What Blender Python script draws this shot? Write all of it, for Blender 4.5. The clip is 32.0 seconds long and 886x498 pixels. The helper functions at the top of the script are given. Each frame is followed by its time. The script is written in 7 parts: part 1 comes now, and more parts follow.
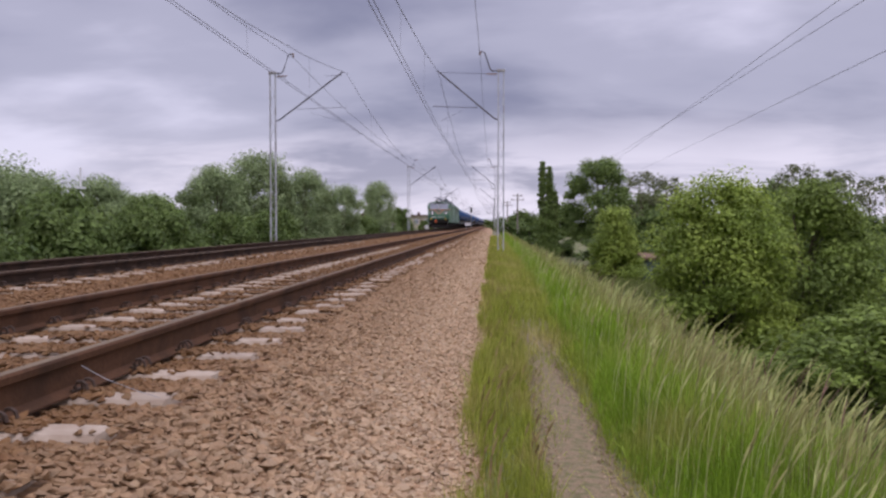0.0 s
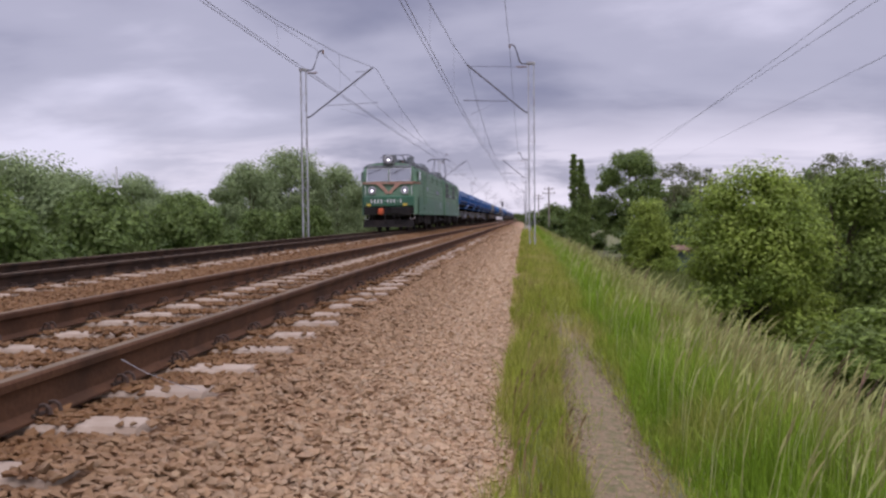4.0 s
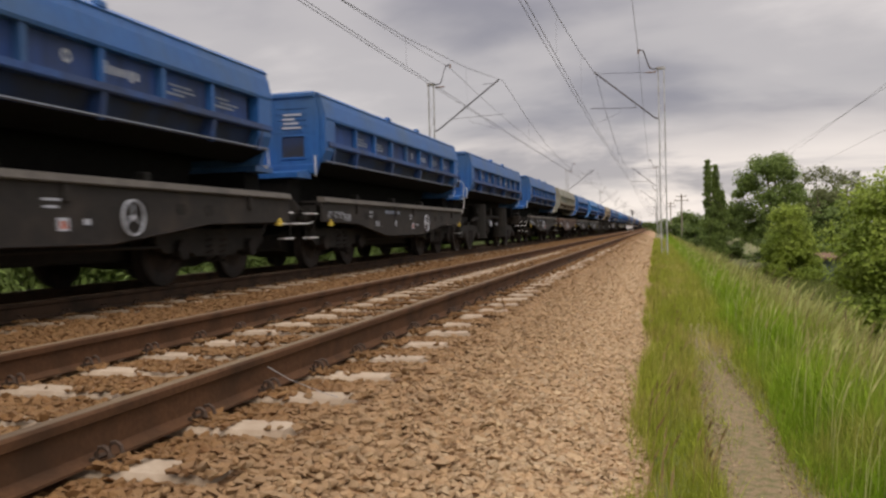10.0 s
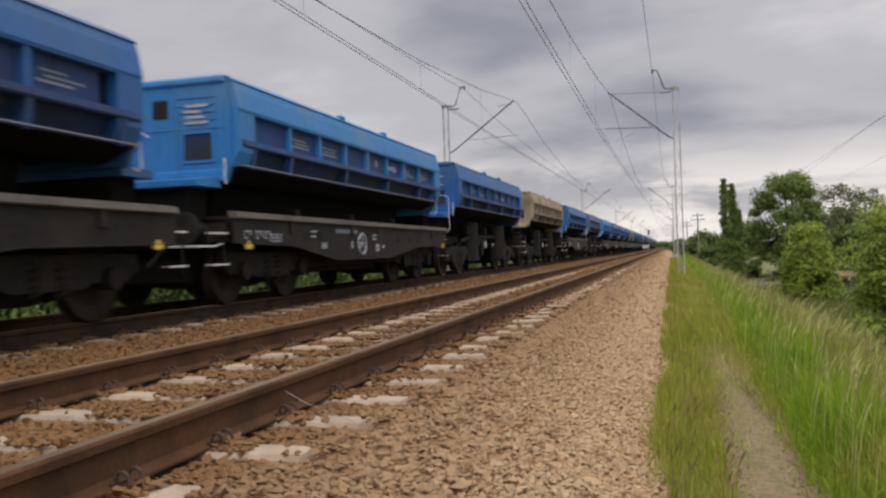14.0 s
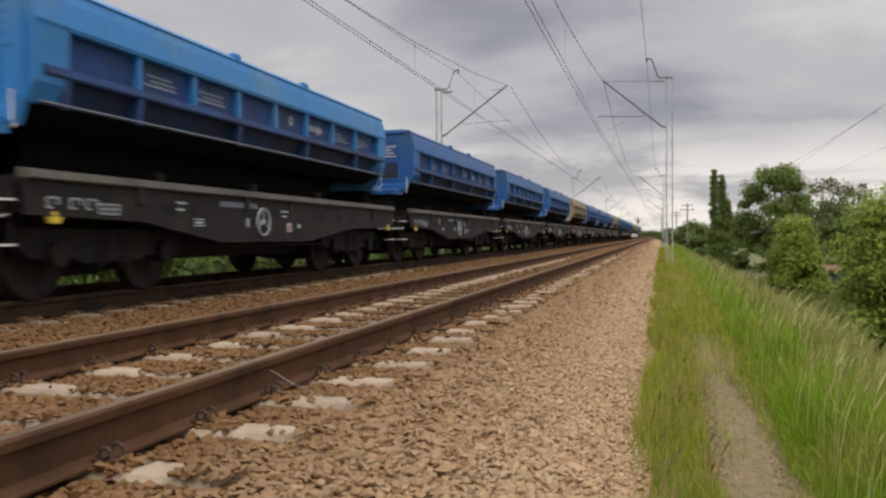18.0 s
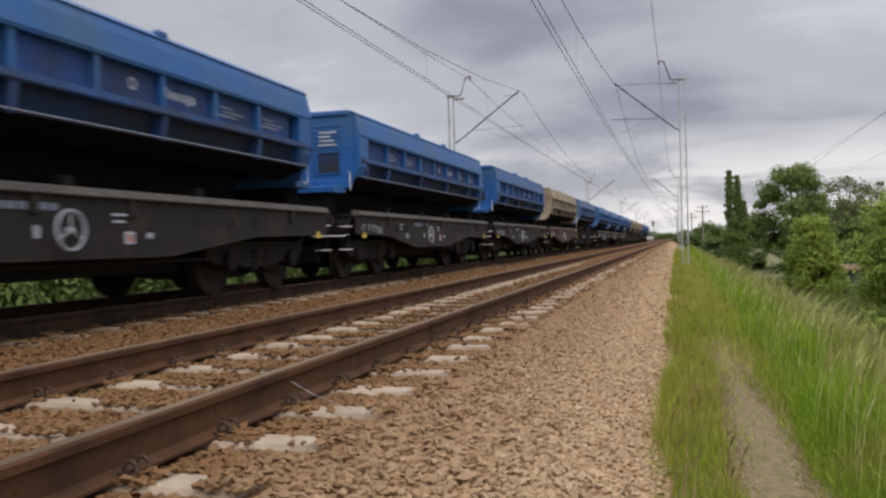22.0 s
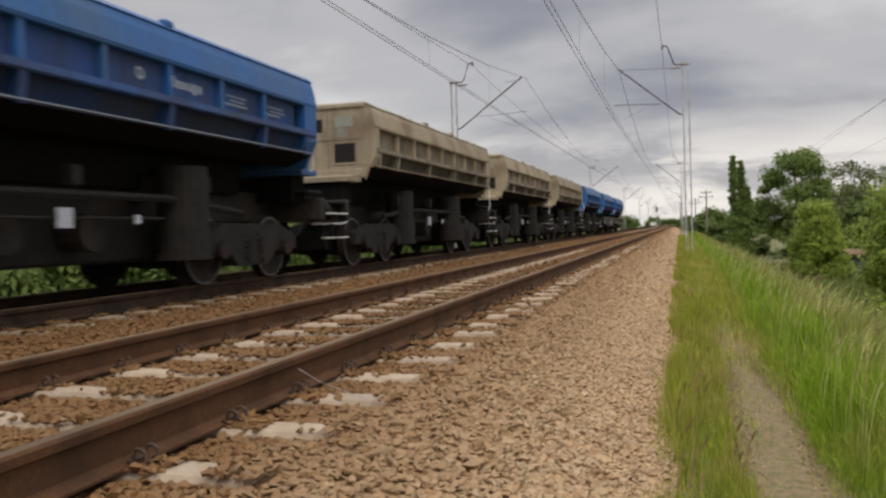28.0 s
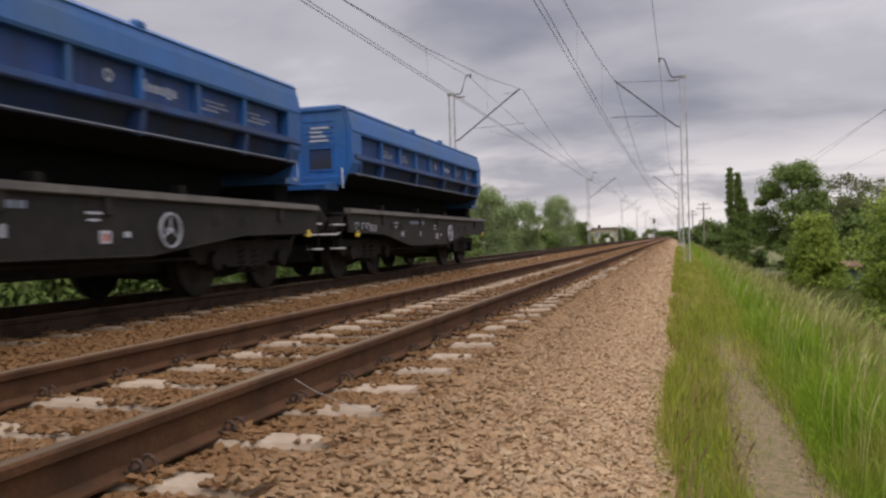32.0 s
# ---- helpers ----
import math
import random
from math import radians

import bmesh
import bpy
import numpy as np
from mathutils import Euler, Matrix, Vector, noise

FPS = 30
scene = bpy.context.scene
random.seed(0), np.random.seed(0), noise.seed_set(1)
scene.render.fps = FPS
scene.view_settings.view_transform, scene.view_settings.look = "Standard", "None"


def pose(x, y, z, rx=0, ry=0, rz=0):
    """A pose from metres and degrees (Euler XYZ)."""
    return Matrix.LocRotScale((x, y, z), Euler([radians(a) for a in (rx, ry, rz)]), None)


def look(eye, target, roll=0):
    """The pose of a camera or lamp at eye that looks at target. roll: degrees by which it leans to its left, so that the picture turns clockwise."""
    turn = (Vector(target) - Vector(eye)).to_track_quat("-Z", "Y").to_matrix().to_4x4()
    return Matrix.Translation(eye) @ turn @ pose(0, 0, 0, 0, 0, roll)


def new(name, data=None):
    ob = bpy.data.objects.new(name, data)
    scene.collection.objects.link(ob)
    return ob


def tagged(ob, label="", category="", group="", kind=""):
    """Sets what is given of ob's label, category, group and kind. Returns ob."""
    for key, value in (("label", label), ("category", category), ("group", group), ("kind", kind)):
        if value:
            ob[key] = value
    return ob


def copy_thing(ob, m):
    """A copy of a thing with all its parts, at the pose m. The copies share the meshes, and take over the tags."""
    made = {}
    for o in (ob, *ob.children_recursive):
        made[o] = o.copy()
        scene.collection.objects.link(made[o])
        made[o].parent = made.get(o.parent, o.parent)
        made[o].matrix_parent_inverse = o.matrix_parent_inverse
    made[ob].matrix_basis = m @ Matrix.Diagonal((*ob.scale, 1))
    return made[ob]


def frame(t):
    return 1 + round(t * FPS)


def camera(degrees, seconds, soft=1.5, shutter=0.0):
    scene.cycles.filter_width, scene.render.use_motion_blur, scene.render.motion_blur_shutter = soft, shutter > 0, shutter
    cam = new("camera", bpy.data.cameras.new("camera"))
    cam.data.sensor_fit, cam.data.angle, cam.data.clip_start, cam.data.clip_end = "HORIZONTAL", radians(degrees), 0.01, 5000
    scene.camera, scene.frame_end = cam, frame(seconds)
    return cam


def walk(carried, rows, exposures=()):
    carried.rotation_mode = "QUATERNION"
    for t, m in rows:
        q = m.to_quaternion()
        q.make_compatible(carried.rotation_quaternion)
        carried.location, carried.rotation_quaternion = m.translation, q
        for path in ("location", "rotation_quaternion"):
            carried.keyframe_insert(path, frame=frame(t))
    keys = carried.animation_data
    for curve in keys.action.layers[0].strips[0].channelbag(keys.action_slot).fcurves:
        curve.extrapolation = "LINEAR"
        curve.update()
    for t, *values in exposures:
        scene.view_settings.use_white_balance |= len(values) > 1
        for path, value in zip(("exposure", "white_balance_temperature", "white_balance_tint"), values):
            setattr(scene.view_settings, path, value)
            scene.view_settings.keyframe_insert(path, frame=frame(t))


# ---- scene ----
cam = camera(55.9, 32.0, soft=2.5, shutter=0.2)
PATH = [
    (0, (2.721, -3.044, 0.601), (2.602, -1.048, 0.542), -0.0),
    (0.5, (2.722, -3.048, 0.595), (2.59, -1.053, 0.537), -0.3),
    (1, (2.72, -3.037, 0.589), (2.578, -1.044, 0.504), -0.2),
    (1.5, (2.725, -3.039, 0.593), (2.605, -1.045, 0.497), -0.3),
    (2, (2.722, -3.041, 0.591), (2.577, -1.049, 0.498), -0.2),
    (2.5, (2.723, -3.054, 0.595), (2.559, -1.062, 0.516), -0.4),
    (4.5, (2.714, -3.061, 0.591), (2.485, -1.075, 0.52), -0.9),
    (5, (2.705, -3.067, 0.585), (2.398, -1.092, 0.507), -1.3),
    (5.5, (2.705, -3.102, 0.588), (2.253, -1.154, 0.528), -0.8),
    (6, (2.7, -3.126, 0.592), (2.102, -1.219, 0.526), -0.6),
    (6.5, (2.706, -3.156, 0.601), (2.024, -1.276, 0.542), -0.6),
    (7, (2.704, -3.143, 0.605), (2.044, -1.256, 0.572), -1.0),
    (7.5, (2.709, -3.135, 0.601), (2.087, -1.235, 0.577), -1.5),
    (8, (2.721, -3.146, 0.605), (2.142, -1.232, 0.58), -1.7),
    (8.5, (2.715, -3.134, 0.598), (2.175, -1.208, 0.562), -1.7),
    (9, (2.714, -3.119, 0.6), (2.166, -1.196, 0.545), -1.4),
    (9.5, (2.706, -3.11, 0.602), (2.183, -1.18, 0.557), -1.2),
    (10, (2.707, -3.101, 0.593), (2.213, -1.164, 0.553), -1.5),
    (10.5, (2.716, -3.123, 0.606), (2.238, -1.181, 0.567), -1.4),
    (11, (2.71, -3.112, 0.604), (2.209, -1.176, 0.584), -1.8),
    (11.5, (2.718, -3.129, 0.606), (2.166, -1.207, 0.602), -2.0),
    (12, (2.716, -3.128, 0.61), (2.169, -1.205, 0.621), -2.0),
    (12.5, (2.707, -3.115, 0.608), (2.187, -1.184, 0.609), -1.5),
    (13, (2.71, -3.12, 0.61), (2.191, -1.189, 0.616), -1.5),
    (13.5, (2.717, -3.13, 0.611), (2.18, -1.204, 0.621), -1.9),
    (14, (2.714, -3.123, 0.608), (2.185, -1.194, 0.619), -1.9),
    (14.5, (2.716, -3.127, 0.61), (2.198, -1.196, 0.595), -1.8),
    (15, (2.71, -3.109, 0.609), (2.202, -1.175, 0.633), -2.2),
    (15.5, (2.715, -3.114, 0.61), (2.193, -1.184, 0.633), -1.8),
    (17.5, (2.711, -3.12, 0.609), (2.175, -1.193, 0.619), -0.8),
    (18, (2.705, -3.106, 0.606), (2.2, -1.171, 0.577), -0.4),
    (18.5, (2.703, -3.115, 0.61), (2.199, -1.18, 0.597), -0.5),
    (19, (2.71, -3.129, 0.617), (2.198, -1.196, 0.616), -0.9),
    (19.5, (2.697, -3.119, 0.61), (2.168, -1.19, 0.629), -1.0),
    (20, (2.696, -3.118, 0.611), (2.165, -1.19, 0.612), -1.0),
    (20.5, (2.697, -3.117, 0.608), (2.167, -1.188, 0.609), -0.9),
    (21, (2.697, -3.122, 0.614), (2.167, -1.193, 0.581), -0.8),
    (21.5, (2.705, -3.128, 0.614), (2.159, -1.204, 0.588), -1.5),
    (22, (2.708, -3.135, 0.619), (2.169, -1.209, 0.606), -1.5),
    (22.5, (2.701, -3.139, 0.618), (2.16, -1.214, 0.607), -1.5),
    (23, (2.699, -3.136, 0.623), (2.152, -1.212, 0.617), -1.3),
    (23.5, (2.691, -3.132, 0.623), (2.148, -1.207, 0.627), -1.4),
    (24, (2.698, -3.158, 0.622), (2.137, -1.238, 0.607), -1.5),
    (24.5, (2.691, -3.141, 0.621), (2.139, -1.219, 0.595), -1.3),
    (25, (2.689, -3.119, 0.616), (2.164, -1.19, 0.568), -1.7),
    (25.5, (2.693, -3.133, 0.615), (2.176, -1.201, 0.585), -1.9),
    (27.5, (2.688, -3.121, 0.615), (2.155, -1.194, 0.56), -1.7),
    (28, (2.69, -3.13, 0.619), (2.143, -1.207, 0.575), -1.8),
    (28.5, (2.696, -3.133, 0.621), (2.133, -1.214, 0.593), -2.1),
    (29, (2.696, -3.146, 0.618), (2.098, -1.238, 0.584), -2.0),
    (29.5, (2.691, -3.143, 0.619), (2.102, -1.232, 0.58), -2.1),
    (30, (2.69, -3.137, 0.619), (2.122, -1.22, 0.59), -1.9),
    (30.5, (2.698, -3.144, 0.62), (2.145, -1.222, 0.603), -1.9),
    (31, (2.694, -3.141, 0.619), (2.151, -1.217, 0.601), -1.8),
    (31.5, (2.69, -3.139, 0.618), (2.151, -1.213, 0.599), -1.6),
    (32, (2.688, -3.132, 0.616), (2.147, -1.206, 0.599), -1.7),
]
# seconds, stops, kelvin, tint
EXPOSURES = [(0.0, 0.0, 5950, 29), (4.5, 0.02, 6000, 29), (6.0, 0.04, 6050, 28), (7.0, 0.12, 6150, 31), (8.0, 0.18, 6600, 46), (8.6, 0.16, 6850, 44), (9.2, 0.13, 7050, 28), (10.0, 0.14, 7200, 16), (11.0, 0.14, 7200, 17), (12.0, 0.13, 7100, 16), (14.0, 0.12, 6850, 14), (19.0, 0.13, 6980, 12), (21.0, 0.10, 7050, 12), (22.0, 0.12, 6520, 13), (23.5, 0.15, 6820, 12), (25.0, 0.11, 6580, 13), (28.0, 0.10, 6900, 12), (29.0, 0.06, 6800, 13), (30.0, 0.09, 6150, 14), (31.0, 0.09, 6150, 11), (32.0, 0.07, 6700, 18)]
walk(cam, [(t, look(eye, target, roll)) for t, eye, target, roll in PATH], EXPOSURES)

# ---- light: an overcast sky with a soft sun behind the camera ----
SUN_AZ, SUN_EL = 155.0, 52.0
world = bpy.data.worlds.new("world")
scene.world = world
world.use_nodes = True


def sky_nodes(nt):
    """Nishita sky almost wholly behind layered clouds, brighter towards the horizon."""
    nt.nodes.clear()
    N, L = nt.nodes.new, nt.links.new

    def math_node(op, a, b=None):
        n = N("ShaderNodeMath")
        n.operation = op
        for i, v in enumerate((a, b)):
            if v is None:
                continue
            if isinstance(v, (int, float)):
                n.inputs[i].default_value = v
            else:
                L(v, n.inputs[i])
        return n.outputs[0]

    def mix(f, a, b, blend="MIX"):
        n = N("ShaderNodeMix")
        n.data_type, n.blend_type = "RGBA", blend
        for i, v in ((0, f), (6, a), (7, b)):
            if isinstance(v, (int, float)):
                n.inputs[i].default_value = v
            elif isinstance(v, tuple):
                n.inputs[i].default_value = (*v, 1)
            else:
                L(v, n.inputs[i])
        return n.outputs[2]

    def ramp(v, *stops):
        n = N("ShaderNodeValToRGB")
        n.color_ramp.interpolation = "EASE"
        e = n.color_ramp.elements
        while len(e) < len(stops):
            e.new(0.5)
        for el, (p, c) in zip(e, stops):
            el.position, el.color = p, ((*c, 1) if isinstance(c, tuple) else (c, c, c, 1))
        L(v, n.inputs[0])
        return n.outputs[0]

    out, bg = N("ShaderNodeOutputWorld"), N("ShaderNodeBackground")
    sky = N("ShaderNodeTexSky")
    sky.sky_type, sky.sun_disc = "NISHITA", False
    sky.sun_elevation, sky.sun_rotation = radians(SUN_EL), radians(SUN_AZ)
    clear = mix(1.0, sky.outputs[0], (0.1, 0.1, 0.1), "MULTIPLY")
    tc, sep = N("ShaderNodeTexCoord"), N("ShaderNodeSeparateXYZ")
    L(tc.outputs["Generated"], sep.inputs[0])
    up = math_node("MAXIMUM", sep.outputs[2], 0.0)
    flat = math_node("ADD", up, 0.22)
    comb = N("ShaderNodeCombineXYZ")
    L(math_node("DIVIDE", sep.outputs[0], flat), comb.inputs[0])
    L(math_node("DIVIDE", sep.outputs[1], flat), comb.inputs[1])

    def cloud(scale, detail, rough, distort, shift):
        mp = N("ShaderNodeMapping")
        mp.inputs["Location"].default_value = shift
        mp.inputs["Scale"].default_value = (0.72, 1.0, 1.0)
        L(comb.outputs[0], mp.inputs[0])
        n = N("ShaderNodeTexNoise")
        n.inputs["Scale"].default_value, n.inputs["Detail"].default_value = scale, detail
        n.inputs["Roughness"].default_value, n.inputs["Distortion"].default_value = rough, distort
        L(mp.outputs[0], n.inputs["Vector"])
        return n.outputs[0]

    big = cloud(0.75, 5, 0.46, 0.2, (3.4, 1.3, 0.0))
    fine = cloud(2.2, 5, 0.5, 0.2, (7.0, 2.0, 4.0))
    v = math_node("ADD", math_node("MULTIPLY", big, 0.68), math_node("MULTIPLY", fine, 0.32))
    grey = ramp(v, (0.36, (0.25, 0.265, 0.32)), (0.5, (0.45, 0.465, 0.50)), (0.63, (0.74, 0.75, 0.77)))
    low = ramp(up, (0.0, 1.0), (0.06, 0.85), (0.15, 0.0))
    break_up = ramp(cloud(1.3, 5, 0.6, 0.5, (1.0, 9.0, 2.0)), (0.38, 0.25), (0.6, 1.0))
    glow = mix(math_node("MULTIPLY", low, break_up), grey, (0.86, 0.845, 0.83))
    # an overcast vault is brightest overhead
    zen = N("ShaderNodeMapRange")
    zen.interpolation_type = "SMOOTHSTEP"
    zen.inputs[1].default_value, zen.inputs[2].default_value, zen.inputs[3].default_value, zen.inputs[4].default_value = 0.22, 1.0, 1.0, 3.3
    L(up, zen.inputs[0])
    vault = N("ShaderNodeVectorMath")
    vault.operation = "SCALE"
    L(mix(0.93, clear, glow), vault.inputs[0])
    L(zen.outputs[0], vault.inputs[3])
    seen = vault.outputs[0]
    L(seen, bg.inputs["Color"])
    bg.inputs["Strength"].default_value = 1.0
    L(bg.outputs[0], out.inputs["Surface"])


sky_nodes(world.node_tree)
sun = new("sun", bpy.data.lights.new("sun", "SUN"))
sun.data.energy, sun.data.angle = 1.0, radians(30)
sun.data.color = (1.0, 0.95, 0.88)
sun.matrix_world = look((0, 0, 0), (-math.sin(radians(SUN_AZ)) * math.cos(radians(SUN_EL)), -math.cos(radians(SUN_AZ)) * math.cos(radians(SUN_EL)), -math.sin(radians(SUN_EL))))

# ---- the plan: near track along y at x = 0, far track at XF, rail tops at z = 0 ----
XF = -4.2
PITCH, SLEEPER_Y = 0.63, 0.06
SPAN = 65.5
POLES_Y = [37.0 + SPAN * k for k in range(-1, 8)]
POLE_X, FAR_POLE_X = 3.1, -7.92
PA, PB = 12.0, 12.35

# ---- materials ----
def material(name, a, b, c=None, s1=30.0, s2=1.6, rough=0.75, metal=0.0, bump=0.15, var=0.0, island=False, dirt=(0.45, 0.68), spec=0.4, stretch=(1, 1, 1), trans=0.0, bump_scale=None, streak=0.0):
    """Procedural surface: grain between a and b, patches of c, a little relief, and piece-to-piece variation."""
    m = bpy.data.materials.new(name)
    m.use_nodes = True
    nt = m.node_tree
    N, L = nt.nodes.new, nt.links.new
    p = nt.nodes["Principled BSDF"]
    p.inputs["Roughness"].default_value, p.inputs["Metallic"].default_value = rough, metal
    p.inputs["Specular IOR Level"].default_value = spec
    tc, mp = N("ShaderNodeTexCoord"), N("ShaderNodeMapping")
    mp.inputs["Scale"].default_value = stretch
    L(tc.outputs["Object"], mp.inputs[0])

    def tex(scale, detail):
        n = N("ShaderNodeTexNoise")
        n.inputs["Scale"].default_value, n.inputs["Detail"].default_value = scale, detail
        L(mp.outputs[0], n.inputs["Vector"])
        return n.outputs[0]

    def ramp(v, lo, hi):
        n = N("ShaderNodeMapRange")
        n.inputs[1].default_value, n.inputs[2].default_value = lo, hi
        L(v, n.inputs[0])
        return n.outputs[0]

    def mix(f, x, y, blend="MIX"):
        n = N("ShaderNodeMix")
        n.data_type, n.blend_type = "RGBA", blend
        for i, v in ((0, f), (6, x), (7, y)):
            if isinstance(v, (int, float)):
                n.inputs[i].default_value = v
            elif isinstance(v, tuple):
                n.inputs[i].default_value = (*v, 1)
            else:
                L(v, n.inputs[i])
        return n.outputs[2]

    g = tex(s1, 5)
    col = mix(ramp(g, 0.3, 0.7), a, b)
    if c:
        col = mix(ramp(tex(s2, 7), *dirt), col, c)
    if streak:
        # grime washed down by rain: narrow upright streaks
        mps = N("ShaderNodeMapping")
        mps.inputs["Scale"].default_value = (5.0, 5.0, 0.55)
        L(tc.outputs["Object"], mps.inputs[0])
        ns = N("ShaderNodeTexNoise")
        ns.inputs["Scale"].default_value, ns.inputs["Detail"].default_value = 1.7, 6
        L(mps.outputs[0], ns.inputs["Vector"])
        n = N("ShaderNodeMapRange")
        n.inputs[1].default_value, n.inputs[2].default_value, n.inputs[4].default_value = 0.48, 0.74, streak
        L(ns.outputs[0], n.inputs[0])
        col = mix(n.outputs[0], col, tuple(0.4 * v for v in (c or a)))
    if var:
        if island:
            geo = N("ShaderNodeNewGeometry")
            r = geo.outputs["Random Per Island"]
        else:
            r = N("ShaderNodeObjectInfo").outputs["Random"]
        n = N("ShaderNodeMapRange")
        n.inputs[3].default_value, n.inputs[4].default_value = 1 - var, 1 + var
        L(r, n.inputs[0])
        h = N("ShaderNodeHueSaturation")
        L(col, h.inputs["Color"])
        L(n.outputs[0], h.inputs["Value"])
        col = h.outputs[0]
    L(col, p.inputs["Base Color"])
    if bump:
        bp = N("ShaderNodeBump")
        bp.inputs["Strength"].default_value, bp.inputs["Distance"].default_value = bump, 0.01
        L(tex(bump_scale or s1, 6), bp.inputs["Height"])
        L(bp.outputs[0], p.inputs["Normal"])
    if trans:
        sh, tr = N("ShaderNodeMixShader"), N("ShaderNodeBsdfTranslucent")
        L(col, tr.inputs[0])
        sh.inputs[0].default_value = trans
        L(p.outputs[0], sh.inputs[1])
        L(tr.outputs[0], sh.inputs[2])
        L(sh.outputs[0], nt.nodes["Material Output"].inputs["Surface"])
    return m


def stones_material(name, island):
    """Quarried ballast: pinkish, tan and grey stones, each with its own tone."""
    m = material(name, (0.345, 0.257, 0.154), (0.42, 0.322, 0.20), (0.25, 0.168, 0.093), s1=60, s2=9, rough=0.9, bump=0.3, dirt=(0.5, 0.75))
    nt = m.node_tree
    N, L = nt.nodes.new, nt.links.new
    p = nt.nodes["Principled BSDF"]
    src = p.inputs["Base Color"].links[0].from_socket
    r = N("ShaderNodeNewGeometry").outputs["Random Per Island"] if island else N("ShaderNodeObjectInfo").outputs["Random"]
    cr = N("ShaderNodeValToRGB")
    tones = ((0.0, (0.90, 0.82, 0.77)), (0.2, (1.02, 0.94, 0.88)), (0.45, (1.15, 1.05, 0.98)), (0.7, (1.08, 0.94, 0.82)), (0.88, (0.96, 0.94, 0.95)), (1.0, (1.3, 1.26, 1.2)))
    e = cr.color_ramp.elements
    while len(e) < len(tones):
        e.new(0.5)
    for el, (pos, c) in zip(e, tones):
        el.position, el.color = pos, (*c, 1)
    L(r, cr.inputs[0])
    mx = N("ShaderNodeMix")
    mx.data_type, mx.blend_type = "RGBA", "MULTIPLY"
    mx.inputs[0].default_value = 1.0
    L(src, mx.inputs[6])
    L(cr.outputs[0], mx.inputs[7])
    # rust dust washed off the running rails: warmer close to either track
    pos, sep = N("ShaderNodeNewGeometry"), N("ShaderNodeSeparateXYZ")
    L(pos.outputs["Position"], sep.inputs[0])
    mr = N("ShaderNodeMapRange")
    mr.inputs[1].default_value, mr.inputs[2].default_value = 1.0, 2.1
    mr.inputs[3].default_value, mr.inputs[4].default_value = 1.0, 0.0
    L(sep.outputs[0], mr.inputs[0])
    mx2 = N("ShaderNodeMix")
    mx2.data_type, mx2.blend_type = "RGBA", "MULTIPLY"
    L(mr.outputs[0], mx2.inputs[0])
    L(mx.outputs[2], mx2.inputs[6])
    mx2.inputs[7].default_value = (0.46, 0.35, 0.23, 1)
    L(mx2.outputs[2], p.inputs["Base Color"])
    return m


def bed_material(name):
    """The ballast between and under the loose stones: dark gaps and stone-sized cells."""
    m = stones_material(name, True)
    nt = m.node_tree
    N, L = nt.nodes.new, nt.links.new
    p = nt.nodes["Principled BSDF"]
    src = p.inputs["Base Color"].links[0].from_socket
    tc = N("ShaderNodeTexCoord")
    v, ve = N("ShaderNodeTexVoronoi"), N("ShaderNodeTexVoronoi")
    ve.feature = "DISTANCE_TO_EDGE"
    for n in (v, ve):
        n.inputs["Scale"].default_value = 17.0
        L(tc.outputs["Object"], n.inputs["Vector"])
    sep = N("ShaderNodeSeparateColor")
    L(v.outputs["Color"], sep.inputs[0])
    cr = N("ShaderNodeValToRGB")
    for el, (pos, c) in zip(cr.color_ramp.elements, ((0.0, (0.75, 0.67, 0.62)), (1.0, (1.2, 1.15, 1.1)))):
        el.position, el.color = pos, (*c, 1)
    L(sep.outputs[0], cr.inputs[0])
    gap = N("ShaderNodeMapRange")
    gap.inputs[1].default_value, gap.inputs[2].default_value, gap.inputs[3].default_value = 0.0, 0.12, 0.75
    L(ve.outputs["Distance"], gap.inputs[0])
    a, b = N("ShaderNodeMix"), N("ShaderNodeMix")
    for n in (a, b):
        n.data_type, n.blend_type = "RGBA", "MULTIPLY"
        n.inputs[0].default_value = 1.0
    L(src, a.inputs[6])
    L(cr.outputs[0], a.inputs[7])
    L(a.outputs[2], b.inputs[6])
    L(gap.outputs[0], b.inputs[7])
    L(b.outputs[2], p.inputs["Base Color"])
    bp = N("ShaderNodeBump")
    bp.inputs["Strength"].default_value, bp.inputs["Distance"].default_value = 0.9, 0.03
    L(ve.outputs["Distance"], bp.inputs["Height"])
    L(bp.outputs[0], p.inputs["Normal"])
    return m


def glow_material(name, colour, strength):
    m = material(name, colour, colour, rough=0.2, bump=0)
    p = m.node_tree.nodes["Principled BSDF"]
    p.inputs["Emission Color"].default_value = (*colour, 1)
    p.inputs["Emission Strength"].default_value = strength
    return m


def glass_material(name, tint, rough):
    m = material(name, tint, tint, rough=rough, bump=0, spec=1.0)
    m.node_tree.nodes["Principled BSDF"].inputs["Coat Weight"].default_value = 1.0
    return m


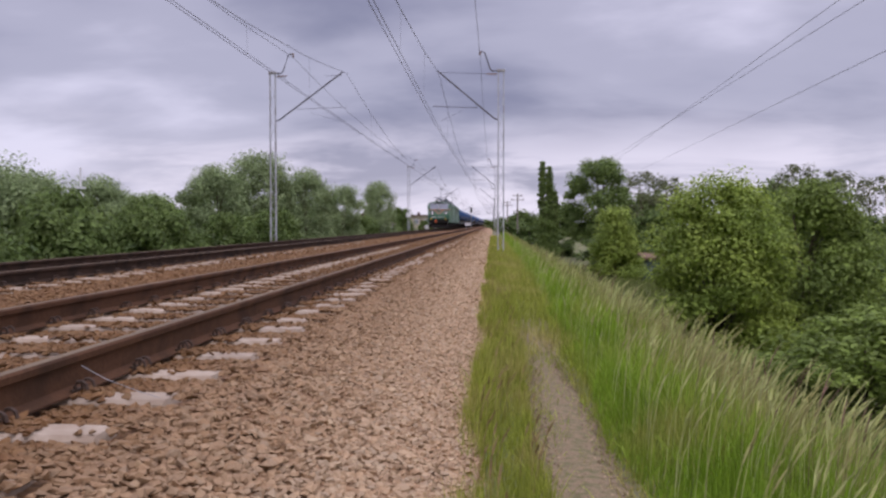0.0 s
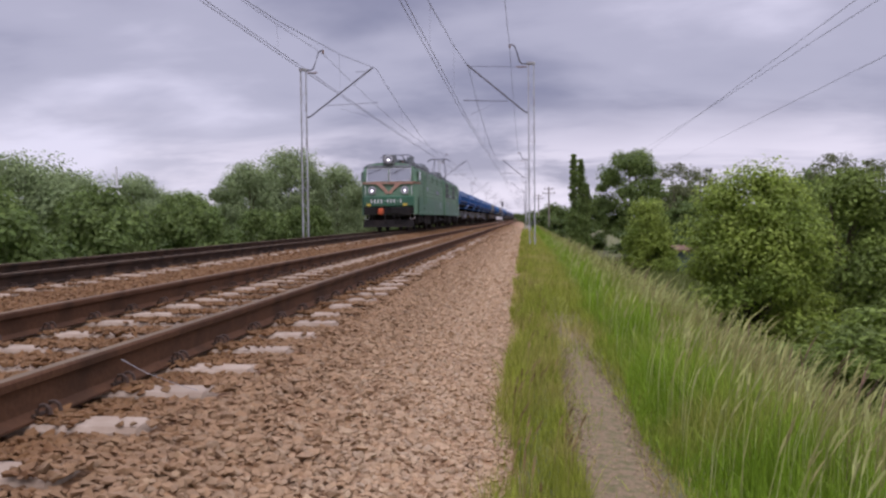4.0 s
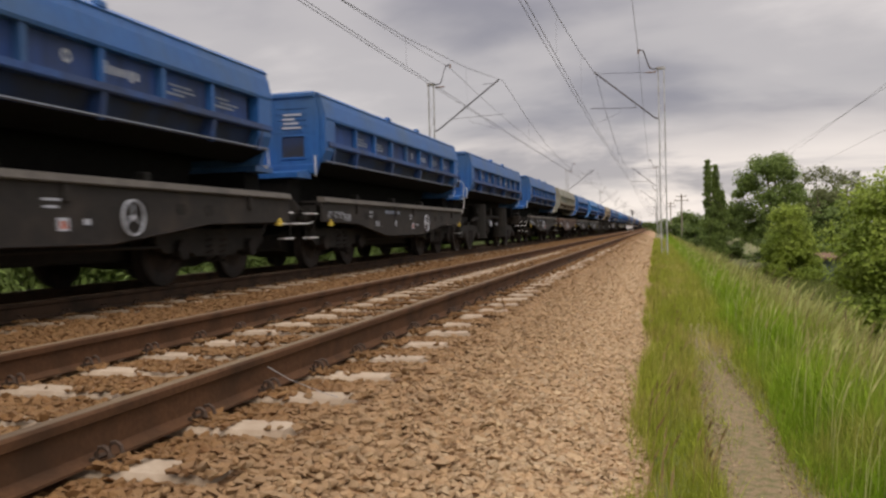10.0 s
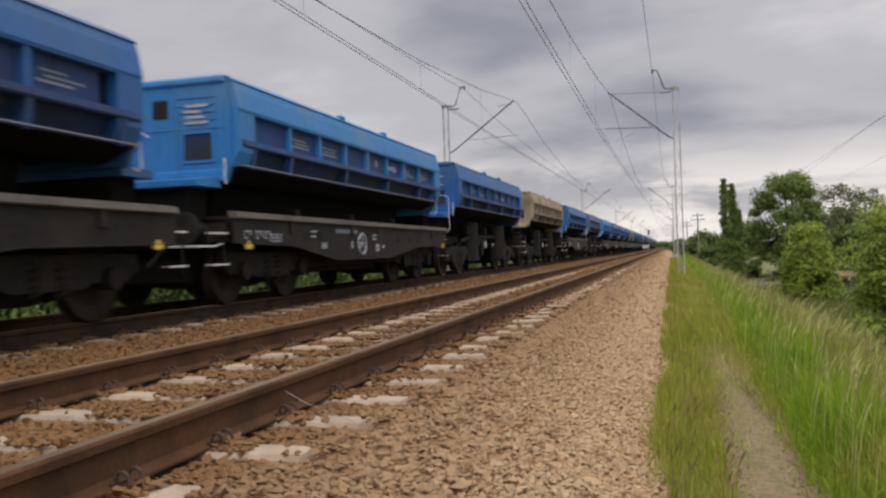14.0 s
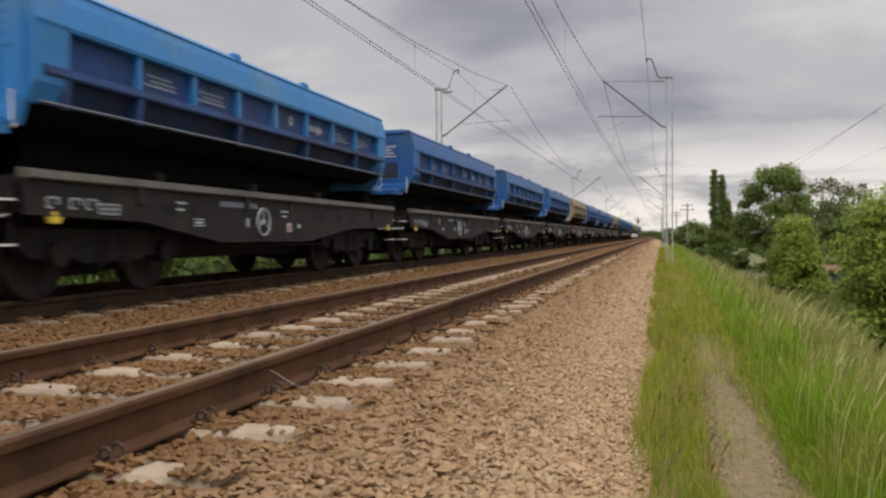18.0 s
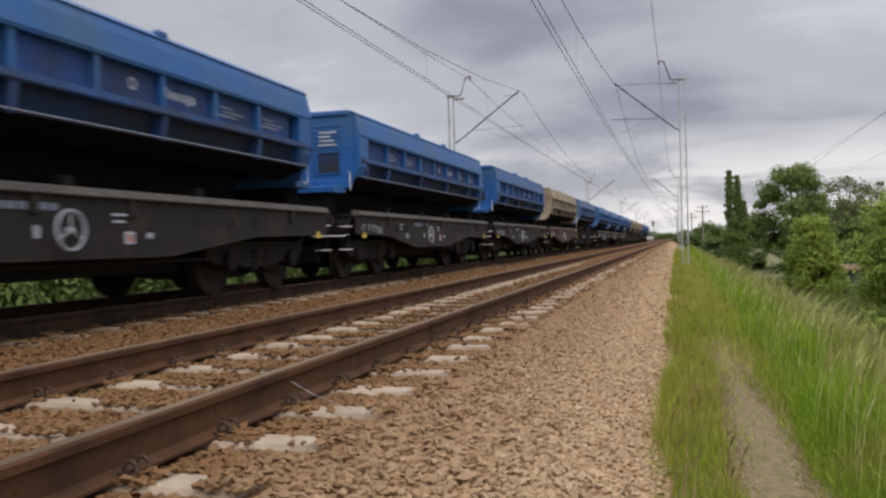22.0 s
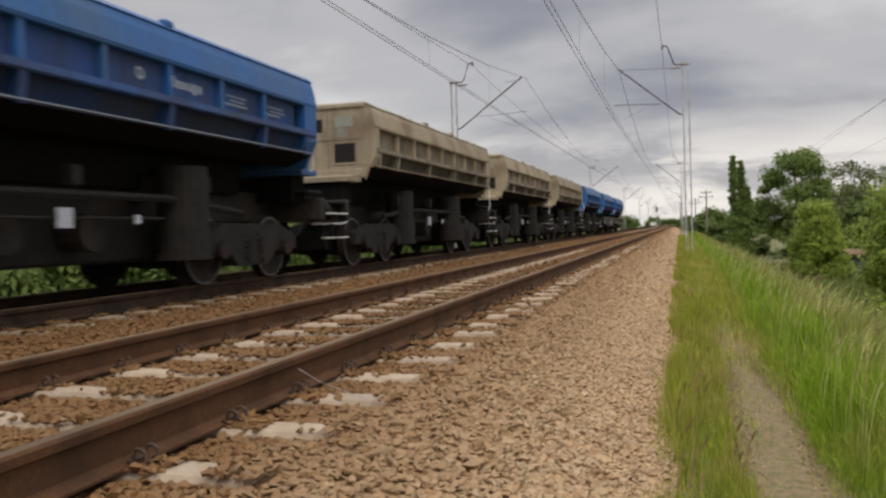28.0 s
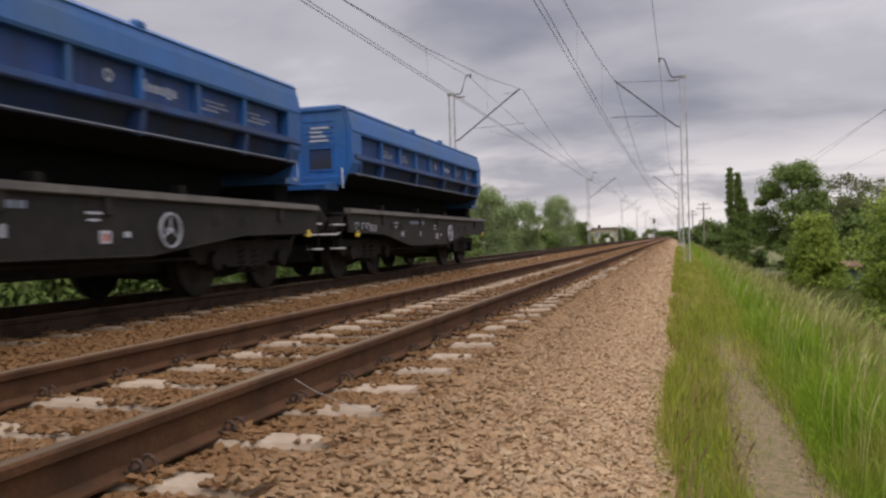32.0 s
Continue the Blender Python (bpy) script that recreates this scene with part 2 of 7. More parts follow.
STONE, STONE_ONE, BED = stones_material("ballast_stone", True), stones_material("ballast_stone_single", False), bed_material("ballast_bed")
RUST = material("rusty_rail", (0.082, 0.040, 0.021), (0.112, 0.056, 0.028), (0.055, 0.030, 0.017), s1=45, s2=3, spec=0.15, rough=0.95, bump=0.3)
RAILTOP = material("worn_rail_head", (0.15, 0.105, 0.06), (0.19, 0.135, 0.08), (0.10, 0.066, 0.038), s1=20, s2=4, rough=0.75, spec=0.25, metal=0.1, bump=0.1, stretch=(1, 0.1, 1))
CONCRETE = material("sleeper_concrete", (0.34, 0.265, 0.185), (0.41, 0.325, 0.235), (0.28, 0.205, 0.135), s1=40, s2=5, rough=0.9, bump=0.4, var=0.12, dirt=(0.5, 0.72))
DARKRUST = material("greasy_dark_rail", (0.045, 0.027, 0.017), (0.062, 0.037, 0.023), (0.024, 0.017, 0.012), s1=45, s2=3, spec=0.15, rough=0.95, bump=0.3)
IRON = material("rusted_iron", (0.045, 0.028, 0.018), (0.07, 0.043, 0.028), None, s1=60, rough=0.85, bump=0.3)
SOIL = material("embankment_soil", (0.10, 0.115, 0.035), (0.15, 0.16, 0.05), (0.20, 0.17, 0.09), s1=7, s2=0.7, rough=0.95, bump=0.7)
PATH_SOIL = material("trodden_path", (0.18, 0.13, 0.07), (0.275, 0.20, 0.112), (0.14, 0.125, 0.05), s1=70, s2=16, rough=0.95, bump=1.0, dirt=(0.45, 0.62))
GRAVEL = material("dusty_path_gravel", (0.22, 0.16, 0.095), (0.32, 0.24, 0.15), None, s1=40, rough=0.95, bump=0.2, var=0.4, island=True, spec=0.1)
WEEDS = material("lineside_weeds", (0.115, 0.155, 0.035), (0.16, 0.20, 0.05), (0.17, 0.165, 0.07), s1=4, s2=0.9, rough=0.7, bump=0, var=0.35, island=True, trans=0.3, spec=0.08)
GRASS = material("grass_blades", (0.23, 0.275, 0.035), (0.32, 0.355, 0.05), (0.42, 0.36, 0.11), s1=4, s2=1.1, rough=0.6, bump=0, var=0.4, island=True, trans=0.35, dirt=(0.48, 0.66), spec=0.08)
SLOPE = material("dry_tipped_slope_grass", (0.215, 0.245, 0.05), (0.28, 0.30, 0.07), (0.33, 0.285, 0.12), s1=4, s2=0.8, rough=0.7, bump=0, var=0.35, island=True, trans=0.3, dirt=(0.42, 0.62), spec=0.08)
LUSH = material("lush_grass", (0.175, 0.285, 0.02), (0.25, 0.375, 0.035), (0.36, 0.34, 0.085), s1=4, s2=0.9, rough=0.6, bump=0, var=0.35, island=True, trans=0.35, dirt=(0.55, 0.72), spec=0.08)
SEED = material("grass_seed_heads", (0.40, 0.43, 0.15), (0.50, 0.52, 0.22), (0.36, 0.33, 0.13), s1=8, s2=2, rough=0.8, bump=0, var=0.35, island=True, trans=0.3, spec=0.08)
LEAF = material("summer_leaves", (0.20, 0.275, 0.055), (0.27, 0.345, 0.075), (0.145, 0.20, 0.045), s1=1.5, s2=0.5, rough=0.6, bump=0, var=0.5, island=True, trans=0.42, spec=0.2)
LEAF_LIGHT = material("fresh_light_leaves", (0.27, 0.35, 0.055), (0.34, 0.42, 0.08), (0.19, 0.265, 0.045), s1=1.5, s2=0.6, rough=0.55, bump=0, var=0.45, island=True, trans=0.42, spec=0.2)
LEAF_DARK = material("dark_leaves", (0.13, 0.19, 0.05), (0.18, 0.24, 0.065), (0.095, 0.145, 0.04), s1=1.5, s2=0.5, rough=0.65, bump=0, var=0.45, island=True, trans=0.42, spec=0.2)
LEAF_MID = material("mid_green_leaves", (0.165, 0.235, 0.06), (0.22, 0.295, 0.08), (0.12, 0.175, 0.05), s1=1.5, s2=0.5, rough=0.65, bump=0, var=0.45, island=True, trans=0.42, spec=0.2)
LEAF_PALE = material("pale_blossoming_leaves", (0.15, 0.17, 0.075), (0.21, 0.22, 0.11), (0.10, 0.12, 0.05), s1=1.2, s2=0.5, rough=0.7, bump=0, var=0.4, island=True, trans=0.42, spec=0.2)
# leaves beyond the far track: the air's haze is put into their colour, paler and greyer
LEAF_HAZY = material("hazed_green_leaves", (0.27, 0.345, 0.155), (0.34, 0.415, 0.19), (0.22, 0.28, 0.12), s1=1.5, s2=0.5, rough=0.65, bump=0, var=0.4, island=True, trans=0.42, spec=0.2)
BARK = material("bark", (0.10, 0.075, 0.05), (0.16, 0.12, 0.085), (0.07, 0.06, 0.045), s1=14, s2=2, rough=0.95, bump=0.8)
GALV = material("weathered_galvanised_steel", (0.42, 0.43, 0.44), (0.52, 0.53, 0.53), (0.30, 0.28, 0.26), s1=30, s2=2, rough=0.6, metal=0.3, bump=0.1)
DARKSTEEL = material("dark_cantilever_tube", (0.10, 0.10, 0.115), (0.15, 0.15, 0.165), (0.09, 0.07, 0.06), s1=40, s2=3, rough=0.6, metal=0.3, bump=0.1)
WIRE = material("copper_wire_weathered", (0.13, 0.13, 0.14), (0.17, 0.17, 0.18), None, s1=30, rough=0.6, metal=0.3, bump=0)
INSUL = material("insulator_porcelain", (0.20, 0.13, 0.10), (0.26, 0.18, 0.14), None, s1=20, rough=0.25, bump=0)
WOODPOLE = material("grey_wooden_pole", (0.20, 0.17, 0.14), (0.27, 0.24, 0.20), None, s1=25, rough=0.9, bump=0.4, stretch=(1, 1, 0.1))
WHITE = material("white_paint", (0.70, 0.70, 0.68), (0.80, 0.79, 0.77), (0.55, 0.53, 0.48), s1=20, s2=5, rough=0.6, bump=0.05, dirt=(0.55, 0.8))
DULLWHITE = material("faded_white_lettering", (0.36, 0.39, 0.44), (0.46, 0.48, 0.52), None, s1=18, rough=0.8, bump=0.05)
YELLOW = material("yellow_paint", (0.62, 0.46, 0.05), (0.70, 0.52, 0.07), None, s1=20, rough=0.6, bump=0.05)
ORANGE = material("orange_red_paint", (0.55, 0.10, 0.03), (0.62, 0.13, 0.04), (0.25, 0.07, 0.03), s1=20, s2=6, rough=0.6, bump=0.1)
BLUE = material("blue_wagon_paint", (0.011, 0.09, 0.29), (0.017, 0.112, 0.33), (0.04, 0.105, 0.22), s1=9, s2=0.9, rough=0.5, bump=0.06, var=0.12, dirt=(0.46, 0.74), spec=0.45, streak=0.3)
LIGHTBLUE = material("light_blue_wagon_paint", (0.02, 0.18, 0.46), (0.03, 0.21, 0.51), (0.09, 0.22, 0.38), s1=9, s2=0.9, rough=0.5, bump=0.06, var=0.08, dirt=(0.5, 0.76), streak=0.3)
DUSTYBLUE = material("dusty_blue_wagon_paint", (0.055, 0.135, 0.32), (0.085, 0.15, 0.28), (0.115, 0.14, 0.18), s1=3, s2=0.5, rough=0.8, bump=0.08, var=0.05, dirt=(0.35, 0.75), streak=0.3)
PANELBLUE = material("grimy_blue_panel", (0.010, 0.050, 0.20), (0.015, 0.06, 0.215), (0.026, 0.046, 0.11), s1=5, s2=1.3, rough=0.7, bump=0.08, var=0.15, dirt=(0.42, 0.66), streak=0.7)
LOWBLUE = material("dirty_blue_paint", (0.018, 0.06, 0.20), (0.024, 0.08, 0.24), (0.03, 0.045, 0.09), s1=7, s2=1.2, rough=0.6, bump=0.08, var=0.12, dirt=(0.42, 0.68), streak=0.6)
LOWTAN = material("dirty_sand_paint", (0.22, 0.19, 0.145), (0.27, 0.235, 0.18), (0.15, 0.12, 0.085), s1=7, s2=1.2, rough=0.8, bump=0.1, var=0.1, dirt=(0.44, 0.68), streak=0.7)
DARKBLUE = material("dark_blue_steel", (0.012, 0.03, 0.09), (0.018, 0.038, 0.10), (0.022, 0.025, 0.035), s1=5, s2=1.3, rough=0.8, bump=0.08, var=0.15, dirt=(0.42, 0.66))
DARKTAN = material("dark_sand_steel", (0.085, 0.07, 0.05), (0.115, 0.095, 0.068), (0.05, 0.042, 0.033), s1=5, s2=1.4, rough=0.8, bump=0.1, var=0.1, dirt=(0.45, 0.68))
PALEGREY = material("pale_greenish_grey_paint", (0.25, 0.25, 0.20), (0.315, 0.31, 0.25), (0.20, 0.18, 0.14), s1=7, s2=1.0, rough=0.75, bump=0.1, var=0.1, dirt=(0.5, 0.72), streak=0.3)
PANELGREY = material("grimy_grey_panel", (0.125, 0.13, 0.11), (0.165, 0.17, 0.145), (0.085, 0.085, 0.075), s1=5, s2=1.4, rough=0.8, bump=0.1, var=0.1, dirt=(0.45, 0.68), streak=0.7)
TEAL = material("teal_panel_paint", (0.045, 0.11, 0.13), (0.06, 0.135, 0.155), (0.09, 0.11, 0.105), s1=5, s2=1.4, rough=0.7, bump=0.08)
TEAL_PALE = material("faded_teal_patch", (0.20, 0.30, 0.28), (0.25, 0.35, 0.32), (0.3, 0.28, 0.22), s1=8, s2=3, rough=0.8, bump=0.05)
DUSTRIM = material("dusty_pale_rim", (0.33, 0.31, 0.27), (0.42, 0.40, 0.35), (0.20, 0.17, 0.13), s1=14, s2=2.2, rough=0.9, bump=0.25, dirt=(0.45, 0.62))
FADED = material("worn_grey_lettering", (0.15, 0.18, 0.24), (0.24, 0.27, 0.32), None, s1=25, rough=0.8, bump=0.05)
DUSTGREY = material("dusty_black_steel", (0.085, 0.077, 0.068), (0.12, 0.108, 0.093), (0.05, 0.046, 0.043), s1=12, s2=1.5, rough=0.85, bump=0.15, dirt=(0.48, 0.7))
DUSTBROWN = material("dusty_rusty_steel", (0.12, 0.075, 0.05), (0.16, 0.10, 0.07), (0.07, 0.045, 0.033), s1=12, s2=1.5, rough=0.85, bump=0.15, dirt=(0.48, 0.7))
TAN = material("sand_coloured_wagon_paint", (0.30, 0.245, 0.165), (0.37, 0.31, 0.215), (0.22, 0.155, 0.095), s1=7, s2=1.0, rough=0.75, bump=0.1, var=0.1, dirt=(0.48, 0.70), streak=0.3)
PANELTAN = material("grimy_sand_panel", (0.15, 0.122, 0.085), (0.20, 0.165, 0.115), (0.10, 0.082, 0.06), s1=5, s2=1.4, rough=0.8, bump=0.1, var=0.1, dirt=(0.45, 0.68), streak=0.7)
BLACK = material("black_wagon_frame", (0.014, 0.0125, 0.0115), (0.023, 0.020, 0.017), (0.048, 0.037, 0.029), s1=12, s2=1.4, rough=0.75, spec=0.32, bump=0.15, var=0.2, dirt=(0.5, 0.74), streak=0.4)
BROWN = material("brown_rusty_frame", (0.066, 0.036, 0.025), (0.09, 0.05, 0.034), (0.04, 0.026, 0.02), s1=12, s2=1.4, rough=0.8, bump=0.15, var=0.15, dirt=(0.48, 0.72), streak=0.6)
# grime, taken near black: the deep shade under the bodies is put into its colour
SHADE_GRIME = material("shaded_black_grime", (0.005, 0.0048, 0.0045), (0.009, 0.0085, 0.008), None, s1=10, rough=0.95, spec=0.1, bump=0.2)
DEEP = material("greasy_underframe", (0.015, 0.0145, 0.0135), (0.025, 0.023, 0.02), (0.034, 0.028, 0.023), s1=12, s2=1.6, rough=0.85, spec=0.2, bump=0.2, dirt=(0.52, 0.75))
WHEEL = material("wheel_steel", (0.014, 0.012, 0.011), (0.022, 0.019, 0.017), (0.034, 0.026, 0.021), s1=14, s2=3, rough=0.75, spec=0.15, metal=0.1, bump=0.1)
RIM = material("worn_wheel_rim", (0.09, 0.085, 0.08), (0.14, 0.13, 0.12), None, s1=14, rough=0.5, metal=0.4, bump=0)
GREEN = material("locomotive_green", (0.10, 0.20, 0.115), (0.13, 0.24, 0.14), (0.09, 0.15, 0.10), s1=6, s2=0.8, rough=0.5, bump=0.05, dirt=(0.5, 0.75), streak=0.14)
GREEN_LOW = material("locomotive_dark_green", (0.036, 0.125, 0.068), (0.05, 0.15, 0.083), (0.055, 0.11, 0.07), s1=6, s2=0.9, rough=0.45, bump=0.05, dirt=(0.48, 0.75), streak=0.2)
SALMON = material("faded_orange_stripe", (0.40, 0.235, 0.16), (0.45, 0.265, 0.185), (0.28, 0.24, 0.17), s1=8, s2=1.5, rough=0.6, bump=0.05, dirt=(0.5, 0.75))
ROOFGREY = material("locomotive_roof_grey", (0.13, 0.145, 0.145), (0.18, 0.195, 0.195), (0.10, 0.10, 0.10), s1=8, s2=1.5, rough=0.7, bump=0.1)
GROOVE = material("dark_groove", (0.03, 0.055, 0.038), (0.045, 0.07, 0.05), None, s1=20, rough=0.8, bump=0)
GRILLE = material("dark_ventilation_slats", (0.03, 0.035, 0.037), (0.05, 0.055, 0.056), None, s1=30, rough=0.6, bump=0.1)
# grey-blue tint carries some of the sky's reflection as base colour
GLASS = glass_material("sky_toned_window_glass", (0.22, 0.235, 0.26), 0.06)
LAMP = glow_material("burning_headlamp", (1.0, 0.97, 0.92), 3.0)
HUTWALL = material("teal_board_wall", (0.11, 0.15, 0.16), (0.15, 0.19, 0.20), (0.08, 0.10, 0.10), s1=10, s2=2, rough=0.8, bump=0.2)
HUTROOF = material("brown_felt_roof", (0.17, 0.11, 0.075), (0.22, 0.15, 0.10), None, s1=20, rough=1.0, spec=0.02, bump=0.3)
PLASTER = material("cream_plaster", (0.50, 0.45, 0.33), (0.58, 0.52, 0.40), (0.38, 0.33, 0.25), s1=10, s2=0.8, rough=0.85, bump=0.1)
ROOFTILE = material("dark_roof_tiles", (0.12, 0.085, 0.075), (0.17, 0.12, 0.10), None, s1=10, rough=0.85, bump=0.4)


# ---- building blocks ----
def mesh_ob(name, bm, mat, parent=None, smooth=False):
    me = bpy.data.meshes.new(name)
    bm.to_mesh(me)
    bm.free()
    me.materials.append(mat)
    if smooth:
        me.polygons.foreach_set("use_smooth", [True] * len(me.polygons))
    ob = new(name, me)
    ob.parent = parent
    return ob


def part(name, bm, mat, parent, label="", smooth=False):
    return tagged(mesh_ob(name, bm, mat, parent, smooth), label)


def share(name, me, parent, m, label=""):
    """Another piece on the same mesh."""
    ob = new(name, me)
    ob.parent = parent
    ob.matrix_basis = m
    return tagged(ob, label)


def box(bm, x0, x1, y0, y1, z0, z1, bevel=0.0):
    v = [bm.verts.new((x, y, z)) for x in (x0, x1) for y in (y0, y1) for z in (z0, z1)]
    fs = [bm.faces.new([v[i] for i in q]) for q in ((0, 1, 3, 2), (4, 6, 7, 5), (0, 4, 5, 1), (2, 3, 7, 6), (0, 2, 6, 4), (1, 5, 7, 3))]
    if bevel:
        es = list({e for f in fs for e in f.edges})
        bmesh.ops.bevel(bm, geom=es, offset=bevel, segments=1, affect="EDGES")
    return bm


def bx(*a, **k):
    return box(bmesh.new(), *a, **k)


def tube(bm, pts, r, seg=6, r2=None, caps=True):
    """A round bar through the points."""
    pts = [Vector(p) for p in pts]
    rings = []
    for i, p in enumerate(pts):
        d = (pts[min(i + 1, len(pts) - 1)] - pts[max(i - 1, 0)]).normalized()
        u = d.orthogonal().normalized() if abs(d.z) > 0.9 else d.cross(Vector((0, 0, 1))).normalized()
        w = d.cross(u)
        rad = r if r2 is None else r + (r2 - r) * i / (len(pts) - 1)
        rings.append([bm.verts.new(p + rad * (math.cos(a) * u + math.sin(a) * w)) for a in (2 * math.pi * k / seg for k in range(seg))])
    for a, b in zip(rings, rings[1:]):
        for k in range(seg):
            bm.faces.new((a[k], a[(k + 1) % seg], b[(k + 1) % seg], b[k]))
    if caps:
        bm.faces.new(rings[0][::-1])
        bm.faces.new(rings[-1])
    return bm


def tb(pts, r, seg=6, r2=None):
    return tube(bmesh.new(), pts, r, seg, r2)


def prism(bm, outline, axis, lo, hi):
    """An outline of (u, v) pairs pushed along an axis: 'x' takes (y, z), 'y' takes (x, z)."""
    def at(u, v, w):
        return (w, u, v) if axis == "x" else (u, w, v)
    a = [bm.verts.new(at(u, v, lo)) for u, v in outline]
    b = [bm.verts.new(at(u, v, hi)) for u, v in outline]
    n = len(outline)
    for i in range(n):
        bm.faces.new((a[i], a[(i + 1) % n], b[(i + 1) % n], b[i]))
    bm.faces.new(a[::-1])
    bm.faces.new(b)
    bmesh.ops.recalc_face_normals(bm, faces=bm.faces)
    return bm


def pr(outline, axis, lo, hi):
    return prism(bmesh.new(), outline, axis, lo, hi)


def ring(bm, centre, r_out, r_in, axis, depth, seg=20):
    """A flat ring, facing along the axis."""
    c = Vector(centre)
    u, w, n = {"x": ((0, 1, 0), (0, 0, 1), (1, 0, 0)), "y": ((1, 0, 0), (0, 0, 1), (0, 1, 0))}[axis]
    u, w, n = Vector(u), Vector(w), Vector(n)
    loops = []
    for r, d in ((r_out, 0), (r_out, depth), (r_in, depth), (r_in, 0)):
        loops.append([bm.verts.new(c + n * d + r * (math.cos(a) * u + math.sin(a) * w)) for a in (2 * math.pi * k / seg for k in range(seg))])
    for i in range(4):
        a, b = loops[i], loops[(i + 1) % 4]
        for k in range(seg):
            bm.faces.new((a[k], a[(k + 1) % seg], b[(k + 1) % seg], b[k]))
    bmesh.ops.recalc_face_normals(bm, faces=bm.faces)
    return bm


def fast_mesh(name, verts, faces, mat):
    """A mesh from arrays: verts (n, 3), faces (m, k)."""
    me = bpy.data.meshes.new(name)
    k = faces.shape[1]
    me.vertices.add(len(verts))
    me.vertices.foreach_set("co", np.ascontiguousarray(verts, dtype=np.float32).ravel())
    me.loops.add(faces.size)
    me.loops.foreach_set("vertex_index", np.ascontiguousarray(faces, dtype=np.int32).ravel())
    me.polygons.add(len(faces))
    me.polygons.foreach_set("loop_start", np.arange(0, faces.size, k, dtype=np.int32))
    me.polygons.foreach_set("use_smooth", np.zeros(len(faces), dtype=bool))
    me.materials.append(mat)
    me.update(calc_edges=True)
    me.validate()
    return me


# ---- ground: one sheet, an embankment with the two tracks on top ----
PROFILE = [(-900, -4.6), (-60, -4.2), (-20, -3.9), (-11.5, -3.2), (-9.0, -1.8), (-7.2, -0.85), (-6.4, -0.62), (-5.9, -0.55), (2.3, -0.86), (2.75, -0.84), (3.3, -0.87), (3.9, -0.88), (4.35, -0.98), (5.0, -1.45), (7.2, -2.95), (9.5, -3.5), (14, -3.65), (40, -4.3), (900, -5.2)]


def ground_z(x):
    return np.interp(x, [p[0] for p in PROFILE], [p[1] for p in PROFILE])


def bed_z(x):
    """The ballast's surface: level with the sleepers, falling away at the shoulders."""
    return np.interp(x, [-6.7, -5.75, -5.45, -2.9, -2.1, -1.3, 1.30, 1.52, 2.62, 2.75], [-0.66, -0.27, -0.215, -0.215, -0.26, -0.215, -0.215, -0.25, -0.80, -0.90])


def build_ground():
    xs = np.unique(np.concatenate([[p[0] for p in PROFILE], np.arange(2.3, 8.0, 0.2), np.arange(-12, -5.8, 0.4), np.arange(8, 40, 3), np.arange(-60, -12, 4)]))
    ys = np.concatenate([[-900, -200, -60], np.arange(-20, 30, 0.5), np.arange(30, 120, 2.0), [130, 160, 200, 300, 500, 900, 2000, 4000]])
    X, Y = np.meshgrid(xs, ys)
    wob = 0.04 * np.sin(X * 2.3 + 1.7 * np.sin(Y * 0.9)) * np.sin(Y * 1.3) + 0.02 * np.sin(X * 7.1 + Y * 3.7)
    Z = ground_z(X) + wob * ((X > 3.9) | (X < -6.5)) * (np.abs(X) < 60)
    n = len(xs)
    v = np.stack([X, Y, Z], -1).reshape(-1, 3)
    i = (np.arange(len(ys) - 1)[:, None] * n + np.arange(n - 1)[None, :]).ravel()
    me = fast_mesh("ground", v, np.stack([i, i + 1, i + n + 1, i + n], -1), SOIL)
    tagged(new("ground", me), "green grassy railway embankment soil sloping down on both sides", "ground", kind="structure")
    # the trodden path on top of the embankment's shoulder
    ys = np.concatenate([np.arange(-30, -6, 1.0), np.arange(-6, 30, 0.2), np.arange(30, 160, 1.5)])
    wid = 0.24 + 0.05 * np.sin(ys * 0.8) + 0.04 * np.sin(ys * 2.1)
    cen = 3.17 + 0.012 * ys.clip(0, 30) + 0.05 * np.sin(ys * 0.55)
    us = np.linspace(-1, 1, 7)
    X = cen[:, None] + wid[:, None] * us[None, :]
    Y = np.repeat(ys[:, None], 7, 1)
    Z = ground_z(X) + 0.045 - 0.05 * us[None, :] ** 4
    v = np.stack([X, Y, Z], -1).reshape(-1, 3)
    i = (np.arange(len(ys) - 1)[:, None] * 7 + np.arange(6)[None, :]).ravel()
    me = fast_mesh("path", v, np.stack([i, i + 1, i + 8, i + 7], -1), PATH_SOIL)
    me.polygons.foreach_set("use_smooth", np.ones(len(me.polygons), dtype=bool))
    return tagged(new("path", me), "narrow trodden dirt path between grass beside the tracks", "path", kind="structure")


PATH_SHEET = build_ground()


def ballast_bed():
    xs = np.concatenate([np.arange(-6.7, -3.0, 0.16), np.arange(-3.0, 2.76, 0.08)])
    ys = np.concatenate([[-60, -20], np.arange(-14, 30, 0.16), np.arange(30, 90, 1.0), [100, 150, 250, 400, 700, 1500, 3000]])
    X, Y = np.meshgrid(xs, ys)
    r = np.random.default_rng(3)
    Z = bed_z(X) + r.normal(0, 0.006, X.shape) * (Y < 40) - 0.006
    n = len(xs)
    v = np.stack([X, Y, Z], -1).reshape(-1, 3)
    i = (np.arange(len(ys) - 1)[:, None] * n + np.arange(n - 1)[None, :]).ravel()
    me = fast_mesh("ballast", v, np.stack([i, i + 1, i + n + 1, i + n], -1), BED)
    return tagged(new("ballast", me), "pinkish brown crushed stone ballast bed under both tracks", "ballast", kind="structure")


BALLAST = ballast_bed()


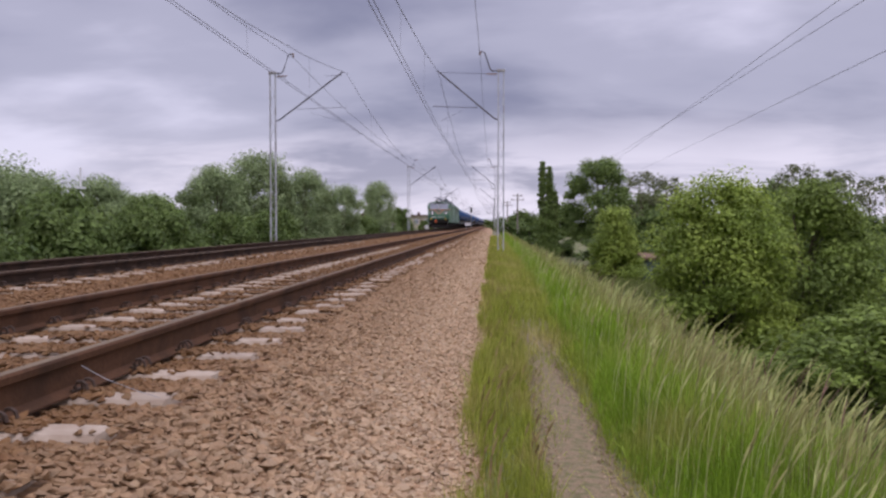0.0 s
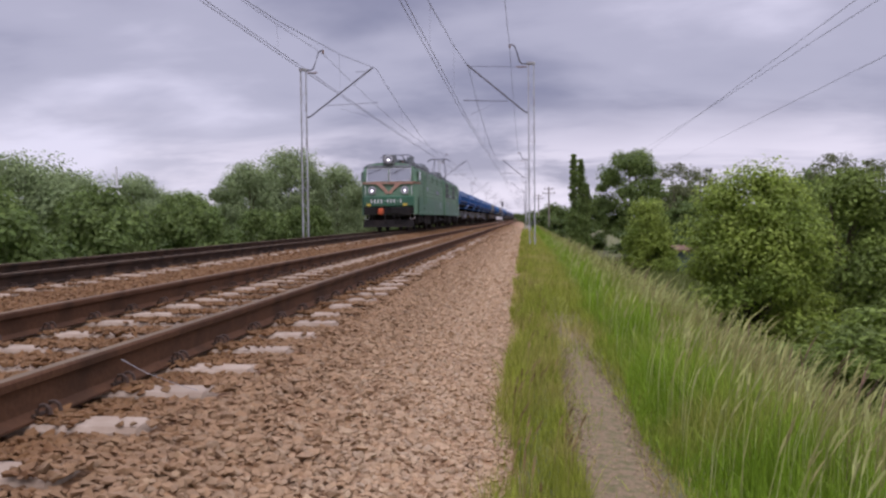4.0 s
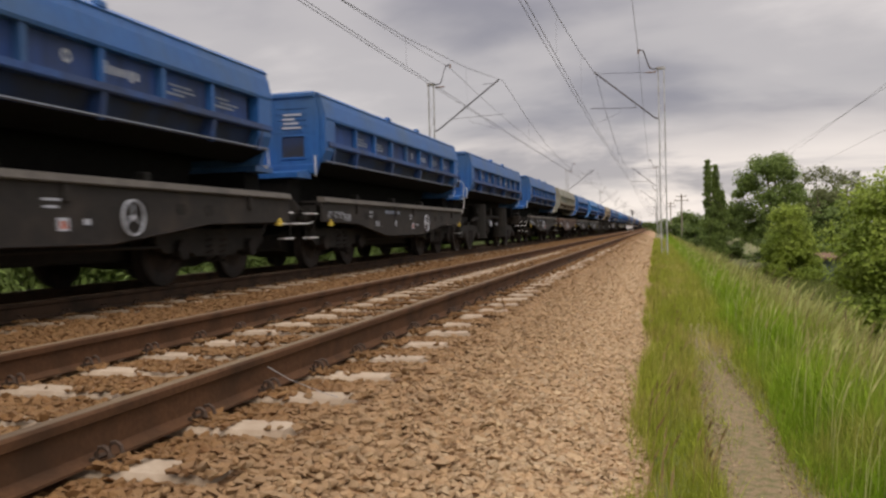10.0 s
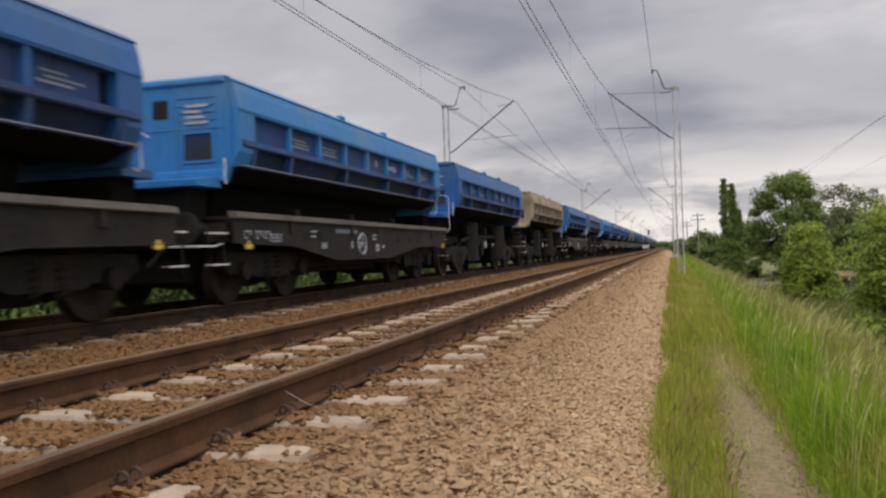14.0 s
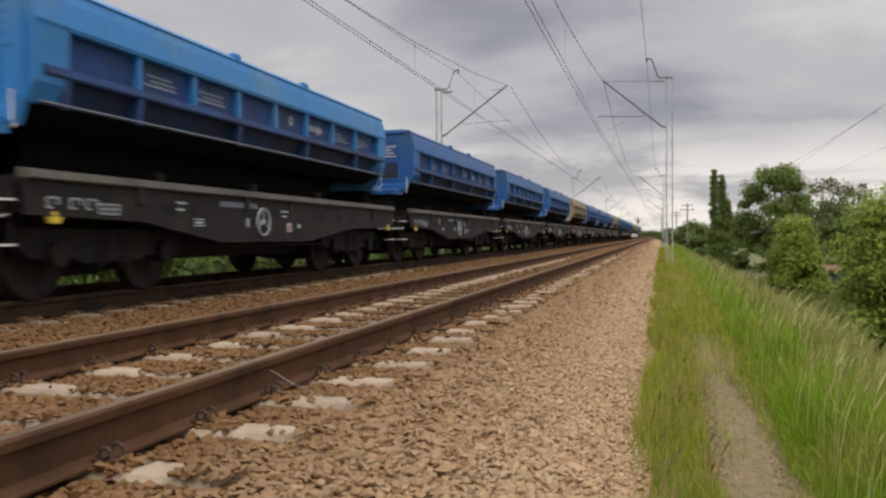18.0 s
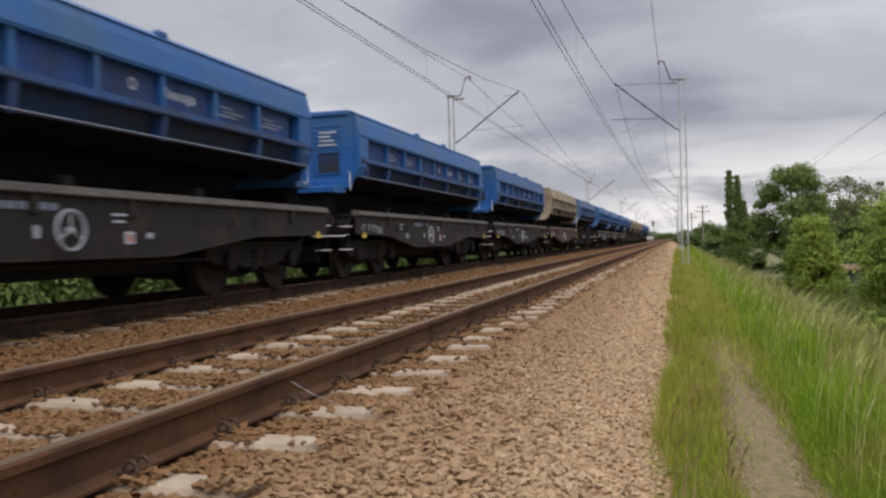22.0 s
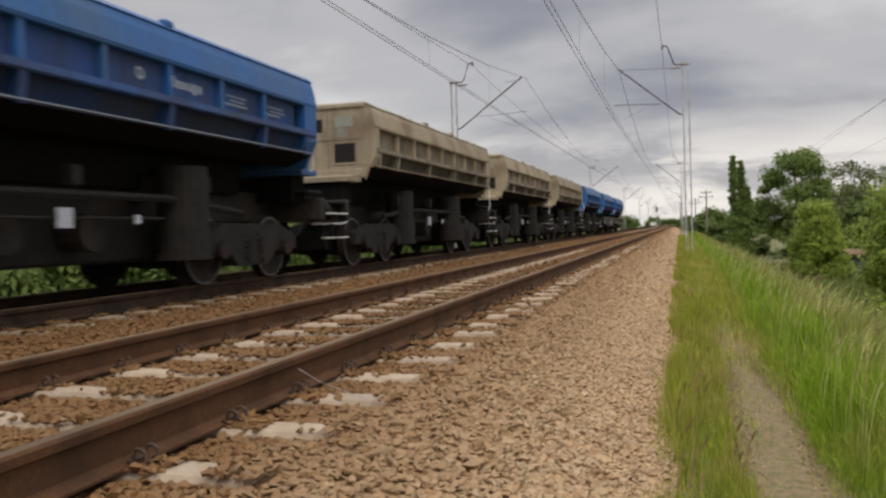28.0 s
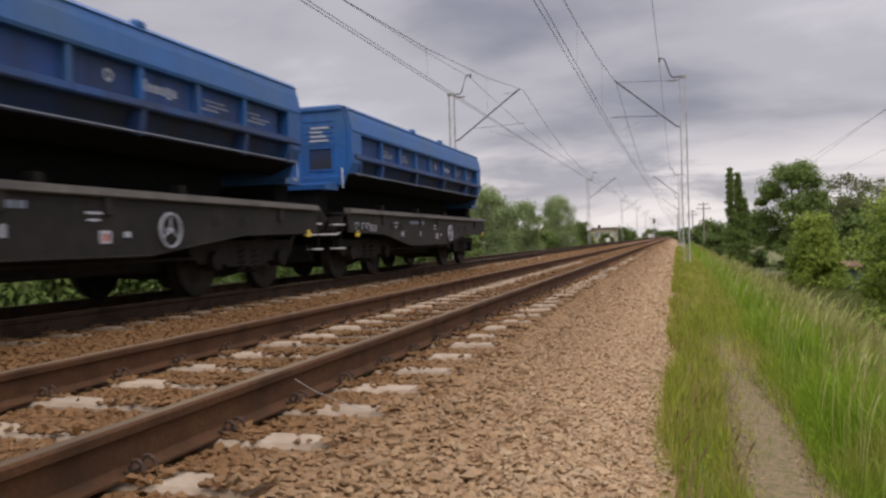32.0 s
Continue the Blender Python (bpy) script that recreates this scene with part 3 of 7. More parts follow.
def rock_shapes(count):
    """Angular crushed stones: hulls of a few random points, unit size."""
    out = []
    r = np.random.default_rng(11)
    for _ in range(count):
        bm = bmesh.new()
        pts = r.normal(size=(9, 3))
        pts /= np.linalg.norm(pts, axis=1)[:, None]
        pts *= np.array([0.64, 0.5, 0.30]) * r.uniform(0.85, 1.15, (9, 1))
        for p in pts:
            bm.verts.new(p)
        res = bmesh.ops.convex_hull(bm, input=bm.verts)
        bmesh.ops.delete(bm, geom=[g for g in res["geom_interior"] if isinstance(g, bmesh.types.BMVert)], context="VERTS")
        bmesh.ops.triangulate(bm, faces=bm.faces)
        bm.verts.index_update()
        out.append((np.array([v.co[:] for v in bm.verts]), np.array([[v.index for v in f.verts] for f in bm.faces])))
        bm.free()
    return out


ROCKS = rock_shapes(10)


def rotations(n, r, tilt=0.22):
    a, b, c = r.uniform(0, 2 * np.pi, n), r.normal(0, tilt, n), r.normal(0, tilt, n)
    ca, sa, cb, sb, cc, sc = np.cos(a), np.sin(a), np.cos(b), np.sin(b), np.cos(c), np.sin(c)
    m = np.empty((n, 3, 3))
    m[:, 0] = np.stack([ca * cb, ca * sb * sc - sa * cc, ca * sb * cc + sa * sc], -1)
    m[:, 1] = np.stack([sa * cb, sa * sb * sc + ca * cc, sa * sb * cc - ca * sc], -1)
    m[:, 2] = np.stack([-sb, cb * sc, cb * cc], -1)
    return m


def scatter_spots(x0, x1, y0, y1, step, r, keep=lambda x, y: np.ones_like(x, bool)):
    gx, gy = np.meshgrid(np.arange(x0, x1, step), np.arange(y0, y1, step))
    x = (gx + r.uniform(-0.55, 0.55, gx.shape) * step).ravel()
    y = (gy + r.uniform(-0.55, 0.55, gy.shape) * step).ravel()
    k = keep(x, y)
    return x[k], y[k]


def off_sleepers(xc):
    """Stones lie between the sleepers and over their middles, seats and tips; a clean slab shows inside one rail and at the shoulder."""
    def keep(x, y):
        k = np.round((y - SLEEPER_Y) / PITCH)
        d, u = np.abs(y - SLEEPER_Y - k * PITCH), x - xc
        h1, h2, h3 = np.sin(k * 12.9 + xc), np.sin(k * 7.3 + 1.0 + xc), np.sin(k * 4.7 + 2.0)
        half = 0.118 + 0.004 * np.sin(u * 31.0 + k)
        inner = (u > -0.60 + 0.02 * h1) & (u < -0.30 + 0.04 * h2)
        by_rail = (u > 0.46 + 0.03 * h1) & (u < 0.62) & (h3 > -0.3)
        outer = (u > 0.965 + 0.03 * h3) & (u < 1.28 + 0.03 * h1 - np.where(((h2 > 0.6) & (k > 1)) | (k == -1), 0.14, 0.0))
        loose = np.sin(x * 311.7 + y * 173.3) > 0.993
        on_rail = np.abs(np.abs(u) - 0.75) < 0.062
        return ~on_rail & ~((d < half) & (inner | by_rail | outer) & ~loose)
    return keep


def over_sleeper(x, y):
    """How far stones ride up where they lie on a sleeper."""
    d = np.abs(((y - SLEEPER_Y) / PITCH + 0.5) % 1.0 - 0.5) * PITCH
    on = (d < 0.108) & ((np.abs(x) < 1.33) | (np.abs(x - XF) < 1.33))
    return 0.036 * on


def lay_stones():
    r = np.random.default_rng(5)
    near, far = off_sleepers(0.0), off_sleepers(XF)
    buried = lambda x, y: near(x, y) | (np.sin(x * 311.7 + y * 173.3) > -0.2)
    zones = [
        scatter_spots(0.8, 2.64, -2.0, 9.0, 0.0285, r, near) + (0.044,),
        scatter_spots(0.8, 2.66, 9.0, 22.0, 0.047, r, near) + (0.066,),
        scatter_spots(0.8, 2.66, 22.0, 48.0, 0.11, r, near) + (0.10,),
        scatter_spots(-0.7, 0.7, -1.5, 12.0, 0.034, r, near) + (0.042,),
        scatter_spots(-0.7, 0.7, 12.0, 26.0, 0.06, r, near) + (0.06,),
        scatter_spots(-3.4, -0.8, 0.0, 14.0, 0.046, r, lambda x, y: near(x, y) & far(x, y)) + (0.052,),
        scatter_spots(-3.4, -0.8, 14.0, 36.0, 0.085, r, lambda x, y: near(x, y) & far(x, y)) + (0.08,),
        scatter_spots(-5.9, -3.5, 3.0, 22.0, 0.09, r, far) + (0.08,),
        scatter_spots(-0.66, 0.66, 26.0, 80.0, 0.14, r, buried) + (0.12,),
        scatter_spots(0.84, 2.66, 48.0, 95.0, 0.19, r) + (0.17,),
        scatter_spots(-3.4, -0.84, 36.0, 80.0, 0.2, r) + (0.17,),
        scatter_spots(0.84, 2.64, -14.0, -2.0, 0.075, r, near) + (0.08,),
        scatter_spots(-3.4, 0.7, -14.0, -1.5, 0.1, r, lambda x, y: near(x, y) & far(x, y)) + (0.095,),
        scatter_spots(-5.9, -3.5, -14.0, 3.0, 0.11, r, far) + (0.1,),
    ]
    V, Fc, base = [], [], 0
    singles = []
    for zi, (x, y, size) in enumerate(zones):
        n = len(x)
        s = size * r.uniform(0.65, 1.35, n) * np.where(r.random(n) < 0.08, 1.35, 1.0)
        z = bed_z(x) + r.normal(0.002, 0.0045, n) + over_sleeper(x, y)
        kind = r.integers(0, len(ROCKS), n)
        rot = rotations(n, r)
        if zi == 0:
            near_ones = np.flatnonzero((x > 1.3) & (x < 2.5) & (y < 0.45) & (y > -1.0))
            near_ones = near_ones[r.permutation(len(near_ones))[:300]]
            for k in near_ones:
                m = Matrix(rot[k].tolist()).to_4x4()
                m.translation = (x[k], y[k], z[k] + 0.008)
                singles.append((kind[k], m @ Matrix.Scale(s[k] * 1.1, 4)))
            mask = np.ones(n, bool)
            mask[near_ones] = False
        else:
            mask = np.ones(n, bool)
        for q, (rv, rf) in enumerate(ROCKS):
            k = np.flatnonzero((kind == q) & mask)
            pts = np.einsum("nij,vj->nvi", rot[k], rv) * s[k, None, None] + np.stack([x[k], y[k], z[k]], -1)[:, None, :]
            V.append(pts.reshape(-1, 3))
            Fc.append((rf[None] + (base + np.arange(len(k)) * len(rv))[:, None, None]).reshape(-1, 3))
            base += len(k) * len(rv)
    me = fast_mesh("loose_stones", np.concatenate(V), np.concatenate(Fc), STONE)
    ob = new("loose_stones", me)
    ob.parent = BALLAST
    tagged(ob, "crushed pink and grey ballast stones", kind="stuff")
    # fine gravel trodden into the path
    x, y = scatter_spots(2.9, 3.62, -2.0, 10.0, 0.03, r, lambda x, y: np.abs(x - 3.17 - 0.012 * y - 0.05 * np.sin(y * 0.55)) < 0.25 + 0.05 * np.sin(x * 91 + y * 37))
    x, y = x[::2], y[::2]
    rv, rf = ROCKS[0]
    rot, s = rotations(len(x), r), r.uniform(0.012, 0.03, len(x))
    pts = np.einsum("nij,vj->nvi", rot, rv) * s[:, None, None] + np.stack([x, y, ground_z(x) + 0.042], -1)[:, None, :]
    ob = new("path_gravel", fast_mesh("path_gravel", pts.reshape(-1, 3), (rf[None] + (np.arange(len(x)) * len(rv))[:, None, None]).reshape(-1, 3), GRAVEL))
    ob.parent = PATH_SHEET
    tagged(ob, "fine gravel trodden into the dirt", kind="stuff")
    metas = []
    for rv, rf in ROCKS:
        metas.append(fast_mesh("stone", rv, rf, STONE_ONE))
    for q, m in singles:
        share("stone", metas[q], BALLAST, m)


# ---- the tracks ----
RAIL_OUTLINE = [(-0.07, -0.180), (0.07, -0.180), (0.07, -0.170), (0.012, -0.150), (0.009, -0.055), (0.034, -0.042), (0.036, -0.012), (0.026, -0.001), (-0.026, -0.001), (-0.036, -0.012), (-0.034, -0.042), (-0.009, -0.055), (-0.012, -0.150), (-0.07, -0.170)]


def sleeper_mesh():
    """Pre-stressed concrete sleeper: tapered faces, dipped middle, sloping ends."""
    bm = bmesh.new()
    rows = []
    for x, top, half in ((-1.30, -0.270, 0.085), (-1.26, -0.190, 0.10), (-0.55, -0.183, 0.105), (-0.3, -0.190, 0.095), (0.3, -0.200, 0.095), (0.55, -0.183, 0.105), (1.26, -0.190, 0.10), (1.30, -0.270, 0.085)):
        rows.append([bm.verts.new((x, y, z)) for y, z in ((-half - 0.03, -0.42), (-half, top - 0.02), (-half + 0.02, top), (half - 0.02, top), (half, top - 0.02), (half + 0.03, -0.42))])
    for a, b in zip(rows, rows[1:]):
        for k in range(5):
            bm.faces.new((a[k], b[k], b[k + 1], a[k + 1]))
    bm.faces.new(rows[0])
    bm.faces.new(rows[-1][::-1])
    bmesh.ops.recalc_face_normals(bm, faces=bm.faces)
    me = bpy.data.meshes.new("sleeper")
    bm.to_mesh(me)
    bm.free()
    me.materials.append(CONCRETE)
    return me


def clip_mesh():
    """Spring clip: a bent round bar that loops up beside the rail foot, on a small plate."""
    bm = bmesh.new()
    for dy in (-0.035, 0.035):
        loop = [(0.10 + 0.035 * math.cos(t), dy + 0.006 * t, -0.150 + 0.036 * math.sin(t)) for t in (k * 2 * math.pi / 9 for k in range(9))]
        tube(bm, loop, 0.0085, 5)
    tube(bm, [(0.06, -0.04, -0.158), (0.06, 0.04, -0.158)], 0.009, 5)
    box(bm, 0.05, 0.135, -0.045, 0.045, -0.198, -0.180)
    me = bpy.data.meshes.new("rail_clip")
    bm.to_mesh(me)
    bm.free()
    me.materials.append(IRON)
    return me


def build_track(xc, label, clips, rust):
    track = tagged(new("railway_track"), label, "track", "tracks of the line", kind="structure")
    track.location = (xc, 0, 0)
    for side in (-0.75, 0.75):
        rail = part("rail", pr([(u + side, v) for u, v in RAIL_OUTLINE], "y", -60.0, 2500.0), rust, track, "rust-brown steel rail with a worn head")
        part("running_surface", pr([(side - 0.025, -0.001), (side + 0.025, -0.001), (side + 0.02, 0.001), (side - 0.02, 0.001)], "y", -60.0, 2500.0), RAILTOP, rail, "dull worn rail head")
    me, cl = sleeper_mesh(), clip_mesh()
    r = random.Random(4)
    for k in range(-24, 120):
        share("sleeper", me, track, pose(r.uniform(-0.02, 0.02), SLEEPER_Y + k * PITCH + r.uniform(-0.012, 0.012), r.uniform(-0.004, 0.004), 0, 0, r.uniform(-0.6, 0.6)))
    bm = bmesh.new()
    for k in range(120, 560):
        box(bm, -1.2, 1.2, SLEEPER_Y + k * PITCH - 0.06, SLEEPER_Y + k * PITCH + 0.06, -0.42, -0.226)
    tagged(part("distant_sleepers", bm, CONCRETE, track), kind="stuff")
    for k in range(*clips):
        for side in (-0.75, 0.75):
            for turn in (0, 180):
                share("rail_clip", cl, track, pose(side, SLEEPER_Y - 0.03 + k * PITCH, 0, 0, 0, turn))
    return track


NEAR_TRACK = build_track(0.0, "rusty steel rails on pale concrete sleepers in ballast", (-5, 32), RUST)
FAR_TRACK = build_track(XF, "dark steel rails on concrete sleepers under the train", (5, 29), DARKRUST)
part("wire_stub", tb([(0.80, 0.74, -0.06), (0.93, 0.72, -0.12), (1.12, 0.66, -0.165), (1.22, 0.62, -0.18)], 0.0019, 5), GALV, NEAR_TRACK, "loose thin bonding wire beside the rail")


# ---- grass ----
def blades(name, x, y, height, width, mat, label, r, lean=0.35, wind=0.15, z=None, parent=None):
    """Curved blades in one mesh: three quads and a tip each."""
    n = len(x)
    a = r.uniform(0, 2 * np.pi, n)
    bend = np.abs(r.normal(0, lean, n)) * height
    dx, dy = np.cos(a) * bend + wind * height, np.sin(a) * bend
    px, py = -np.sin(a + r.normal(0, 0.6, n)), np.cos(a)
    z0 = (ground_z(x) if z is None else z) - 0.02
    V = np.empty((n, 7, 3))
    for i, (f, wd) in enumerate(((0.0, 1.0), (0.4, 0.85), (0.75, 0.55))):
        for s, j in ((-1, 0), (1, 1)):
            V[:, 2 * i + j, 0] = x + dx * f * f + s * px * width * wd * 0.5
            V[:, 2 * i + j, 1] = y + dy * f * f + s * py * width * wd * 0.5
            V[:, 2 * i + j, 2] = z0 + height * f * (1 - 0.12 * f * (bend / height))
    V[:, 6] = np.stack([x + dx, y + dy, z0 + height * (1 - 0.2 * bend / height)], -1)
    F = np.array([[0, 1, 3], [0, 3, 2], [2, 3, 5], [2, 5, 4], [4, 5, 6]])
    faces = (F[None] + (np.arange(n) * 7)[:, None, None]).reshape(-1, 3)
    ob = new(name, fast_mesh(name, V.reshape(-1, 3), faces, mat))
    if parent:
        ob.parent = parent
    return tagged(ob, label, "grass", kind="stuff")


def stalks(name, x, y, height, mat, label, r, wind, head):
    """Flowering stalks: a thin stem with a feathery head that nods with the wind."""
    n = len(x)
    a = r.normal(0, 1.2, n)
    dx, dy = wind * height * r.uniform(0.2, 1.7, n) + 0.12 * height * np.cos(a), 0.16 * height * np.sin(a)
    z0 = ground_z(x) - 0.02
    V, Fc, base = [], [], 0

    def strip(f0, f1, w0, w1, ang):
        nonlocal base
        q = np.empty((n, 4, 3))
        for i, (f, w) in enumerate(((f0, w0), (f1, w1))):
            for j, s in ((0, -1), (1, 1)):
                q[:, 2 * i + j, 0] = x + dx * f ** 2.2 + s * w * np.cos(ang)
                q[:, 2 * i + j, 1] = y + dy * f ** 2.2 + s * w * np.sin(ang)
                q[:, 2 * i + j, 2] = z0 + height * (f - 0.10 * f ** 4)
        V.append(q.reshape(-1, 3))
        Fc.append((np.array([[0, 1, 3], [0, 3, 2]])[None] + (base + np.arange(n) * 4)[:, None, None]).reshape(-1, 3))
        base += n * 4
    strip(0.0, 0.5, 0.0022, 0.0018, 0.3)
    strip(0.5, 0.8, 0.0018, 0.0014, 0.3)
    for ang in (0.2, 1.75):
        strip(0.78, 0.86, 0.002, head, ang)
        strip(0.86, 0.95, head, head * 0.7, ang)
        strip(0.95, 1.03, head * 0.7, 0.001, ang)
    me = fast_mesh(name, np.concatenate(V), np.concatenate(Fc), mat)
    return tagged(new(name, me), label, "grass", kind="stuff")


def spread(n, x0, x1, y0, y1, r, falloff=7.0):
    """Spots in a strip, thinning out with the distance along the line."""
    u = r.random(n)
    k = math.log(1 + (y1 - y0) / falloff)
    y = y0 + falloff * (np.exp(u * k) - 1)
    return r.uniform(x0, x1, n), y


def build_grass():
    r = np.random.default_rng(21)
    x, y = spread(38000, 2.54, 3.02, -2.0, 90.0, r)
    edge = 0.5 + 0.5 * np.sin(y * 2.4 + 3 * np.sin(y * 0.7))
    x = x - 0.05 * edge
    w = 0.0036 * (1 + (y + 3).clip(0, 40) / 9)
    blades("grass_strip", x, y, r.uniform(0.10, 0.40, len(x)) * (0.75 + 0.35 * np.sin(y * 1.9 + 2 * np.sin(x * 5 + y * 0.6))), w, GRASS, "thin yellowish green grass strip along the ballast edge", r, 0.3, 0.05)
    x, y = spread(62000, 3.5, 4.6, -2.5, 110.0, r)
    x = x + 0.05 * np.sin(y * 1.7) + 0.010 * y.clip(0, 25)
    w = 0.0042 * (1 + (y + 3).clip(0, 60) / 9)
    tall = np.clip((x - 3.4) / 0.55, 0.35, 1.0)
    blades("tall_grass", x, y, tall * r.uniform(0.28, 0.66, len(x)) * (0.9 + 0.2 * np.sin(y * 1.1 + 2 * np.sin(x * 3.0))), w, LUSH, "lush tall green meadow grass beside the path", r, 0.42, 0.06)
    x, y = spread(34000, 4.2, 6.6, -2.5, 120.0, r, 9.0)
    w = 0.005 * (1 + (y + 3).clip(0, 60) / 9)
    blades("slope_grass", x, y, r.uniform(0.4, 0.82, len(x)), w, SLOPE, "tall dry-tipped grass on the embankment slope", r, 0.25, 0.12)
    x, y = spread(38000, 2.9, 3.8, -2.0, 90.0, r, 12.0)
    patch = 0.5 + 0.5 * np.sin(y * 1.7 + 3.0 * np.sin(x * 4.0 + y * 0.8))
    keep = (np.abs(x - 3.2 - 0.012 * y.clip(0, 30)) > 0.17 + 0.06 * patch) | (r.random(len(x)) < 0.06 + 0.5 * patch ** 3 + (y - 3.0).clip(0, 40) / 9)
    x, y = x[keep], y[keep]
    blades("path_grass", x, y, r.uniform(0.03, 0.14, len(x)) * (1 + y.clip(0, 14) / 8), 0.004 * (1 + (y + 3).clip(0, 40) / 12), GRASS, "sparse short grass growing on the path", r, 0.6, 0.0)
    x, y = spread(2600, 4.4, 6.2, -2.2, 40.0, r, 4.0)
    stalks("pale_grass_stalks", x, y, r.uniform(0.5, 1.0, len(x)), SEED, "pale feathery flowering grass stalks bent by the wind", r, 0.18, 0.009)
    x, y = spread(520, 3.6, 4.4, -1.5, 40.0, r, 6.0)
    stalks("tall_grass_stalks", x, y, r.uniform(0.6, 0.9, len(x)), SEED, "pale flowering grass stalks in the meadow grass", r, 0.10, 0.008)
    x, y = spread(110, 2.58, 3.0, -1.6, 30.0, r, 5.0)
    stalks("brown_grass_stalks", x, y, r.uniform(0.3, 0.55, len(x)), material("brown_grass_seed_heads", (0.22, 0.16, 0.07), (0.30, 0.225, 0.10), None, s1=8, rough=0.9, bump=0, var=0.3, island=True, spec=0.05), "brown ripening grass heads at the ballast edge", r, 0.05, 0.007)
    x, y = spread(160, 4.1, 5.2, -1.8, 40.0, r, 6.0)
    stalks("purplish_grass_stalks", x, y, r.uniform(0.7, 0.98, len(x)), material("purplish_grass_heads", (0.17, 0.11, 0.075), (0.25, 0.17, 0.11), None, s1=8, rough=0.9, bump=0, var=0.3, island=True, spec=0.05), "purplish brown upright grass heads on the slope", r, 0.10, 0.006)
    for name, x0, x1, n, lo, hi, mat, label in (("grass_strip", 2.54, 2.98, 4000, 0.14, 0.4, GRASS, "thin yellowish green grass strip along the ballast edge"), ("tall_grass", 3.5, 4.5, 9000, 0.35, 0.7, LUSH, "lush tall green meadow grass beside the path"), ("slope_grass", 4.4, 6.8, 9000, 0.45, 0.8, SLOPE, "tall dry-tipped grass on the embankment slope")):
        x, y = r.uniform(x0, x1, n), r.uniform(-26.0, -2.0, n)
        blades(name, x, y, r.uniform(lo, hi, n), 0.016, mat, label, r, 0.25, 0.08)
    x, y = r.uniform(6.4, 17.0, 12000), r.uniform(18.0, 75.0, 12000)
    blades("meadow_grass", x, y, r.uniform(0.3, 0.7, len(x)), 0.05, WEEDS, "green meadow grass at the foot of the embankment", r, 0.35, 0.05)
    x, y = spread(16000, -9.5, -6.1, -4.0, 120.0, r, 14.0)
    blades("verge_grass", x, y, r.uniform(0.25, 0.6, len(x)), 0.010 * (1 + (y + 3).clip(0, 60) / 10), WEEDS, "rough green weeds along the far track", r, 0.35, 0.05)


build_grass()


# ---- trees and shrubs ----
def limb_path(p, q, r, sag=0.1):
    p, q = Vector(p), Vector(q)
    mid = (p + q) / 2 + Vector((r.uniform(-1, 1), r.uniform(-1, 1), r.uniform(0, 1))) * sag * (q - p).length
    return [p, (p + mid) / 2 + Vector((0, 0, 0.02)), mid, (mid + q) / 2, q]


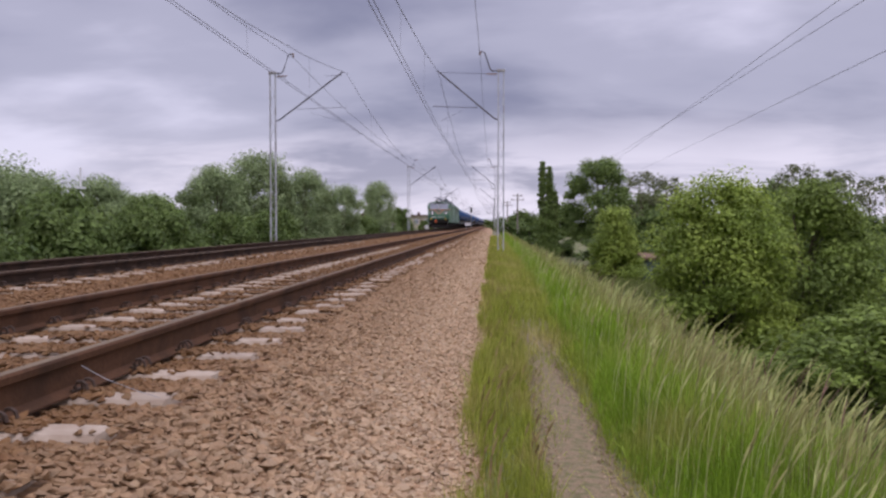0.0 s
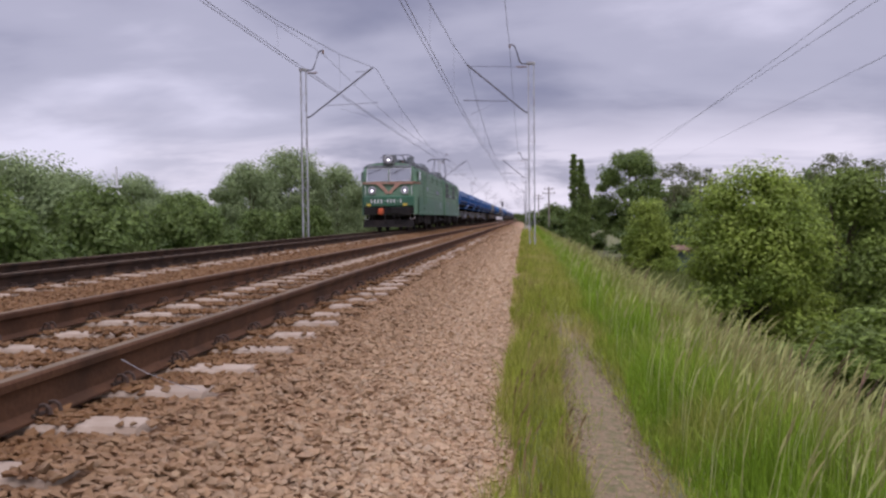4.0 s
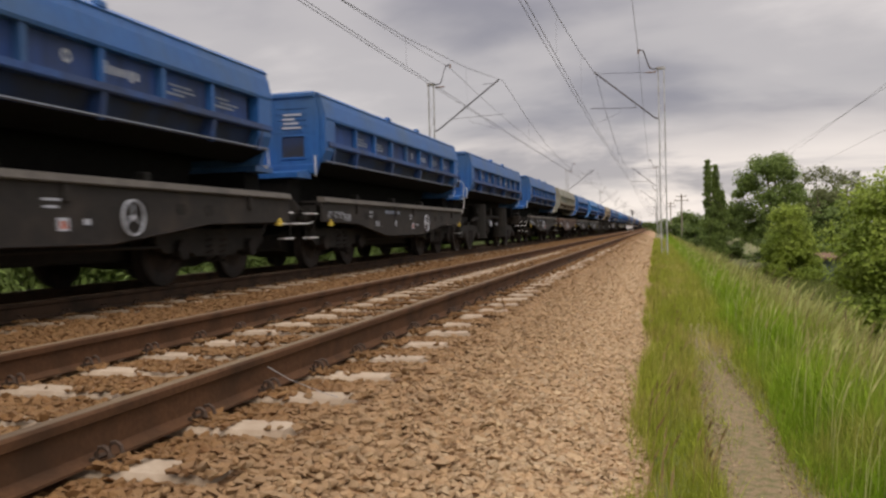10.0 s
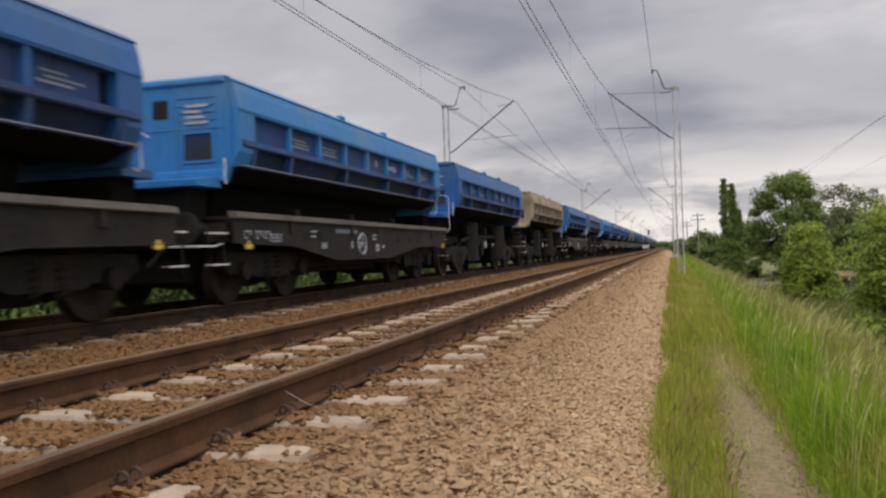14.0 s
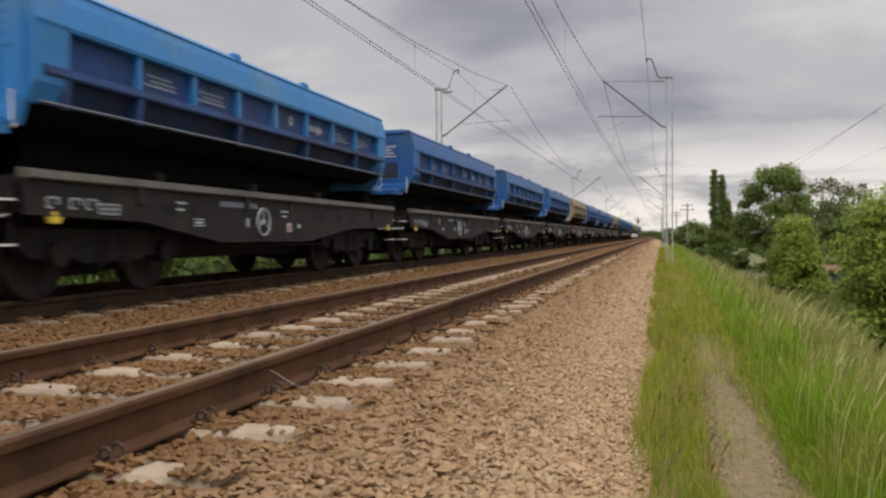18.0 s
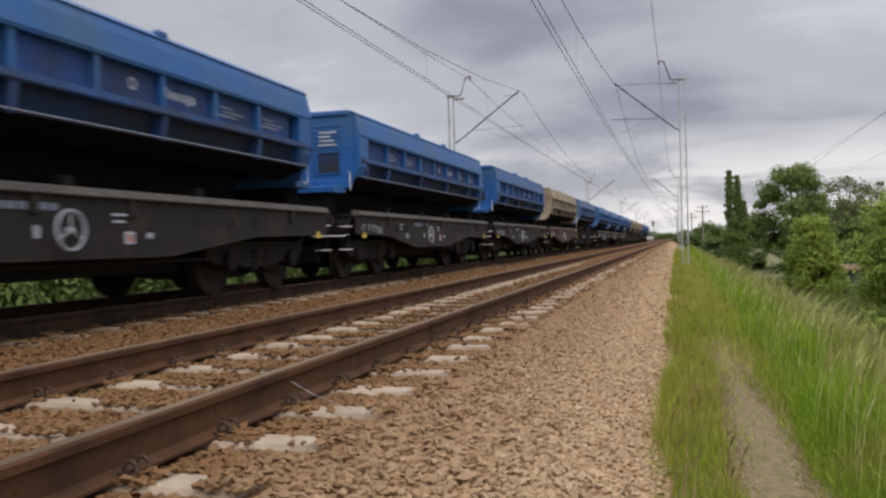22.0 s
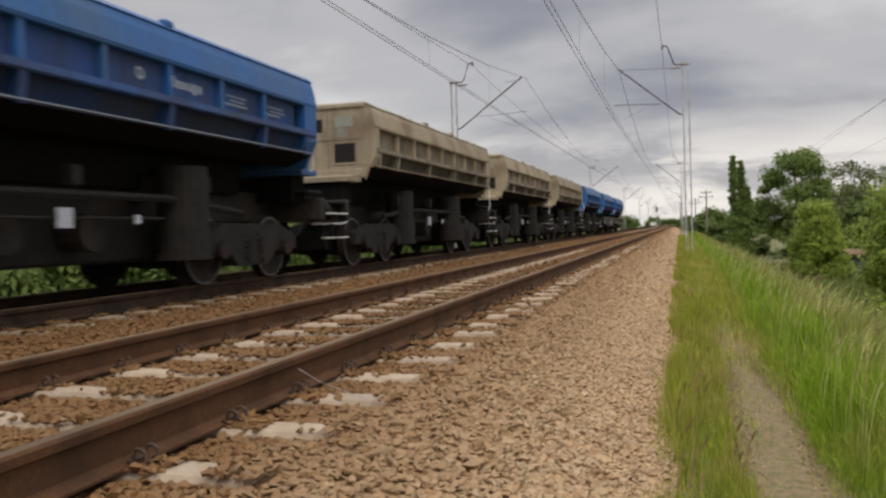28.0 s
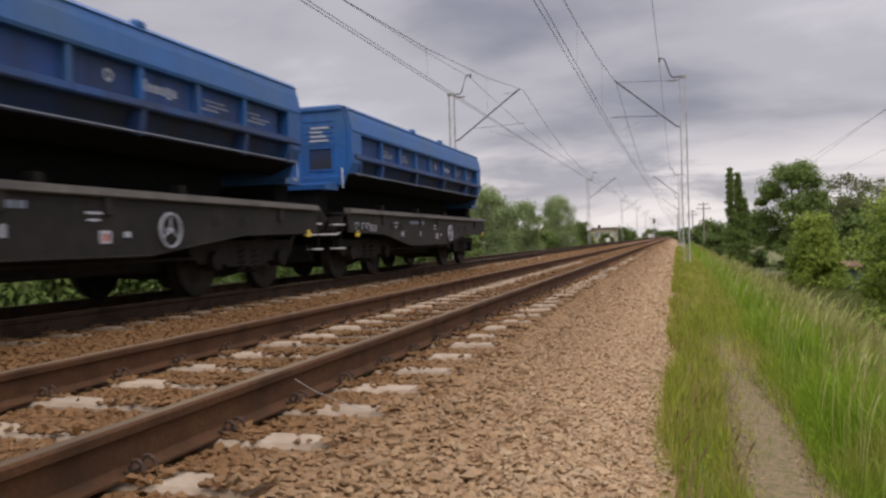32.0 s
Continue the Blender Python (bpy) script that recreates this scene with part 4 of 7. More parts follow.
def make_tree(name, height, width, seed, leaf, count, mat, label, category="tree", trunk=0.16, base=0.25, shape="round", clumps=46, bare=0.0, group=""):
    """A tapered trunk with limbs, and a crown of many small leaves gathered in uneven clumps."""
    r = random.Random(seed)
    nr = np.random.default_rng(seed)
    tree = tagged(new(name), label, category, group)
    bm = bmesh.new()
    top = height * 0.82
    line = [(0, 0, -0.3), (r.uniform(-0.05, 0.05) * width, r.uniform(-0.05, 0.05) * width, top * 0.4), (r.uniform(-0.08, 0.08) * width, r.uniform(-0.08, 0.08) * width, top)]
    tube(bm, line, trunk, 8, trunk * 0.2)
    centres = []
    for k in range(clumps):
        f = (k + r.random()) / clumps
        z = base + (1 - base) * f
        if shape == "round":
            rad = math.sqrt(max(0.0, 1 - ((z - base - (1 - base) * 0.42) / ((1 - base) * 0.62)) ** 2))
        elif shape == "column":
            rad = r.uniform(0.35, 1.15) * max(0.12, min(1.0, (1 - f) * 1.7 + 0.05))
        elif shape == "cone":
            rad = 1.05 - 0.85 * f
        else:
            rad = 0.75 + 0.35 * r.random()
            rad *= min(1, (1 - f) * 3 + 0.35)
        a = r.uniform(0, 2 * math.pi)
        size = width * (0.135 if shape != "column" else 0.36 * (1.1 - 0.6 * f))
        d = rad * max(width * 0.5 - size * 0.95, 0.1) * (r.uniform(0.45, 1.0) ** 0.6)
        c = Vector((math.cos(a) * d, math.sin(a) * d, z * (height - size * 0.8) + r.uniform(-0.02, 0.0) * height))
        centres.append((c, size * r.uniform(0.55, 1.5)))
        if k % 3 == 0:
            s = min(c.z * 0.75, top * 0.9)
            tube(bm, limb_path((line[1][0] * s / top, line[1][1] * s / top, max(s - 0.15 * height, base * 0.5 * height)), c, r), trunk * 0.3, 5, trunk * 0.05)
    part("trunk", bm, BARK, tree, smooth=True)
    per = count // clumps
    P, Nn = [], []
    for c, s in centres:
        if r.random() < bare:
            continue
        d = nr.normal(size=(per, 3))
        d /= np.linalg.norm(d, axis=1)[:, None]
        rad = nr.uniform(0.04, 1.0, (per, 1)) ** 0.55 * s
        squash = np.array([r.uniform(0.95, 1.4), r.uniform(0.95, 1.4), r.uniform(0.6, 0.95)])
        p = np.array(c) + d * rad * squash
        P.append(p)
        Nn.append(d + nr.normal(0, 0.5, (per, 3)) + np.array([0, 0, 0.85]))
    P, Nn = np.concatenate(P), np.concatenate(Nn)
    Nn /= np.linalg.norm(Nn, axis=1)[:, None]
    n = len(P)
    u = np.cross(Nn, nr.normal(size=(n, 3)))
    u /= np.linalg.norm(u, axis=1)[:, None]
    w = np.cross(Nn, u)
    ls = leaf * nr.uniform(0.6, 1.3, (n, 1))
    V = np.stack([P - u * ls, P + w * ls * 0.55 - u * ls * 0.1, P + u * ls, P - w * ls * 0.55 + u * ls * 0.1], 1)
    V[:, 1] += Nn * ls * 0.15
    V[:, 3] += Nn * ls * 0.15
    F = np.array([[0, 1, 2], [0, 2, 3]])
    me = fast_mesh("crown", V.reshape(-1, 3), (F[None] + (np.arange(n) * 4)[:, None, None]).reshape(-1, 3), mat)
    ob = new("crown", me)
    ob.parent = tree
    return tree


def plant(tree, x, y, top, height, wide=1.0, turn=0.0):
    """The pose of a tree that stands on the ground and whose crown ends at the height top."""
    z = float(ground_z(x)) - 0.1
    return pose(x, y, z, 0, 0, turn) @ Matrix.Diagonal((wide, wide, 1.06 * (top - z) / height, 1))


def set_tree(tree, m):
    tree.matrix_basis = m
    return tree


def grow():
    # by the camera's side of the embankment
    a = make_tree("tree", 7.0, 4.9, 1, 0.068, 60000, LEAF_LIGHT, "leafy young maple with bright green leaves below the embankment", trunk=0.12, base=0.10, clumps=120)
    set_tree(a, pose(9.5, 22.5, -4.75))
    b = make_tree("tree", 7.4, 6.2, 2, 0.08, 42000, LEAF, "broad leafy green tree below the embankment", trunk=0.13, base=0.08, clumps=100)
    set_tree(b, pose(13.0, 25.5, -4.9))
    c = make_tree("shrub", 4.6, 4.2, 3, 0.075, 18000, LEAF, "dense green shrub on the foot of the slope", "shrub", trunk=0.06, base=0.05, clumps=60, group="shrubs on the slope")
    spots = [(9.6, 12.5, -0.9, 1.0), (12.5, 16.0, -0.3, 1.15), (8.6, 16.0, -1.6, 0.8), (11.0, 9.5, -1.5, 1.0), (8.2, 10.2, -2.2, 0.8), (14.5, 11.5, -0.7, 1.3), (15.5, 20.0, 0.4, 1.3), (7.9, 19.0, -2.3, 0.8), (8.8, 30.0, -2.4, 1.0), (9.9, 7.0, -2.2, 0.9)]
    for i, (x, y, top, wd) in enumerate(spots):
        m = plant(c, x, y, top, 4.6, wd, 50 * i)
        if i == 0:
            set_tree(c, m)
        else:
            copy_thing(c, m)
    d = make_tree("bush", 5.6, 5.2, 4, 0.11, 22000, LEAF_LIGHT, "rounded light green bush beside the shed", "bush", trunk=0.09, base=0.06, shape="cone", clumps=54)
    set_tree(d, pose(11.9, 60, -3.5))
    e = make_tree("poplar", 12.9, 1.7, 5, 0.12, 11000, LEAF_MID, "slender dark poplar tree", trunk=0.15, base=0.08, shape="column", clumps=60, group="poplars")
    set_tree(e, pose(8.3, 92, -4.9))
    copy_thing(e, pose(9.2, 93, -5.4, 0, 0, 80))
    copy_thing(e, pose(9.9, 94, -8.2, 0, 0, 140))
    f = make_tree("tree", 14.6, 9.6, 6, 0.17, 20000, LEAF_MID, "tall spreading deciduous tree with open crown", trunk=0.3, base=0.34, clumps=52)
    set_tree(f, pose(14.9, 96, -5.6))
    g = make_tree("tree", 9.5, 8.5, 7, 0.28, 7000, LEAF_DARK, "dark green woodland tree", trunk=0.2, base=0.06, shape="shrub", clumps=60, group="woodland trees")
    spots = [(20.5, 90, 2.2, 1.0), (27, 92, 2.6, 1.1), (34, 90, 3.0, 1.1), (43, 92, 4.2, 1.2), (8.5, 118, 2.0, 0.9), (10.9, 105, 0.6, 0.7), (15, 82, 1.2, 1.0), (23.5, 70, 1.9, 1.0), (30.5, 64, 2.6, 1.0), (36, 60, 3.2, 1.1), (19.5, 62, 0.8, 0.9), (25, 50, 1.4, 0.9), (20, 40, 1.2, 0.9), (6.5, 150, 2.6, 1.0), (4.5, 210, 2.6, 1.0), (7.5, 180, 3.2, 1.0), (28, 38, 2.6, 1.0), (-11.6, 128, 6.2, 0.55), (-13.5, 122, 4.6, 0.6), (-11.0, 165, 3.4, 0.5), (22, 30, 1.2, 0.8), (18.5, 31, 0.8, 0.9)]
    for i, (x, y, top, wd) in enumerate(spots):
        m = plant(g, x, y, top, 9.5, wd, 67 * i)
        if i == 0:
            set_tree(g, m)
        else:
            copy_thing(g, m)
    h = make_tree("tree", 13.0, 7.5, 8, 0.2, 3200, LEAF_PALE, "thin-crowned pale tree with sparse leaves", trunk=0.16, base=0.45, clumps=44, bare=0.4, group="sparse trees")
    spots = [(22.5, 108, 7.4, 1.0), (26.5, 112, 7.8, 0.8), (35, 88, 7.8, 0.8), (40, 90, 7.2, 0.9), (46, 95, 6.8, 0.9)]
    for i, (x, y, top, wd) in enumerate(spots):
        m = plant(h, x, y, top, 13.0, wd, 100 * i)
        if i == 0:
            set_tree(h, m)
        else:
            copy_thing(h, m)
    # beyond the far track
    k = make_tree("tree", 8.6, 7.6, 9, 0.10, 36000, LEAF_HAZY, "bushy green lineside tree", trunk=0.17, base=0.05, clumps=70, shape="shrub", group="lineside trees")
    spots = [(-15.2, 51, 4.4, 0.85), (-13.0, 53, 5.5, 0.95), (-10.9, 57, 4.6, 0.8), (-9.4, 64, 3.8, 0.6), (-9.6, 86, 5.2, 0.75), (-17.5, 29, 3.4, 0.9), (-20.5, 38, 3.3, 0.9), (-21.0, 46, 3.5, 0.85), (-24.6, 61, 3.1, 0.9), (-29, 66, 3.3, 0.9), (-15.8, 22, 3.5, 0.7), (-19.5, 23, 3.4, 0.9), (-20.5, 17, 3.2, 0.9), (-26, 33, 3.3, 1.1), (-28, 50, 3.9, 1.0), (-33, 58, 4.2, 1.0), (-22.0, 12, 3.2, 1.0), (-19, 60, 3.9, 0.9), (-12.5, 72, 3.2, 0.6)]
    for i, (x, y, top, wd) in enumerate(spots):
        m = plant(k, x, y, top, 8.6, wd, 73 * i)
        if i == 0:
            set_tree(k, m)
        else:
            copy_thing(k, m)
    s = make_tree("shrub", 3.6, 4.4, 12, 0.10, 11000, LEAF_DARK, "low green shrub beside the far track", "shrub", trunk=0.05, base=0.02, clumps=50, group="lineside shrubs")
    spots = [(-11.5, 9, 0.7), (-12.5, 13, 1.2), (-11.0, 17, 0.5), (-13.5, 20, 1.4), (-11.5, 24, 0.5), (-14, 28, 1.2), (-12, 33, 0.7), (-14.5, 38, 1.2), (-12, 43, 0.6), (-11, 48, 0.9), (-15.5, 16, 1.5), (-10.5, 70, 0.8), (-10, 78, 0.9), (-10.5, 100, 1.0), (-15, 10, 1.2), (-10.2, 3, 0.4), (-13.5, 3, 1.0)]
    for i, (x, y, top) in enumerate(spots):
        m = plant(s, x, y, top, 3.6, 1.05, 91 * i)
        if i == 0:
            set_tree(s, m)
        else:
            copy_thing(s, m)
    # woods at the end of the line of sight
    z = make_tree("distant_wood", 9.0, 16.0, 15, 0.6, 4000, LEAF_DARK, "distant dark wood on the horizon", "wood", trunk=0.3, base=0.02, shape="shrub", clumps=60, group="distant woods")
    for i, (x, y, top) in enumerate([(-40, 420, 5.5), (-24, 430, 4.5), (-60, 300, 6.0), (14, 330, 5.0), (26, 300, 6.0), (-30, 260, 4.2), (-48, 220, 5.5), (-80, 200, 6.0), (40, 200, 7.0), (60, 170, 8.0), (-4, 640, 3.8), (-14, 600, 4.6), (8, 560, 4.4)]):
        m = plant(z, x, y, top, 9.0, 1.0, 60 * i)
        if i == 0:
            set_tree(z, m)
        else:
            copy_thing(z, m)


grow()


# ---- overhead line ----
def lattice_pole(x, y, side, label):
    """A latticed steel mast with its cantilever; side is +1 where the track lies towards +x."""
    mast = tagged(new("catenary_mast"), label, "catenary mast", "catenary masts")
    mast.location = (x, y, 0)
    zb = float(ground_z(x)) - 0.1
    for dx in (-0.13, 0.13):
        part("upright", bx(dx - 0.028, dx + 0.028, -0.06, 0.06, zb, 7.9, bevel=0.006), GALV, mast, "pale steel channel upright")
    bm = bmesh.new()
    zigzag = [(0.11 if k % 2 else -0.11, 0.0, zb + 0.3 + 0.42 * k) for k in range(int((7.6 - zb - 0.3) / 0.42) + 1)]
    tube(bm, zigzag, 0.013, 4)
    part("lacing", bm, GALV, mast, "zigzag lacing bars")
    part("footing", bx(-0.3, 0.3, -0.3, 0.3, zb - 0.3, zb + 0.25, bevel=0.03), CONCRETE, mast, "concrete footing")
    part("head_plate", bx(-0.2, 0.2, -0.09, 0.09, 7.86, 7.98, bevel=0.01), GALV, mast)
    s = side
    bm = bmesh.new()
    tube(bm, [(0.0, 0, 7.92), (s * 0.42, 0, 7.9), (s * 0.52, 0, 8.0), (s * 0.78, 0, 8.78), (s * 1.0, 0, 8.84)], 0.035, 6)
    part("feeder_bracket", bm, DARKSTEEL, mast, "bent bracket above the mast head")
    bm = tb([(s * 1.0, 0, 8.84), (s * 1.0, 0, 8.66)], 0.05, 8)
    part("feeder_insulator", bm, INSUL, mast)
    reach = 2.95 if s < 0 else 3.35
    part("diagonal_tube", tb([(s * 0.14, 0, 5.6), (s * 0.32, 0, 5.65), (s * (reach + 0.1), 0, 7.95)], 0.036, 8), DARKSTEEL, mast, "sloping cantilever tube")
    if s < 0:
        part("tie_rod", tb([(s * 0.1, 0, 7.75), (s * reach, 0, 7.86)], 0.010, 5), DARKSTEEL, mast)
    else:
        part("end_fitting", tb([(s * (reach - 0.75), 0, 7.74), (s * reach, 0, 7.78)], 0.012, 5), DARKSTEEL, mast)
    bm = bmesh.new()
    for i in range(6):
        tube(bm, [(s * (0.25 + 0.07 * i), 0, 7.755), (s * (0.28 + 0.07 * i), 0, 7.757)], 0.055, 8)
    tube(bm, [(s * 0.2, 0, 7.755), (s * 0.72, 0, 7.77)], 0.022, 6)
    part("tie_insulator", bm, INSUL, mast, "ribbed insulator")
    bm = bmesh.new()
    tube(bm, [(s * 1.12, 0, 6.16), (s * (reach + 0.3), 0, 6.25)], 0.018 if s < 0 else 0.011, 6)
    part("registration_tube", bm, DARKSTEEL, mast, "horizontal registration tube")
    part("hanger", tb([(s * 1.2, 0, 6.32), (s * 1.15, 0, 6.18)], 0.010, 5), DARKSTEEL, mast)
    part("steady_arm", tb([(s * 1.9, 0, 6.19), (s * 1.9, 0, 5.98), (s * (reach - 0.1), 0, 5.57)], 0.006, 5), DARKSTEEL, mast)
    return mast


def wire_run(name, ends, label, r=0.009):
    """Wires strung span by span; ends gives for each mast the heights and the sideways places."""
    pts = []
    for p, q in zip(ends, ends[1:]):
        p, q, sag = Vector(p[:3]), Vector(q[:3]), p[3]
        for k in range(8):
            f = k / 8
            w = p.lerp(q, f)
            w.z -= sag * 4 * f * (1 - f)
            pts.append(w)
    bm = tube(bmesh.new(), pts, r, 5)
    return tagged(mesh_ob(name, bm, WIRE), label, "overhead wire", "overhead wires")


def build_line():
    for y in POLES_Y:
        lattice_pole(POLE_X, y, -1, "pale latticed steel mast with cantilever beside the near track")
        lattice_pole(FAR_POLE_X, y, 1, "pale latticed steel mast with cantilever beyond the far track")
    ys = [POLES_Y[0] - SPAN] + POLES_Y
    for xc, fx, sgn, sag in ((0.0, POLE_X - 1.0, 1, 1.6), (XF, FAR_POLE_X + 1.0, -1, 2.0)):
        stag = [0.18 * (1 if k % 2 else -1) for k in range(len(ys))]
        for dx in (-0.06, 0.06):
            wire_run("contact_wire", [(xc + sgn * 0.1 + s + dx, y, 5.55, 0.04) for s, y in zip(stag, ys)], "thin grooved copper contact wire over the track", 0.009)
        wire_run("messenger_wire", [(xc + sgn * 0.12, y, 7.86, sag) for y in ys], "sagging messenger cable above the contact wire", 0.011)
        wire_run("feeder_wire", [(fx, y, 8.66, 0.78) for y in ys], "feeder cable carried on the mast heads", 0.010)
        bm = bmesh.new()
        for y0, y1 in zip(ys, ys[1:]):
            for k in range(1, 8):
                f = k / 8
                y = y0 + (y1 - y0) * f
                tube(bm, [(xc + sgn * 0.1, y, 5.55 - 0.16 * f * (1 - f)), (xc + sgn * 0.12, y, 7.86 - 4 * sag * f * (1 - f))], 0.004, 4, caps=False)
        tagged(mesh_ob("droppers", bm, WIRE), "thin vertical dropper wires between the cables", "overhead wire", kind="stuff")


build_line()


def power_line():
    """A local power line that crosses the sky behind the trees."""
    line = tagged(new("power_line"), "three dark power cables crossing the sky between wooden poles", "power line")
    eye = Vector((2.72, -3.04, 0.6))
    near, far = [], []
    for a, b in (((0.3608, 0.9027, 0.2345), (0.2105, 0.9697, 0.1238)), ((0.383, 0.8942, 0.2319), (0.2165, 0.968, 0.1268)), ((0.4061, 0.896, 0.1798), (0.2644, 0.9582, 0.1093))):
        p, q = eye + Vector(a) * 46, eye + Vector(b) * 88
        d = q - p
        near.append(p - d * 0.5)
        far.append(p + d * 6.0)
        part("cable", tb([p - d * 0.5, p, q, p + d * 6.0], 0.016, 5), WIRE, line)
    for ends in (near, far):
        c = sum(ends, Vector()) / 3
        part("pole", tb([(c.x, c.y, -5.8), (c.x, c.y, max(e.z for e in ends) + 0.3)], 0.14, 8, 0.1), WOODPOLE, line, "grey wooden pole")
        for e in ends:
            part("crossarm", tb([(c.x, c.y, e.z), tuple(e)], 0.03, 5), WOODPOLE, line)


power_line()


def telegraph_pole(x, y, top):
    z = float(ground_z(x)) - 0.1
    t = tagged(new("telegraph_pole"), "thin grey telegraph pole with a double crossarm beside the line", "telegraph pole", "telegraph poles")
    t.location = (x, y, 0)
    part("post", tb([(0, 0, z), (0, 0, top)], 0.13, 8, 0.09), WOODPOLE, t)
    for dz, half in ((0.35, 0.7), (0.95, 0.95)):
        part("crossarm", bx(-half, half, -0.05, 0.05, top - dz - 0.05, top - dz + 0.05), WOODPOLE, t)
        for s in (-1, 1):
            part("insulator", tb([(s * half * 0.9, 0, top - dz + 0.05), (s * half * 0.9, 0, top - dz + 0.22)], 0.05, 6), INSUL, t)


telegraph_pole(6.4, 122, 5.2)
telegraph_pole(5.8, 175, 5.6)


def light_pole():
    t = tagged(new("signal_post"), "slim white post with a small sign among the lineside trees", "signal post")
    t.location = (-14.0, 30, 0)
    part("post", tb([(0, 0, float(ground_z(-14)) - 0.1), (0, 0, 2.9)], 0.055, 8, 0.045), WHITE, t)
    part("sign_plate", bx(-0.16, 0.16, -0.1, -0.06, 1.3, 1.85, bevel=0.02), WHITE, t)
    part("crosspiece", bx(-0.2, 0.2, -0.06, 0.06, 2.05, 2.13), WHITE, t)


light_pole()


def mast_box(y):
    b = tagged(new("switch_box"), "small white box mounted on the far mast", "switch box")
    b.location = (FAR_POLE_X, y, 0)
    part("casing", bx(-0.28, 0.28, -0.3, -0.07, 1.5, 2.1, bevel=0.03), WHITE, b)
    part("conduit", tb([(0, -0.12, 1.5), (0, -0.12, -0.9)], 0.03, 6), GALV, b)


mast_box(POLES_Y[2])


# ---- buildings ----
def window_unit(parent, x, y, z, w, h, axis):
    win = part("window", bx(x - w / 2, x + w / 2, y - 0.06, y + 0.02, z, z + h, bevel=0.01) if axis == "y" else bx(x - 0.02, x + 0.06, y - w / 2, y + w / 2, z, z + h, bevel=0.01), WHITE, parent, "white window frame")
    for k in (0, 1):
        if axis == "y":
            part("pane", bx(x - w / 2 + 0.06 + k * w / 2, x - 0.04 + k * w / 2, y - 0.075, y - 0.055, z + 0.07, z + h - 0.07), GLASS, win)
        else:
            part("pane", bx(x + 0.055, x + 0.075, y - w / 2 + 0.06 + k * w / 2, y - 0.04 + k * w / 2, z + 0.07, z + h - 0.07), GLASS, win)


def house(name, x0, x1, y0, y1, eaves, ridge, label, wall=PLASTER, roof=ROOFTILE, windows=4):
    zb = float(ground_z((x0 + x1) / 2)) - 0.1
    h = tagged(new(name), label, "building")
    part("wall", bx(x0, x1, y0, y1, zb, eaves, bevel=0.03), wall, h)
    xm = (x0 + x1) / 2
    part("roof", pr([(x0 - 0.4, eaves - 0.05), (x1 + 0.4, eaves - 0.05), (xm, ridge)], "y", y0 - 0.4, y1 + 0.4), roof, h)
    part("chimney", bx(xm - 0.3, xm + 0.3, (y0 + y1) / 2 - 0.3, (y0 + y1) / 2 + 0.3, ridge - 0.6, ridge + 0.7, bevel=0.03), ROOFTILE, h)
    for k in range(windows):
        y = y0 + (k + 0.5) * (y1 - y0) / windows
        window_unit(h, x1, y, eaves - 1.7, 1.1, 1.3, "x")
    for k in range(2):
        window_unit(h, x0 + (k + 0.5) * (x1 - x0) / 2, y0, eaves - 1.7, 1.1, 1.3, "y")
    return h


def station(x0, x1, y0, y1, top):
    """A long low platform building with a flat overhanging roof."""
    zb = float(ground_z(-15)) - 0.1
    h = tagged(new("station_building"), "low cream railway building with a flat brown roof", "building")
    part("wall", bx(x0, x1, y0, y1, zb, top, bevel=0.03), PLASTER, h)
    part("roof", bx(x0 - 0.5, x1 + 0.7, y0 - 0.6, y1 + 0.5, top, top + 0.28, bevel=0.03), ROOFTILE, h)
    part("chimney", bx(x0 + 1.2, x0 + 1.8, y0 + 4, y0 + 4.7, top + 0.2, top + 1.0, bevel=0.03), ROOFTILE, h)
    for k in range(5):
        window_unit(h, x1, y0 + 1.6 + k * (y1 - y0 - 2) / 5, top - 2.0, 1.1, 1.3, "x")
    for k in range(2):
        window_unit(h, x0 + (k + 0.5) * (x1 - x0) / 2, y0, top - 2.0, 1.1, 1.3, "y")
    part("door", bx(x0 + 2.2, x0 + 3.0, y0 - 0.05, y0, zb, top - 0.9), ROOFTILE, h)


station(-17.0, -11.9, 198, 214, 2.6)
house("house", -13.4, -9.6, 92, 100, 0.6, 2.4, "small white house half hidden by lineside trees", wall=WHITE, windows=2)


def shed():
    s = tagged(new("shed"), "teal boarded shed with brown felt roof below the embankment", "shed")
    z = float(ground_z(15)) - 0.1
    part("wall", bx(13.0, 17.6, 61.5, 65.0, z, -2.05, bevel=0.02), HUTWALL, s)
    bm = bmesh.new()
    prism(bm, [(61.1, -2.08), (65.4, -1.88), (65.4, -1.70), (61.1, -1.92)], "x", 12.7, 17.9)
    part("roof", bm, HUTROOF, s)
    part("corner_post", bx(12.95, 13.15, 61.44, 61.5, z, -2.05), WHITE, s, "pale corner board")
    for k in range(10):
        part("board", bx(13.2 + k * 0.44, 13.6 + k * 0.44, 61.47, 61.5, z, -2.1, bevel=0.006), HUTWALL, s)


shed()


def km_board(x, y, z):
    b = tagged(new("lineside_board"), "small white lineside board on a short post", "sign", "lineside boards")
    b.location = (x, y, z)
    part("post", tb([(0, 0, -0.5), (0, 0, 1.1)], 0.035, 6), GALV, b)
    part("board", bx(-0.25, 0.25, -0.03, 0.0, 0.6, 1.2, bevel=0.01), WHITE, b)


